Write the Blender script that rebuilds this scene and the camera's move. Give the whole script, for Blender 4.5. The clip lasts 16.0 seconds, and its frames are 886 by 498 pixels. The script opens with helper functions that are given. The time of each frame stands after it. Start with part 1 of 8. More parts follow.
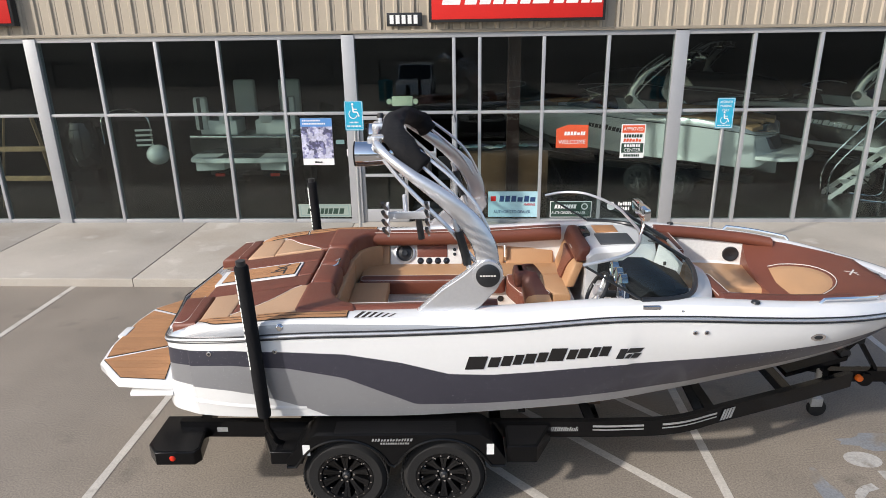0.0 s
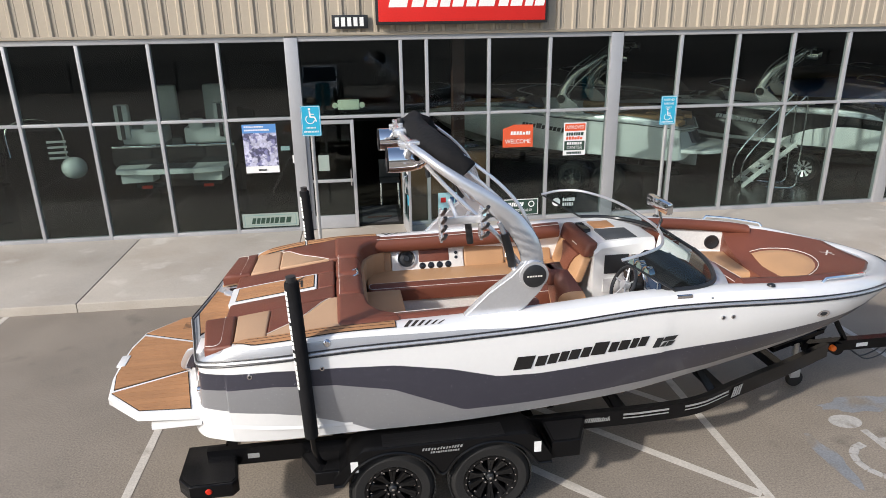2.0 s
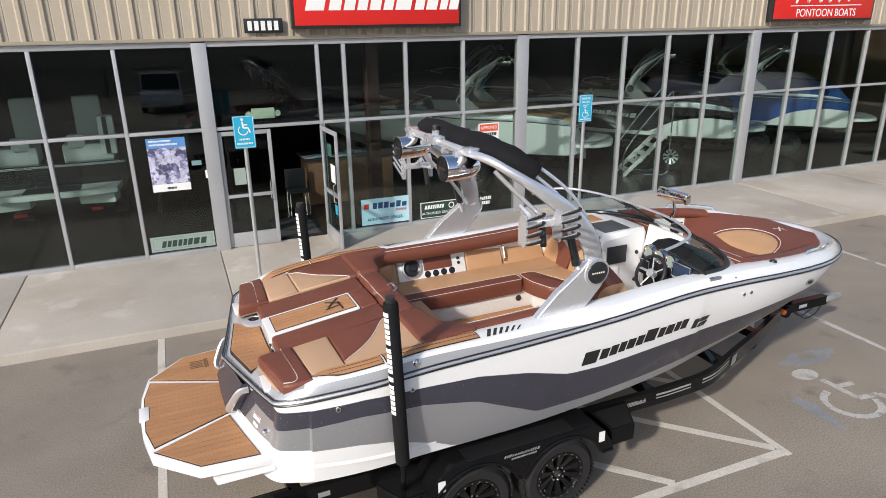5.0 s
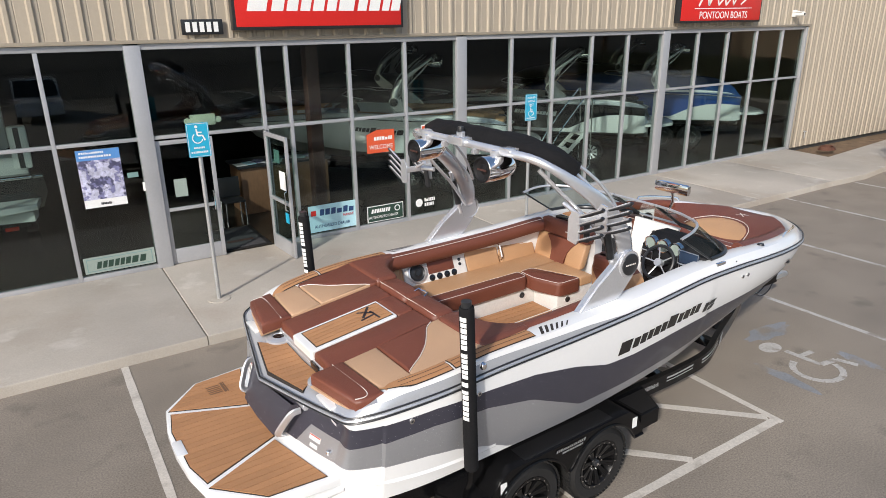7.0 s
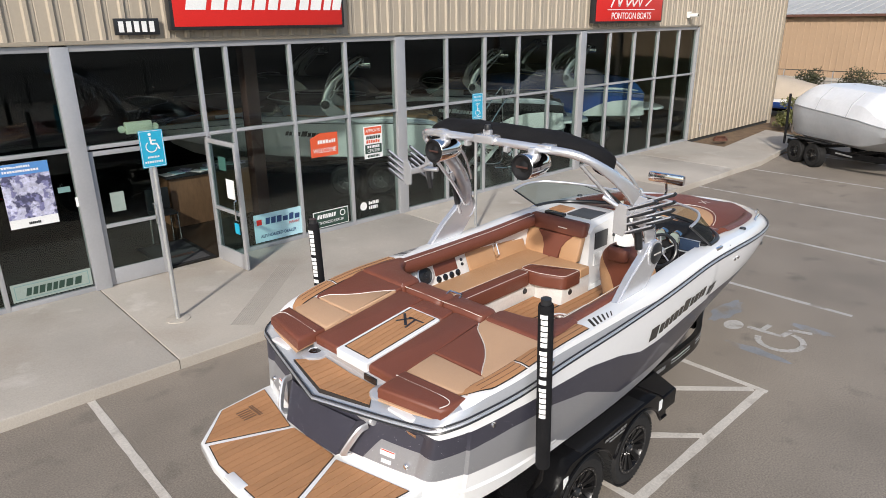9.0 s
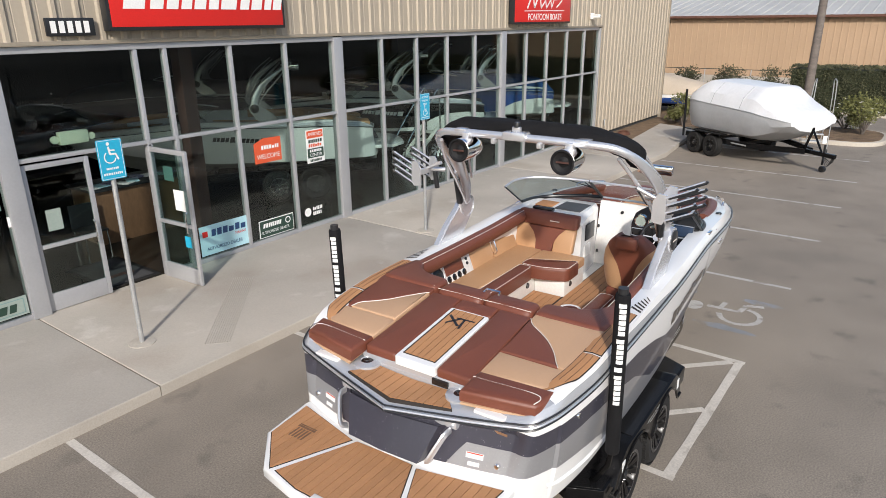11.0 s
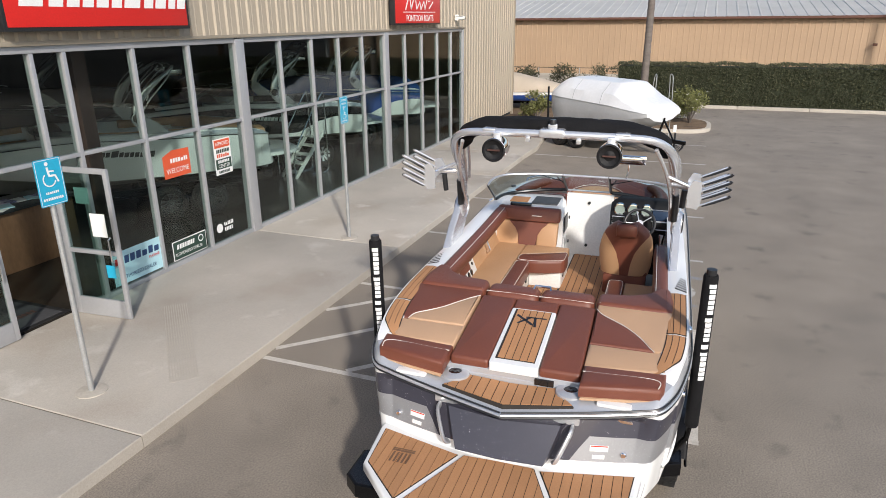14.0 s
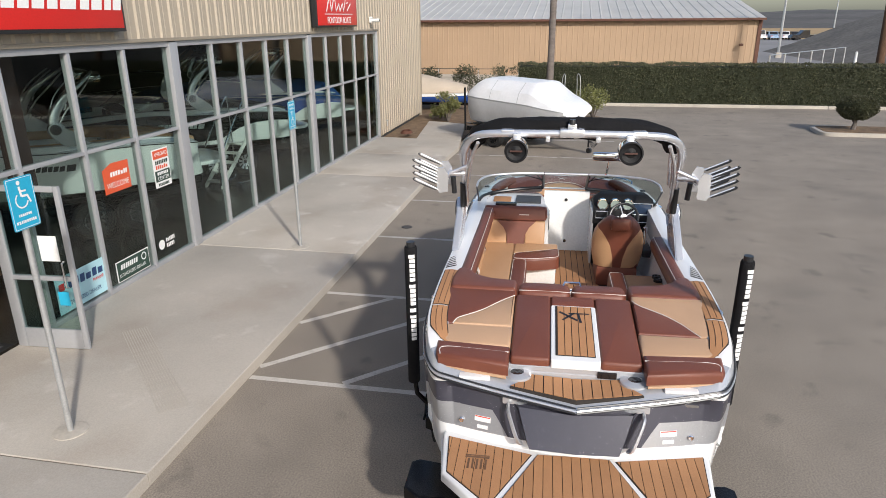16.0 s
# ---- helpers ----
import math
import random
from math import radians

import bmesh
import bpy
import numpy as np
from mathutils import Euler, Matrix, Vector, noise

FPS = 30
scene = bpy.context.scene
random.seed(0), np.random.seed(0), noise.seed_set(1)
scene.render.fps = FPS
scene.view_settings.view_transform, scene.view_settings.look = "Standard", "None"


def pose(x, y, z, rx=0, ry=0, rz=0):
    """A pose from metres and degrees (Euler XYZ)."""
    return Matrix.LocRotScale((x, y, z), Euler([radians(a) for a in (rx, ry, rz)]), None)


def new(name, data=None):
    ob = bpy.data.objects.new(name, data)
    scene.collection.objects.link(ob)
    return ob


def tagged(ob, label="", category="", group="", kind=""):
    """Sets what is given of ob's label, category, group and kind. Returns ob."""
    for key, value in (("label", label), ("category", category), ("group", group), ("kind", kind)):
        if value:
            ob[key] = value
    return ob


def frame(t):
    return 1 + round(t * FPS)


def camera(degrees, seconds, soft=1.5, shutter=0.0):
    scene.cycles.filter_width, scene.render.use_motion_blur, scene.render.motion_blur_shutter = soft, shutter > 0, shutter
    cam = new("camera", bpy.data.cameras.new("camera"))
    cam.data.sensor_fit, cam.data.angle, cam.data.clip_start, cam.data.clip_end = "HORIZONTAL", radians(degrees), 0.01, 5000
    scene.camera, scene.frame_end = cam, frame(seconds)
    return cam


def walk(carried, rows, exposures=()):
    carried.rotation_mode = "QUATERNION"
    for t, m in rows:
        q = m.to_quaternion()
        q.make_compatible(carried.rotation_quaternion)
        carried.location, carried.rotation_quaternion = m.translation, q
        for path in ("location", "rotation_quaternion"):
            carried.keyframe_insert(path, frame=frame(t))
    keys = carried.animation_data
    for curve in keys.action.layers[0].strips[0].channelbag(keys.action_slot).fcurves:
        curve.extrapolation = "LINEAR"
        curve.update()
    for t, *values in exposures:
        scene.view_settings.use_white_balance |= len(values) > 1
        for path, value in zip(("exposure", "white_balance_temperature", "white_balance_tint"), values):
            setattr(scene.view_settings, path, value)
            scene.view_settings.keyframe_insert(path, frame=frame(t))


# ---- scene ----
cam = camera(68.1, 16.0, soft=0.75)
METRES, EYE, TILT, LEAN, TURN = 9.8, 3.97, 0.0, 0.0, 3.0
ROWS = [
    (0.0, 0.0, 0.0, 0.0, -0.3, -19.3, 0.85),
    (0.5, -0.03, 0.0016, 0.0009, -2.75, -19.31, 0.81),
    (1.0, -0.0597, 0.0034, 0.0014, -5.19, -19.3, 0.8),
    (1.5, -0.0899, 0.0069, 0.0024, -7.66, -19.32, 0.77),
    (2.0, -0.1197, 0.0132, 0.0037, -10.16, -19.34, 0.77),
    (2.5, -0.1492, 0.0213, 0.0045, -12.64, -19.34, 0.75),
    (3.0, -0.1781, 0.0321, 0.0054, -15.15, -19.37, 0.71),
    (3.5, -0.2068, 0.0428, 0.0063, -17.68, -19.37, 0.72),
    (4.0, -0.2358, 0.0531, 0.0071, -20.22, -19.37, 0.72),
    (6.5, -0.3727, 0.1261, 0.009, -33.05, -19.32, 0.65),
    (7.0, -0.397, 0.1449, 0.0086, -35.59, -19.32, 0.62),
    (7.5, -0.4204, 0.1646, 0.0084, -38.16, -19.31, 0.62),
    (8.0, -0.4429, 0.1864, 0.0078, -40.78, -19.31, 0.64),
    (8.5, -0.4647, 0.2092, 0.0071, -43.34, -19.3, 0.6),
    (11.0, -0.5653, 0.3351, 0.0051, -56.37, -19.25, 0.53),
    (11.5, -0.5816, 0.3632, 0.0049, -59.03, -19.23, 0.51),
    (12.0, -0.5964, 0.3913, 0.0047, -61.65, -19.22, 0.5),
    (12.5, -0.609, 0.4202, 0.0046, -64.22, -19.22, 0.48),
    (13.0, -0.6207, 0.4501, 0.0045, -66.87, -19.21, 0.47),
    (13.5, -0.6303, 0.4801, 0.0044, -69.47, -19.21, 0.47),
    (14.0, -0.6383, 0.5109, 0.0042, -72.04, -19.22, 0.43),
    (14.5, -0.6455, 0.5427, 0.0043, -74.69, -19.23, 0.45),
    (15.0, -0.6515, 0.5697, 0.0044, -76.99, -19.2, 0.45),
    (15.5, -0.6575, 0.6004, 0.0046, -79.52, -19.17, 0.43),
    (16.0, -0.6624, 0.6327, 0.0056, -82.16, -19.14, 0.4),
]
walk(cam, [(t, pose(0, 0, EYE, TILT, LEAN, TURN) @ pose(METRES * x, METRES * y, METRES * z, 90 + pitch, roll, yaw)) for t, x, y, z, yaw, pitch, roll in ROWS],
     exposures=[(0.0, 0.10), (3.5, 0.06), (7.0, -0.02), (11.0, -0.03), (16.0, -0.04)])

# ---- world and sun ----
SUN_EL, SUN_TO = radians(30.5), Vector((-0.815, -0.580, 0)).normalized()
world = bpy.data.worlds.new("world")
scene.world = world
world.use_nodes = True
wn = world.node_tree.nodes
sky = wn.new("ShaderNodeTexSky")
sky.sky_type, sky.sun_disc = "NISHITA", False
sky.sun_elevation = SUN_EL
sky.sun_rotation = math.atan2(SUN_TO.x, SUN_TO.y)
sky.air_density, sky.dust_density, sky.ozone_density = 1.0, 2.0, 1.5
world.node_tree.links.new(sky.outputs[0], wn["Background"].inputs[0])
wn["Background"].inputs[1].default_value = 0.17
sun = new("sun", bpy.data.lights.new("sun", "SUN"))
sun.data.energy, sun.data.angle, sun.data.color = 3.6, radians(2.4), (1.0, 0.95, 0.90)
sun_dir = SUN_TO * math.cos(SUN_EL) + Vector((0, 0, math.sin(SUN_EL)))
sun.matrix_world = Matrix.Translation((-20, -20, 30)) @ sun_dir.to_track_quat("Z", "Y").to_matrix().to_4x4()


# ---- materials ----
def mat(name, base, rough=0.5, metal=0.0, coarse=(1.5, 0.10), fine=(40.0, 0.06), bump=(0, 0), coat=0.0, vary=0.0, flakes=0.0,
        stretch=(1, 1, 1), second=None, stains=None, spec=0.5, trans=0.0, sheen=0.0):
    """Principled material with a coarse and a fine mottling, bump, and variation from piece to piece."""
    m = bpy.data.materials.new(name)
    m.use_nodes = True
    nt = m.node_tree
    nd, ln = nt.nodes, nt.links.new
    p = nd["Principled BSDF"]
    p.inputs["Roughness"].default_value = rough
    p.inputs["Metallic"].default_value = metal
    p.inputs["Coat Weight"].default_value = coat
    p.inputs["Coat Roughness"].default_value = 0.06
    p.inputs["Specular IOR Level"].default_value = spec
    p.inputs["Sheen Weight"].default_value = sheen
    if trans:
        p.inputs["Transmission Weight"].default_value = trans
    co = nd.new("ShaderNodeTexCoord")
    mp = nd.new("ShaderNodeMapping")
    mp.inputs["Scale"].default_value = stretch
    ln(co.outputs["Object"], mp.inputs[0])
    col = nd.new("ShaderNodeRGB")
    col.outputs[0].default_value = (*base, 1)
    out = col.outputs[0]

    def mottle(out, scale, amount, detail):
        n = nd.new("ShaderNodeTexNoise")
        n.inputs["Scale"].default_value, n.inputs["Detail"].default_value = scale, detail
        ln(mp.outputs[0], n.inputs[0])
        r = nd.new("ShaderNodeMapRange")
        r.inputs[1].default_value, r.inputs[2].default_value = 0.25, 0.75
        r.inputs[3].default_value, r.inputs[4].default_value = 1 - amount, 1 + amount
        ln(n.outputs[0], r.inputs[0])
        mx = nd.new("ShaderNodeVectorMath")
        mx.operation = "SCALE"
        ln(out, mx.inputs[0])
        ln(r.outputs[0], mx.inputs["Scale"])
        return mx.outputs[0], n

    for second in [q for q in (second, stains) if q]:
        n = nd.new("ShaderNodeTexNoise")
        n.inputs["Scale"].default_value, n.inputs["Detail"].default_value = second[1], 6
        ln(mp.outputs[0], n.inputs[0])
        r = nd.new("ShaderNodeMapRange")
        r.inputs[1].default_value, r.inputs[2].default_value = second[2], second[2] + (second[3] if len(second) > 3 else 0.12)
        ln(n.outputs[0], r.inputs[0])
        mx = nd.new("ShaderNodeMix")
        mx.data_type = "RGBA"
        ln(r.outputs[0], mx.inputs[0])
        ln(out, mx.inputs[6])
        mx.inputs[7].default_value = (*second[0], 1)
        out = mx.outputs[2]
    if coarse[1]:
        out, _ = mottle(out, *coarse, 4)
    if fine[1]:
        out, _ = mottle(out, *fine, 3)
    if vary:
        oi = nd.new("ShaderNodeObjectInfo")
        r = nd.new("ShaderNodeMapRange")
        r.inputs[3].default_value, r.inputs[4].default_value = 1 - vary, 1 + vary
        ln(oi.outputs["Random"], r.inputs[0])
        mx = nd.new("ShaderNodeVectorMath")
        mx.operation = "SCALE"
        ln(out, mx.inputs[0])
        ln(r.outputs[0], mx.inputs["Scale"])
        out = mx.outputs[0]
    if flakes:
        v = nd.new("ShaderNodeTexVoronoi")
        v.inputs["Scale"].default_value = 170
        ln(co.outputs["Object"], v.inputs[0])
        r = nd.new("ShaderNodeMapRange")
        r.inputs[1].default_value, r.inputs[2].default_value = 0.22, 0.32
        r.inputs[3].default_value, r.inputs[4].default_value = 1, 0
        ln(v.outputs["Distance"], r.inputs[0])
        hv = nd.new("ShaderNodeSeparateColor")
        ln(v.outputs["Color"], hv.inputs[0])
        gt = nd.new("ShaderNodeMath")
        gt.operation = "GREATER_THAN"
        gt.inputs[1].default_value = 1 - flakes
        ln(hv.outputs[0], gt.inputs[0])
        mu = nd.new("ShaderNodeMath")
        mu.operation = "MULTIPLY"
        ln(gt.outputs[0], mu.inputs[0])
        ln(r.outputs[0], mu.inputs[1])
        mx = nd.new("ShaderNodeMix")
        mx.data_type = "RGBA"
        ln(mu.outputs[0], mx.inputs[0])
        ln(out, mx.inputs[6])
        mx.inputs[7].default_value = (0.75, 0.77, 0.82, 1)
        out = mx.outputs[2]
    ln(out, p.inputs["Base Color"])
    if bump[1]:
        n = nd.new("ShaderNodeTexNoise")
        n.inputs["Scale"].default_value, n.inputs["Detail"].default_value = bump[0], 5
        ln(mp.outputs[0], n.inputs[0])
        b = nd.new("ShaderNodeBump")
        b.inputs["Strength"].default_value, b.inputs["Distance"].default_value = bump[1], 0.01
        ln(n.outputs[0], b.inputs["Height"])
        ln(b.outputs[0], p.inputs["Normal"])
    return m


def glass_mat(name, tint, gloss=1.0, rough=0.0):
    """A thin pane: clear tint with a Fresnel-weighted mirror on it."""
    m = bpy.data.materials.new(name)
    m.use_nodes = True
    nt = m.node_tree
    nd, ln = nt.nodes, nt.links.new
    nd.remove(nd["Principled BSDF"])
    tr, gl, mx = nd.new("ShaderNodeBsdfTransparent"), nd.new("ShaderNodeBsdfGlossy"), nd.new("ShaderNodeMixShader")
    tr.inputs[0].default_value = (*tint, 1)
    gl.inputs["Roughness"].default_value = rough
    gl.inputs[0].default_value = (gloss, gloss, gloss, 1)
    lw, pw, ma = nd.new("ShaderNodeLayerWeight"), nd.new("ShaderNodeMath"), nd.new("ShaderNodeMath")
    lw.inputs[0].default_value = 0.5
    pw.operation, ma.operation = "POWER", "MULTIPLY_ADD"
    pw.inputs[1].default_value = 5
    ma.inputs[1].default_value, ma.inputs[2].default_value = 0.22, 0.038
    ln(lw.outputs["Facing"], pw.inputs[0])
    ln(pw.outputs[0], ma.inputs[0])
    ln(ma.outputs[0], mx.inputs[0])
    ln(tr.outputs[0], mx.inputs[1])
    ln(gl.outputs[0], mx.inputs[2])
    ln(mx.outputs[0], nd["Material Output"].inputs[0])
    return m


def plate_mat(name, base, rough):
    """Black tread plate: a raised lozenge pattern as relief."""
    m = mat(name, base, rough, 0.0, (3, 0.2), (60, 0.1))
    nd, ln = m.node_tree.nodes, m.node_tree.links.new
    co = nd.new("ShaderNodeTexCoord")
    mp = nd.new("ShaderNodeMapping")
    mp.inputs["Rotation"].default_value = (0, 0, radians(45))
    ln(co.outputs["Object"], mp.inputs[0])
    ck = nd.new("ShaderNodeTexChecker")
    ck.inputs["Scale"].default_value = 40
    ck.inputs[1].default_value, ck.inputs[2].default_value = (1, 1, 1, 1), (0, 0, 0, 1)
    ln(mp.outputs[0], ck.inputs[0])
    b = nd.new("ShaderNodeBump")
    b.inputs["Strength"].default_value, b.inputs["Distance"].default_value = 0.8, 0.006
    ln(ck.outputs[1], b.inputs["Height"])
    ln(b.outputs[0], nd["Principled BSDF"].inputs["Normal"])
    return m


M_ASPHALT = mat("asphalt", (0.262, 0.224, 0.180), 0.92, 0, (1.1, 0.13), (60, 0.32), (150, 0.05), second=((0.220, 0.190, 0.155), 0.33, 0.42, 0.24), stains=((0.172, 0.149, 0.122), 1.9, 0.60, 0.14))
M_CONCRETE = mat("concrete", (0.43, 0.392, 0.338), 0.85, 0, (0.5, 0.17), (60, 0.09), (110, 0.15), vary=0.06, second=((0.385, 0.34, 0.285), 0.55, 0.52), stains=((0.52, 0.485, 0.43), 1.7, 0.60))
M_CURB = mat("curb_concrete", (0.44, 0.40, 0.34), 0.85, 0, (0.8, 0.12), (25, 0.1), (80, 0.25))
M_LINE = mat("road_paint", (0.56, 0.52, 0.46), 0.8, 0, (2.5, 0.10), (50, 0.15), second=((0.34, 0.30, 0.25), 4, 0.55, 0.2))
M_BLUEPAINT = mat("blue_road_paint", (0.235, 0.245, 0.258), 0.85, 0, (2.5, 0.15), (50, 0.2), second=((0.235, 0.205, 0.17), 3, 0.46))
M_LINEFADE = mat("faded_road_paint", (0.46, 0.44, 0.41), 0.85, 0, (2.5, 0.12), (50, 0.2), second=((0.27, 0.24, 0.205), 4, 0.52))
M_SIDING = mat("tan_siding", (0.40, 0.345, 0.27), 0.5, 0, (0.6, 0.05), (20, 0.03), vary=0.03)
M_SEAM = mat("panel_seam", (0.20, 0.17, 0.13), 0.7)
M_TRIM = mat("tan_trim", (0.30, 0.26, 0.20), 0.5, 0, (1, 0.08))
M_ALU = mat("aluminium_frame", (0.43, 0.435, 0.45), 0.42, 0.35, (2, 0.05), (30, 0.03))
M_GLASS = glass_mat("shop_glass", (0.79, 0.85, 0.83))
M_DOORGLASS = glass_mat("door_glass", (0.76, 0.84, 0.81))
M_WSGLASS = glass_mat("windshield_glass", (0.72, 0.82, 0.80))
M_WSDARK = glass_mat("tinted_windshield_glass", (0.56, 0.65, 0.66))
# near-black bases: the dimness behind the shop glass is put into these colours
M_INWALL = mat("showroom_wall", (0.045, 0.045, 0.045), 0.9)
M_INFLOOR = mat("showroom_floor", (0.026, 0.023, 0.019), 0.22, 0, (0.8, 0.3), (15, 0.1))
M_WHITE = mat("white_gelcoat", (0.80, 0.80, 0.79), 0.18, 0, (1, 0.02), (30, 0.01), coat=0.5)
M_SILVER = mat("silver_gelcoat", (0.50, 0.515, 0.54), 0.25, 0.35, (1.2, 0.05), (80, 0.03), coat=0.6)
M_DARK = mat("charcoal_flake_gelcoat", (0.047, 0.046, 0.064), 0.5, 0.2, (1.2, 0.06), (80, 0.05), coat=0.5, flakes=0.03)
M_GREY = mat("grey_flake_gelcoat", (0.36, 0.365, 0.38), 0.42, 0.5, (1.2, 0.06), (80, 0.05), coat=0.6, flakes=0.03)
M_BROWN = mat("brown_vinyl", (0.168, 0.053, 0.031), 0.42, 0, (3, 0.08), (120, 0.06), (260, 0.22), vary=0.04)
M_TAN = mat("tan_vinyl", (0.50, 0.29, 0.150), 0.45, 0, (3, 0.06), (120, 0.05), (260, 0.22), vary=0.04)
M_PIPING = mat("white_piping", (0.70, 0.66, 0.60), 0.5)
M_TANPALE = mat("pale_tan_vinyl", (0.50, 0.315, 0.19), 0.5, 0, (3, 0.05), (120, 0.05), (260, 0.22), vary=0.04)
M_TRAY = mat("grey_rubber_tray", (0.07, 0.075, 0.08), 0.6, 0, (3, 0.1))
M_DULLWHITE = mat("dull_white_gelcoat", (0.62, 0.64, 0.62), 0.4, 0, (2, 0.06))
M_PLATEGREY = mat("grey_green_plate", (0.30, 0.36, 0.32), 0.5)
M_TEAK = mat("teak_foam", (0.435, 0.218, 0.098), 0.75, 0, (4, 0.06), (150, 0.08), (200, 0.2), vary=0.06)
M_GROOVE = mat("groove_black", (0.03, 0.024, 0.02), 0.8)
M_BLACK = mat("black_powder_coat", (0.005, 0.005, 0.0055), 0.22, 0, (4, 0.2), (80, 0.1), spec=0.22)
M_PLATE = plate_mat("black_tread_plate", (0.008, 0.008, 0.009), 0.26)
M_RUBBER = mat("tyre_rubber", (0.010, 0.0097, 0.0095), 0.8, 0, (6, 0.2), (80, 0.2), (90, 0.3))
M_GLOSSBLACK = mat("gloss_black", (0.012, 0.012, 0.013), 0.12, 0, (4, 0.1), coat=0.4)
M_RIM = mat("black_alloy", (0.006, 0.006, 0.0065), 0.28, 0, (4, 0.1), spec=0.35)
M_SATIN = mat("dark_satin", (0.02, 0.021, 0.023), 0.35)
M_DASH = mat("black_dash_vinyl", (0.011, 0.011, 0.012), 0.6, 0, (4, 0.1), (120, 0.1), (200, 0.2), spec=0.3)
M_CHROME = mat("chrome", (0.86, 0.86, 0.87), 0.08, 1.0, (5, 0.02), (30, 0.02))
M_POLISHED = mat("polished_aluminium", (0.76, 0.77, 0.79), 0.27, 0.7, (4, 0.05), (60, 0.03))
M_BRUSHED = mat("brushed_aluminium", (0.66, 0.67, 0.69), 0.36, 0.7, (4, 0.06), (120, 0.05), stretch=(1, 6, 1))
M_CANVAS = mat("black_canvas", (0.008, 0.008, 0.009), 0.9, 0, (5, 0.25), (200, 0.2), (30, 0.6), spec=0.25)
M_GALV = mat("galvanised_steel", (0.50, 0.51, 0.51), 0.42, 0.6, (6, 0.12), (60, 0.1))
M_SIGNBLUE = mat("sign_blue", (0.025, 0.39, 0.60), 0.4, 0, (2, 0.03))
M_SIGNWHITE = mat("sign_white", (0.82, 0.82, 0.80), 0.45, 0, (2, 0.03))
M_RED = mat("red_sign_face", (0.62, 0.022, 0.018), 0.35, 0, (0.8, 0.06))
M_ORANGE = mat("orange_red_print", (0.68, 0.10, 0.035), 0.5)
M_PALEBLUE = mat("pale_blue_print", (0.42, 0.66, 0.72), 0.45)
M_NAVY = mat("navy_print", (0.02, 0.06, 0.16), 0.5)
M_PHOTO = mat("photo_print", (0.52, 0.52, 0.66), 0.45, 0, (4, 0.4), (24, 0.3), second=((0.07, 0.07, 0.13), 5, 0.50, 0.05), stains=((0.20, 0.20, 0.36), 9, 0.52, 0.05))
M_SKYPRINT = mat("sky_print", (0.10, 0.28, 0.62), 0.45)
M_PALEGREEN = mat("pale_green_plastic", (0.66, 0.70, 0.54), 0.5)
M_TEAL = mat("teal_print", (0.17, 0.29, 0.28), 0.5)
M_DKGREEN = mat("dark_green_print", (0.02, 0.05, 0.035), 0.5)
M_LENSRED = mat("red_lens", (0.65, 0.03, 0.01), 0.25)
M_AMBER = mat("amber_lens", (0.80, 0.16, 0.02), 0.25)
M_LINER = mat("white_liner", (0.78, 0.77, 0.74), 0.4, 0, (2, 0.04))
M_CARPET = mat("brown_carpet", (0.10, 0.062, 0.038), 0.95, 0, (5, 0.1), (200, 0.3), (250, 0.5))
M_MATGREY = mat("grey_mat", (0.055, 0.055, 0.058), 0.95, 0, (5, 0.15), (200, 0.3))
M_WRAP = mat("white_shrink_wrap", (0.72, 0.735, 0.75), 0.34, 0, (1.5, 0.05), (12, 0.03), (5, 0.35))
# grey of the tape, and shade painted on the lower wrap
M_WRAPGREY = mat("grey_tape_and_shaded_wrap", (0.42, 0.43, 0.44), 0.32, 0, (1.5, 0.08), (12, 0.03), (6, 0.4))
M_TANCOVER = mat("tan_cover", (0.45, 0.38, 0.30), 0.85, 0, (1.5, 0.1), (60, 0.1), (5, 0.5))
M_BLUEHULL = mat("blue_gelcoat", (0.02, 0.07, 0.28), 0.2, 0, (2, 0.05), coat=0.5)
M_BLUECOVER = mat("blue_cover", (0.012, 0.055, 0.19), 0.7, 0, (2, 0.15), (60, 0.1), (6, 0.5))
M_OCHRE = mat("ochre_siding", (0.415, 0.285, 0.178), 0.55, 0, (0.5, 0.05), (10, 0.03))
M_ROOF = mat("pale_metal_roof", (0.50, 0.48, 0.44), 0.5, 0.1, (0.5, 0.10), (10, 0.06))
M_RUSTTRIM = mat("rust_brown_trim", (0.12, 0.05, 0.03), 0.7)
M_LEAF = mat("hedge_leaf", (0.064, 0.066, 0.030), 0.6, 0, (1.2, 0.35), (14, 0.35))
# darker leaf colour that stands for the shade deep between leaves
M_LEAFSHADE = mat("hedge_core", (0.026, 0.032, 0.014), 0.9)
M_SHRUB = mat("shrub_leaf", (0.15, 0.155, 0.05), 0.6, 0, (2, 0.3), (14, 0.3))
M_PETAL = mat("white_petal", (0.80, 0.78, 0.74), 0.6)
M_BARK = mat("palm_bark", (0.15, 0.128, 0.112), 0.9, 0, (2, 0.25), (20, 0.25), (25, 0.6), stretch=(1, 1, 4))
M_POLE = mat("creosoted_pole", (0.10, 0.055, 0.03), 0.9, 0, (2, 0.3), (20, 0.3), (20, 0.5), stretch=(3, 3, 0.4))
M_YELLOW = mat("yellow_band", (0.70, 0.40, 0.03), 0.5)
M_MULCH = mat("brown_mulch", (0.16, 0.105, 0.06), 0.95, 0, (3, 0.4), (40, 0.4), (30, 0.9))
M_FIELD = mat("dry_grass_field", (0.36, 0.245, 0.12), 0.95, 0, (0.05, 0.25), (0.6, 0.15))
M_BANK = mat("scrub_bank", (0.125, 0.112, 0.095), 0.95, 0, (0.2, 0.35), (2.0, 0.3))
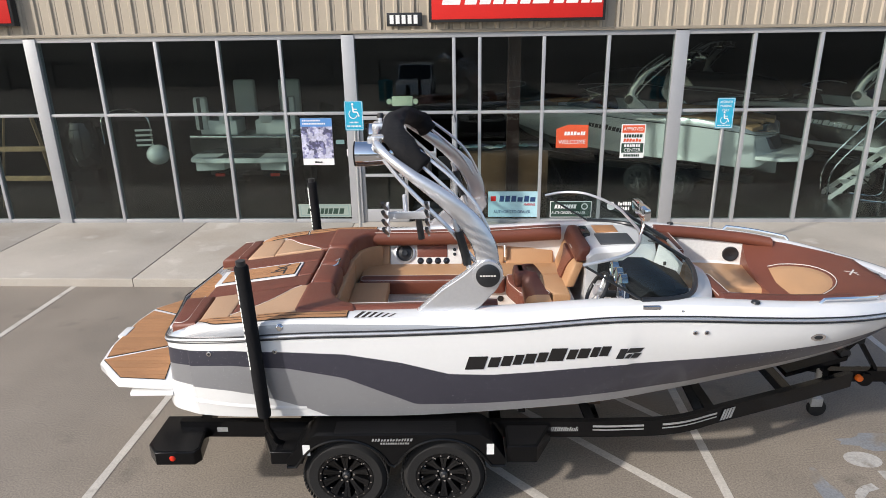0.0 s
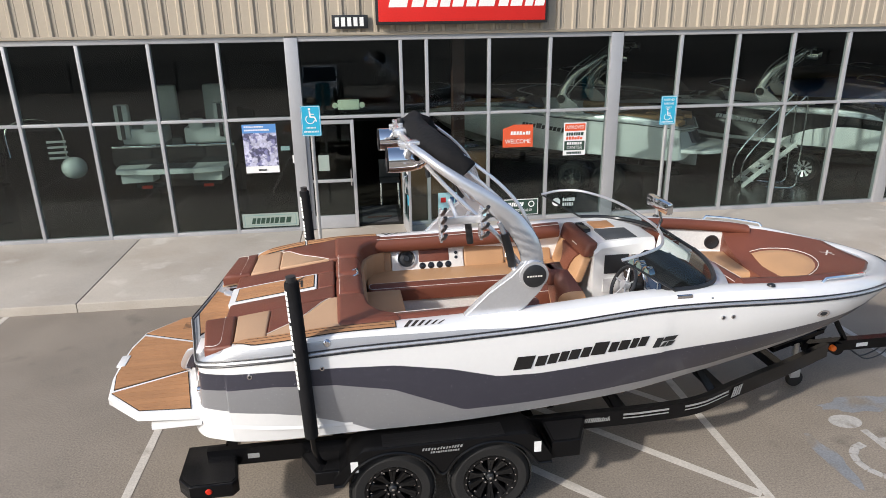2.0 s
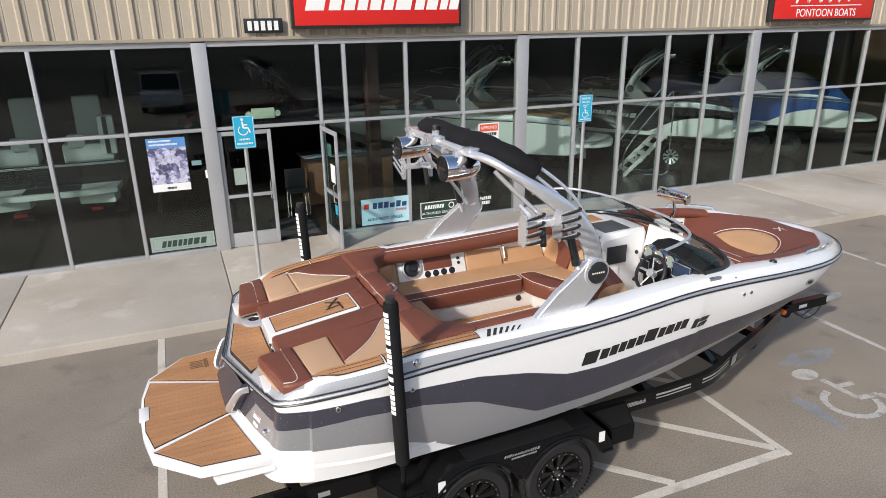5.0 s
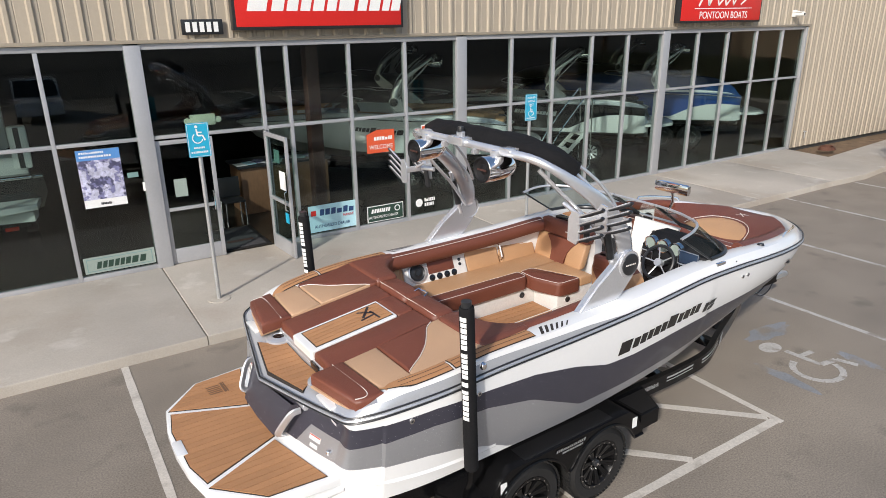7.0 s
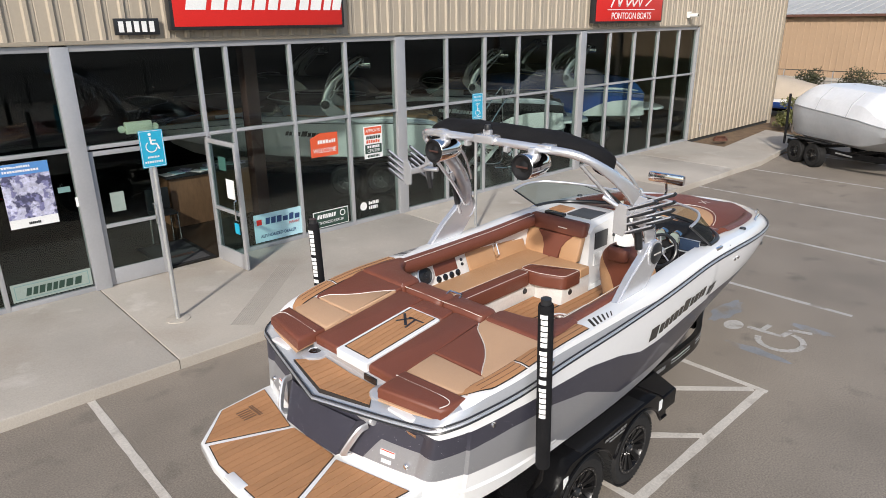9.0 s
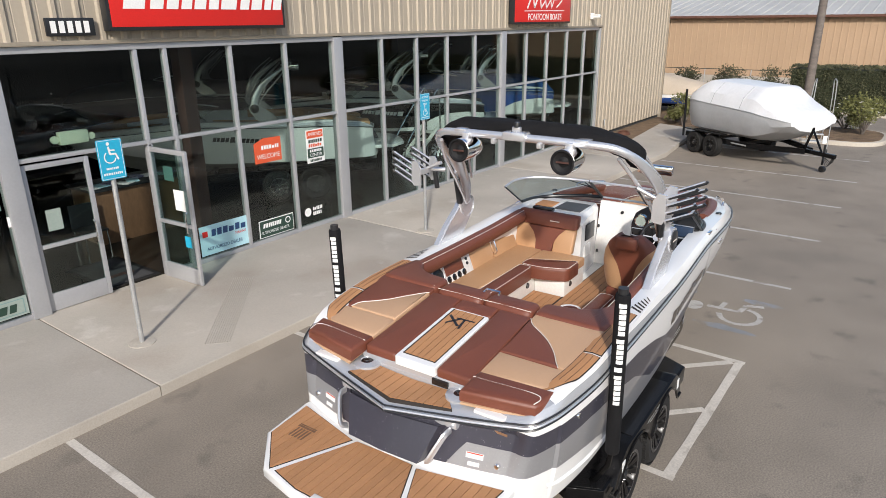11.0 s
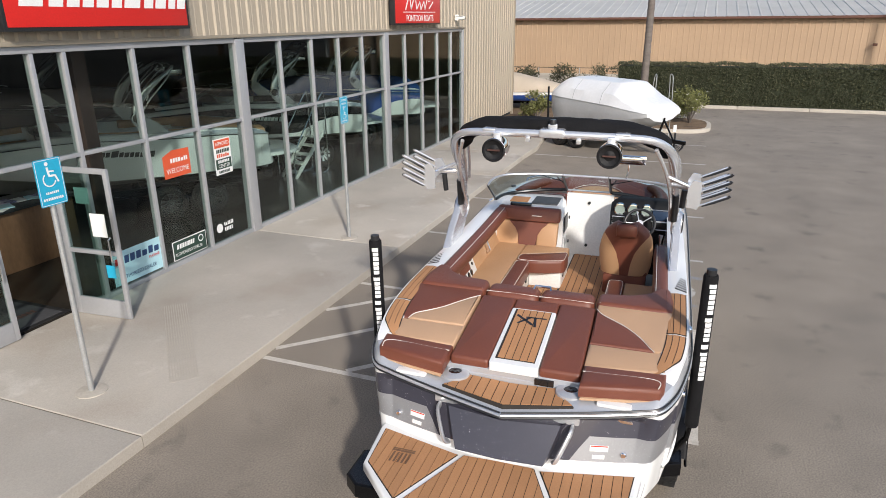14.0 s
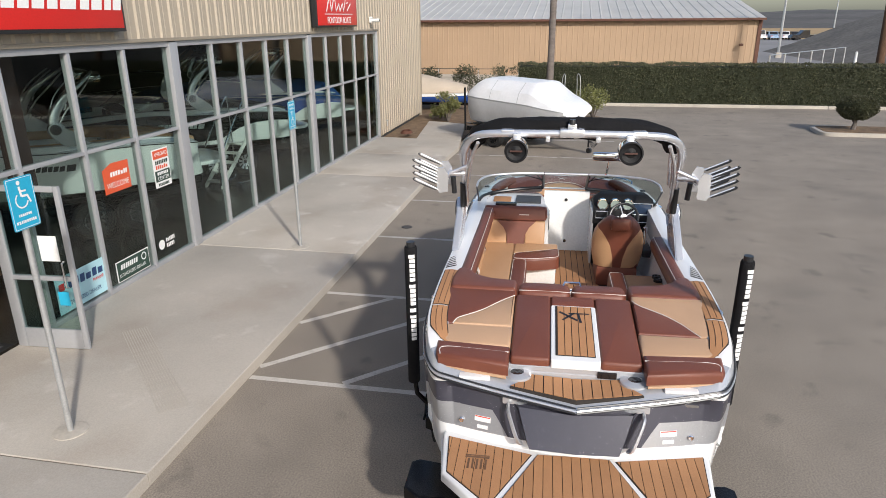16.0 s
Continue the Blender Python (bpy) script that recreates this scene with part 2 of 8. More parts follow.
M_HILL = mat("dark_scrub_hill", (0.085, 0.078, 0.072), 0.95, 0, (0.02, 0.35), (0.2, 0.25))
M_FARLOT = mat("pale_far_lot", (0.22, 0.21, 0.205), 0.9, 0, (0.05, 0.15), (1, 0.1))
M_WOOD = mat("brown_wood", (0.16, 0.085, 0.045), 0.5, 0, (3, 0.2), (30, 0.15), stretch=(1, 1, 0.3))
M_TIMBER = mat("raw_timber", (0.36, 0.22, 0.11), 0.7, 0, (3, 0.2), (30, 0.15), stretch=(1, 1, 0.3))
M_REDPIPE = mat("brown_red_post", (0.07, 0.030, 0.023), 0.6, 0, (3, 0.1))
M_PAPER = mat("paper", (0.80, 0.80, 0.78), 0.7)
M_SCREEN = mat("dark_screen", (0.03, 0.05, 0.09), 0.1)
M_CARWHITE = mat("white_car_paint", (0.75, 0.76, 0.78), 0.2, coat=0.5)
M_CARBLUE = mat("light_blue_car_paint", (0.30, 0.42, 0.58), 0.2, coat=0.5)
M_CARBLACK = mat("black_car_paint", (0.015, 0.016, 0.02), 0.15, coat=0.5)
M_CONEWHITE = mat("white_post_plastic", (0.78, 0.78, 0.75), 0.5)


# ---- mesh helpers ----
def part(name, bm, material, parent=None, label="", smooth=38):
    """Links a bmesh as one mesh object, under parent if one is given."""
    me = bpy.data.meshes.new(name)
    bm.normal_update()
    bm.to_mesh(me)
    bm.free()
    for m in material if isinstance(material, (list, tuple)) else [material]:
        me.materials.append(m)
    if smooth:
        me.shade_smooth()
        me.set_sharp_from_angle(angle=radians(smooth))
    ob = new(name, me)
    ob.parent = parent
    if label:
        ob["label"] = label
    return ob


def shared(name, me, parent, loc=(0, 0, 0), rz=0.0):
    """One more object on a mesh that exists already."""
    ob = new(name, me)
    ob.parent = parent
    ob.location = loc
    ob.rotation_euler = (0, 0, rz)
    return ob


def thing(name, m, label, category, group="", kind=""):
    ob = new(name)
    ob.empty_display_size = 0.1
    ob.matrix_world = m
    return tagged(ob, label, category, group, kind)


def face(bm, pts, mi=0):
    f = bm.faces.new([bm.verts.new(p) for p in pts])
    f.material_index = mi
    return f


def box(bm, x0, x1, y0, y1, z0, z1, bev=0.0, mi=0, m=None):
    r = bmesh.ops.create_cube(bm, size=1.0)
    vs = r["verts"]
    for v in vs:
        v.co = Vector(((x0 + x1) / 2 + v.co.x * (x1 - x0), (y0 + y1) / 2 + v.co.y * (y1 - y0), (z0 + z1) / 2 + v.co.z * (z1 - z0)))
    fs = set(f for v in vs for f in v.link_faces)
    for f in fs:
        f.material_index = mi
    if bev:
        es = list(set(e for v in vs for e in v.link_edges))
        r = bmesh.ops.bevel(bm, geom=es, offset=bev, segments=2, profile=0.6, affect="EDGES", clamp_overlap=True, material=mi)
        vs = list(set(v for f in r["faces"] for v in f.verts) | set(v for v in vs if v.is_valid))
    if m is not None:
        bmesh.ops.transform(bm, matrix=m, verts=vs)
    return vs


def cube(*a, **k):
    bm = bmesh.new()
    box(bm, *a, **k)
    return bm


def loft(bm, rows, closed=False, mi=0, mis=None, cap0=False, cap1=False):
    """Quads between rows of points; closed: each row is a ring."""
    vr = [[bm.verts.new(p) for p in r] for r in rows]
    n = len(rows[0])
    for j in range(len(rows) - 1):
        for i in range(n if closed else n - 1):
            k = (i + 1) % n
            q = [vr[j][i], vr[j][k], vr[j + 1][k], vr[j + 1][i]]
            try:
                f = bm.faces.new(q)
                f.material_index = mis[j] if mis else mi
            except ValueError:
                pass
    for on, row in ((cap0, vr[0][::-1]), (cap1, vr[-1])):
        if on:
            f = bm.faces.new(row)
            f.material_index = mi
    return vr


def tube(bm, pts, r, n=8, mi=0, caps=True, flat=1.0, closed=False):
    """A tube along pts; r: a radius, or one for each point."""
    pts = [Vector(p) for p in pts]
    k = len(pts)
    rows, up = [], None
    for i, p in enumerate(pts):
        a, b = pts[max(0, i - 1)], pts[min(k - 1, i + 1)]
        if closed:
            a, b = pts[i - 1], pts[(i + 1) % k]
        d = (b - a).normalized()
        if up is None:
            up = Vector((0, 0, 1)) if abs(d.z) < 0.9 else Vector((1, 0, 0))
        s = d.cross(up).normalized()
        up = s.cross(d).normalized()
        rr = r[i] if isinstance(r, (list, tuple)) else r
        rows.append([p + rr * (math.cos(t) * s + flat * math.sin(t) * up) for t in (2 * math.pi * q / n for q in range(n))])
    if closed:
        rows.append(rows[0])
    loft(bm, rows, True, mi, cap0=caps and not closed, cap1=caps and not closed)


def cr(knots, n=6):
    """A smooth curve through the knots, n steps between two."""
    ks = [np.array(k, float) for k in knots]
    ks = [2 * ks[0] - ks[1]] + ks + [2 * ks[-1] - ks[-2]]
    out = []
    for i in range(1, len(ks) - 2):
        a, b, c, d = ks[i - 1:i + 3]
        for t in np.arange(n) / n:
            out.append(0.5 * (2 * b + (c - a) * t + (2 * a - 5 * b + 4 * c - d) * t * t + (3 * b - a - 3 * c + d) * t ** 3))
    out.append(ks[-2])
    return [Vector(p) for p in out]


def inset_poly(pts, d):
    """A counter-clockwise outline moved inwards by d."""
    n, out = len(pts), []
    for i in range(n):
        a, b, c = (Vector(pts[j][:2]) for j in (i - 1, i, (i + 1) % n))
        u, v = (b - a).normalized(), (c - b).normalized()
        n1, n2 = Vector((-u.y, u.x)), Vector((-v.y, v.x))
        m = n1 + n2
        k = max(0.35, m.dot(n1))
        out.append(tuple(b + m * (d / k)))
    return out


def ccw(pts):
    a = sum(p[0] * q[1] - q[0] * p[1] for p, q in zip(pts, pts[1:] + pts[:1]))
    return list(pts) if a > 0 else list(pts)[::-1]


def slab(bm, pts, z0, z1, rnd=0.0, mi=0, zf=None):
    """An outline in x and y drawn up from z0 to z1 with a rounded upper edge; zf(x, y) adds to every z."""
    pts = ccw([tuple(p[:2]) for p in pts])
    zf = zf or (lambda x, y: 0.0)
    rings = [(0, z0), (0, z1 - rnd)]
    if rnd:
        rings += [(rnd * 0.1, z1 - rnd * 0.6), (rnd * 0.3, z1 - rnd * 0.3), (rnd * 0.6, z1 - rnd * 0.1), (rnd, z1)]
    rows = []
    for d, z in rings:
        q = inset_poly(pts, d) if d else pts
        rows.append([(x, y, z + zf(x, y)) for x, y in q])
    vr = loft(bm, rows, True, mi)
    f = bm.faces.new(vr[-1])
    f.material_index = mi
    f = bm.faces.new(vr[0][::-1])
    f.material_index = mi
    return vr


def cut_poly(pts, a, b, keep):
    """The part of a convex outline on one side of the line a*x + b*y = keep."""
    out = []
    n = len(pts)
    for i in range(n):
        p, q = pts[i], pts[(i + 1) % n]
        dp, dq = a * p[0] + b * p[1] - keep, a * q[0] + b * q[1] - keep
        if dp <= 0:
            out.append(p)
        if dp * dq < 0:
            t = dp / (dp - dq)
            out.append((p[0] + t * (q[0] - p[0]), p[1] + t * (q[1] - p[1])))
    return out


def planks(parent, pts, z, across=(0, 1), width=0.062, gap=0.007, thick=0.006, zf=None, material=None):
    """Boards cut to an outline, laid side by side along the direction 'across', each an object of its own."""
    pts = ccw([tuple(p[:2]) for p in pts])
    ax, ay = across
    vals = [ax * p[0] + ay * p[1] for p in pts]
    lo, hi = min(vals), max(vals)
    v = lo
    while v < hi - 0.01:
        q = cut_poly(pts, ax, ay, min(v + width, hi))
        q = cut_poly(q, -ax, -ay, -v)
        v += width + gap
        if len(q) < 3:
            continue
        bm = bmesh.new()
        slab(bm, q, z, z + thick, 0, zf=zf)
        part("plank", bm, material or M_TEAK, parent, smooth=0)


def lathe(bm, prof, n=24, axis="y", at=(0, 0, 0), mi=0):
    """A profile of (radius, offset) turned round an axis through at."""
    rows = []
    for r, o in prof:
        ring = []
        for i in range(n):
            a = 2 * math.pi * i / n
            c, s = r * math.cos(a), r * math.sin(a)
            p = {"x": (o, c, s), "y": (c, o, s), "z": (c, s, o)}[axis]
            ring.append(Vector(p) + Vector(at))
        rows.append(ring)
    loft(bm, rows, True, mi)


def text_mesh(name, body, size, material, parent, m, depth=0.002, squeeze=1.0):
    cu = bpy.data.curves.new(name, "FONT")
    cu.body, cu.size, cu.extrude = body, size, depth
    cu.align_x, cu.align_y = "CENTER", "CENTER"
    tmp = new("text_source", cu)
    bpy.context.view_layer.update()
    me = bpy.data.meshes.new_from_object(tmp.evaluated_get(bpy.context.evaluated_depsgraph_get()))
    bpy.data.objects.remove(tmp)
    me.materials.clear()
    me.materials.append(material)
    ob = new(name, me)
    ob.parent = parent
    ob.matrix_local = m @ Matrix.Diagonal((squeeze, 1, 1, 1))
    return ob


def bars(bm, x0, x1, y0, y1, n, slant=0.2, gap=0.22, z=0.0, caps=1.0, seed=1):
    """n slanted bars in place of letters, in the plane z."""
    rnd = random.Random(seed)
    w = [rnd.uniform(0.75, 1.25) for _ in range(n)]
    k = (x1 - x0) / sum(w)
    x = x0
    for i in range(n):
        d = w[i] * k
        h = y1 - y0
        top = h if i == 0 or rnd.random() < caps else h * 0.75
        face(bm, [(x + u * d * (1 - gap) + v * top * slant, y0 + v * top, z) for u, v in ((0, 0), (1, 0), (1, 1), (0, 1))])
        x += d


UPRIGHT = Matrix.Rotation(radians(90), 4, "X")   # a sheet drawn in x and y stands up, facing -y

# ---- ground and lot ----
FY, WALK_Z, HEAD_Z, MID_Z, SILL_Z = 12.57, 0.14, 3.72, 2.31, 0.19

bm = bmesh.new()
rings = [[(r * math.cos(a), r * math.sin(a), -0.03) for a in (2 * math.pi * i / 48 for i in range(48))] for r in (1.0, 60, 200, 600, 2500)]
loft(bm, rings, True)
bm.faces.new([v for v in bm.verts if v.co.length < 1.5])
tagged(part("ground", bm, M_FIELD, smooth=0), "dry tan grass ground reaching to the horizon", "ground", kind="structure")

bm = cube(-60, 27.4, -45, 9.60, -0.25, 0.0)
tagged(part("road", bm, M_ASPHALT, smooth=0), "worn sun-bleached grey asphalt of the parking lot", "asphalt", kind="structure")
bm = cube(27.42, 33.5, -45, 26.5, -0.25, -0.012)
tagged(part("road", bm, M_MULCH, smooth=0), "bare earth strip under the clipped hedge", "ground", kind="structure")
bm = cube(33.52, 151, -150, 36, -0.25, -0.006)
tagged(part("road", bm, M_FARLOT, smooth=0), "pale grey asphalt of the far parking lot", "asphalt", kind="structure")
bm = cube(14.3, 27.4, 9.62, 26.5, -0.25, 0.03)
tagged(part("ground", bm, M_MULCH, smooth=0), "brown mulch bed at the end of the building", "ground", kind="structure")


def strip(bm, a, b, w, z=0.004):
    a, b = Vector(a), Vector(b)
    d = (b - a).normalized()
    n = Vector((-d.y, d.x)) * w / 2
    k = max(1, int((b - a).length / 0.25))
    rnd = random.Random(int(a.x * 100 + a.y * 10 + b.x))
    L, R = [], []
    for i in range(k + 1):
        p = a + (b - a) * i / k
        e = 1 + rnd.uniform(-0.14, 0.06)
        L.append((p.x + n.x * e, p.y + n.y * e, z))
        R.append((p.x - n.x * e, p.y - n.y * e, z))
    loft(bm, [R, L])


for x in (-9.45, -6.45, -3.45, -0.43, 2.21, 5.11, 7.95, 10.80, 13.70, 16.85):
    bm = bmesh.new()
    strip(bm, (x, 9.46), (x, 4.30), 0.09)
    tagged(part("parking_line", bm, M_LINE if x < 4 else M_LINEFADE, smooth=0), "worn white painted parking stall line", "road marking", "parking lines", "structure")
bm = bmesh.new()
strip(bm, (-0.43, 4.36), (2.21, 4.36), 0.10, 0.006)
tagged(part("parking_line", bm, M_LINE, smooth=0), "worn white painted line closing the access aisle", "road marking", "parking lines", "structure")
for c in (5.31, 6.60, 7.93, 9.28, 10.55):
    x0, x1 = max(-0.38, c - 9.46), min(2.16, c - 4.41)
    bm = bmesh.new()
    strip(bm, (x0, c - x0), (x1, c - x1), 0.095, 0.005)
    tagged(part("hatch_line", bm, M_LINE, smooth=0), "worn white diagonal hatch line of the access aisle", "road marking", "hatch lines", "structure")

# faded wheelchair mark on the asphalt
mark = thing("pavement_symbol", pose(3.62, 4.9, 0), "faded white wheelchair symbol painted on asphalt", "road marking", kind="structure")
bm = bmesh.new()
bm.faces.new([bm.verts.new((0.02 + 0.17 * math.cos(a), 0.44 + 0.12 * math.sin(a), 0.008)) for a in (2 * math.pi * i / 18 for i in range(18))])
part("head_mark", bm, M_LINEFADE, mark, smooth=0)
bm = bmesh.new()
strip(bm, (0.10, 0.28), (0.12, -0.16), 0.085, 0.008)
strip(bm, (0.12, -0.16), (0.40, -0.20), 0.085, 0.009)
strip(bm, (0.40, -0.20), (0.48, -0.42), 0.085, 0.010)
strip(bm, (0.11, 0.10), (0.36, 0.08), 0.075, 0.010)
part("body_mark", bm, M_LINEFADE, mark, smooth=0)
bm = bmesh.new()
arc = [(-0.02 + 0.30 * math.cos(a), -0.20 + 0.27 * math.sin(a)) for a in (math.radians(d) for d in range(100, 375, 25))]
for a, b in zip(arc, arc[1:]):
    strip(bm, a, b, 0.08, 0.0075)
part("wheel_mark", bm, M_LINEFADE, mark, smooth=0)
bm = bmesh.new()
for cx, cy, rx, ry, s in ((0.42, 0.72, 0.50, 0.16, 1), (-0.52, -0.1, 0.10, 0.42, 2), (0.62, -0.35, 0.10, 0.30, 3)):
    rnd = random.Random(s)
    bm.faces.new([bm.verts.new((cx + rx * k * math.cos(a), cy + ry * k * math.sin(a), 0.004)) for a, k in ((2 * math.pi * i / 22, rnd.uniform(0.75, 1.1)) for i in range(22))])
part("blue_patch", bm, M_BLUEPAINT, mark, "faded blue paint", smooth=0)

# pavement slabs in front of the shop
pavement = thing("pavement", pose(0, 0, 0), "light grey concrete pavement slabs along the shop front", "pavement", kind="structure")
joints = [-14.7, -11.62, -8.55, -5.47, -2.42, 3.68, 9.78, 12.82]
for a, b in zip(joints, joints[1:]):
    bm = bmesh.new()
    slab(bm, [(a + 0.006, 9.47), (b - 0.006, 9.47), (b - 0.006, 12.66), (a + 0.006, 12.66)], -0.2, WALK_Z, 0.018)
    part("slab", bm, M_CONCRETE, pavement)
bm = bmesh.new()
slab(bm, [(12.826, 9.47), (14.3, 9.40), (19.4, 10.0), (20.0, 11.6), (15.7, 11.15), (15.9, 12.66), (12.826, 12.66)], -0.2, WALK_Z, 0.018)
part("slab", bm, M_CONCRETE, pavement)
bm = bmesh.new()
for a, b in zip(joints, joints[1:]):
    box(bm, b - 0.02, b + 0.02, 9.49, 12.6, -0.1, WALK_Z - 0.012)
part("joint_filler", bm, M_SEAM, pavement, "dark joint between the slabs", smooth=0)
# ribbed warning strip pressed into the concrete before the door
tact = thing("grooved_strip", pose(-0.59, 10.64, WALK_Z, 0, 0, 44.5), "shallow grooves scored across the concrete pavement", "pavement", kind="structure")
groove = cube(-1.16, 1.16, -0.006, 0.006, 0.0, 0.004)
g0 = part("groove", groove, M_CURB, tact, smooth=0)
g0.location = (0, -0.15, 0)
for i in range(1, 11):
    shared("groove", g0.data, tact, (0, -0.15 + 0.03 * i, 0))

# ---- the shop ----
XL, XR = -15.0, 22.5
wall = thing("wall_south", pose(0, 0, 0), "tan ribbed metal siding of the shop front", "wall", kind="structure")


def siding_mesh(w, z0, z1, name="siding_panel"):
    bm = bmesh.new()
    xs = [0, 0.02]
    prof = [(0, 0)]
    k = int(round(w / 0.3048))
    for i in range(k):
        o = i * 0.3048
        prof += [(o + 0.10, 0), (o + 0.125, -0.032), (o + 0.175, -0.032), (o + 0.20, 0), (o + 0.25, 0), (o + 0.256, 0.006), (o + 0.266, 0.006), (o + 0.272, 0)]
    prof.append((w, 0))
    loft(bm, [[(x, y, z0) for x, y in prof], [(x, y, z1) for x, y in prof]])
    me = bpy.data.meshes.new(name)
    bm.to_mesh(me)
    bm.free()
    me.materials.append(M_SIDING)
    return me


upper, full = siding_mesh(0.9144, 3.79, 6.2), siding_mesh(0.9144, 0.16, 6.2)
x = XL
while x < 15.95 - 0.5:
    shared("siding_panel", upper, wall, (x, FY - 0.06, 0))
    x += 0.9144
x0 = x
while x < XR - 0.3:
    shared("siding_panel", full, wall, (x, FY - 0.06, 0))
    x += 0.9144
XR = x
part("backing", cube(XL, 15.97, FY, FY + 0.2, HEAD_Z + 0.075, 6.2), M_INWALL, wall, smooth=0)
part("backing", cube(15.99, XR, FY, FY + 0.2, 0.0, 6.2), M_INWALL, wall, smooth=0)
part("flashing", cube(XL, 16.02, FY - 0.10, FY + 0.02, HEAD_Z + 0.03, HEAD_Z + 0.085, 0.004), M_TRIM, wall, "tan metal head flashing")
part("flashing", cube(15.952, 16.02, FY - 0.098, FY - 0.03, 0.16, HEAD_Z + 0.028, 0.004), M_TRIM, wall)
part("corner_trim", cube(XR - 0.02, XR + 0.06, FY - 0.11, FY + 0.12, 0.0, 6.2, 0.004), M_TRIM, wall)
part("parapet_cap", cube(XL - 0.05, XR + 0.05, FY - 0.15, FY + 0.3, 6.2, 6.3, 0.01), M_TRIM, wall)
# back and west walls, floor and ceiling carry the room's dimness as colour
tagged(part("wall_north", cube(XL, XR, 27.0, 27.2, 0, 6.2), M_INWALL, smooth=0), "back wall of the showroom, dimness put into its colour", "wall", kind="structure")
tagged(part("wall_west", cube(XL - 0.2, XL, FY, 27.2, 0, 6.2), M_INWALL, smooth=0), "side wall of the showroom, dimness put into its colour", "wall", kind="structure")
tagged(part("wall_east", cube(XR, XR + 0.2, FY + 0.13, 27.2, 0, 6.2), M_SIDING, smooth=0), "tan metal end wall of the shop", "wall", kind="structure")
tagged(part("floor", cube(XL, XR, FY + 0.11, 27.0, -0.1, 0.15), M_INFLOOR, smooth=0), "dark polished concrete showroom floor, made darker for the dim room", "floor", kind="structure")
tagged(part("ceiling", cube(XL, XR, FY + 0.21, 27.0, 5.2, 5.35), M_INWALL, smooth=0), "showroom ceiling, dimness put into its colour", "ceiling", kind="structure")
tagged(part("roof", cube(XL, XR, FY + 0.2, 27.1, 6.0, 6.15), M_ROOF, smooth=0), "flat roof of the shop", "roof", kind="structure")


def shop_window(no, x0, x1, mullions, skip=None, head_only=None):
    """One bay of storefront glazing between two wide posts."""
    w = thing("window_%d" % no, pose(0, 0, 0), "floor-to-head storefront window in pale aluminium frames", "window", "shop windows", "structure")
    f = lambda n, *a: part(n, cube(*a, bev=0.006), M_ALU, w)
    f("post", x0 - 0.118, x0 + 0.118, FY - 0.075, FY + 0.09, WALK_Z, HEAD_Z + 0.01)
    xs = [x0 + 0.11] + mullions + [x1 - 0.11]
    f("head_rail", x0 + 0.112, x1 - 0.112, FY - 0.05, FY + 0.06, HEAD_Z - 0.06, HEAD_Z + 0.028)
    for i, (a, b) in enumerate(zip(xs, xs[1:])):
        l, r = a + (0.031 if i else 0.002), b - (0.031 if i < len(xs) - 2 else 0.002)
        part("pane", cube(l - 0.01, r + 0.01, FY - 0.004, FY + 0.004, MID_Z + 0.02, HEAD_Z - 0.05), M_GLASS, w, smooth=0)
        f("middle_rail", l, r, FY - 0.048, FY + 0.055, MID_Z - 0.027, MID_Z + 0.027)
        if not (skip and skip[0] - 0.01 <= a and b <= skip[1] + 0.01):
            part("pane", cube(l - 0.01, r + 0.01, FY - 0.004, FY + 0.004, SILL_Z - 0.02, MID_Z - 0.02), M_GLASS, w, smooth=0)
            f("sill_rail", l, r, FY - 0.048, FY + 0.055, WALK_Z, SILL_Z + 0.02)
    for b in mullions:
        top_only = head_only and b in head_only
        f("mullion", b - 0.03, b + 0.03, FY - 0.05, FY + 0.06, (MID_Z - 0.03) if top_only else WALK_Z, HEAD_Z - 0.062)
    return w


shop_window(1, -14.5, -8.37, [-13.2, -12.0, -10.80, -9.58])
shop_window(2, -8.37, -2.35, [-7.16, -5.98, -4.80, -3.63])
shop_window(3, -2.35, 3.695, [-0.40, 0.075, 1.245, 2.41], skip=(-2.3, -0.3))
shop_window(4, 3.695, 9.79, [4.99, 6.16, 7.31, 8.48])
shop_window(5, 9.79, 15.93, [11.05, 12.27, 13.53, 14.76])
part("post", cube(15.87, 15.95, FY - 0.07, FY + 0.08, WALK_Z, HEAD_Z + 0.01, 0.006), M_ALU, bpy.data.objects["window_5"])


def door_leaf(no, m, w, label):
    """A glazed aluminium door leaf, hinged at its own origin, running along +x."""
    d = thing("door_%d" % no, m, label, "door", kind="structure")
    h = MID_Z - 0.06 - WALK_Z
    f = lambda n, *a: part(n, cube(*a, bev=0.005), M_ALU, d)
    f("stile", 0, 0.065, -0.022, 0.022, 0.01, h)
    f("stile", w - 0.065, w, -0.022, 0.022, 0.01, h)
    f("bottom_rail", 0.067, w - 0.067, -0.021, 0.021, 0.01, 0.27)
    f("top_rail", 0.067, w - 0.067, -0.021, 0.021, h - 0.07, h)
    part("push_bar", cube(0.067, w - 0.067, -0.03, 0.03, 0.93, 0.985, 0.006), M_ALU, d, "aluminium push bar")
    part("pane", cube(0.06, w - 0.06, -0.004, 0.004, 0.26, 0.94), M_DOORGLASS, d, smooth=0)
    part("pane", cube(0.06, w - 0.06, -0.004, 0.004, 0.975, h - 0.06), M_DOORGLASS, d, smooth=0)
    bm = bmesh.new()
    tube(bm, [(w - 0.1, -0.03, 0.85), (w - 0.1, -0.075, 0.87), (w - 0.1, -0.075, 1.17), (w - 0.1, -0.03, 1.19)], 0.011, 8)
    part("pull_handle", bm, M_CHROME, d, "upright metal pull handle")
    return d


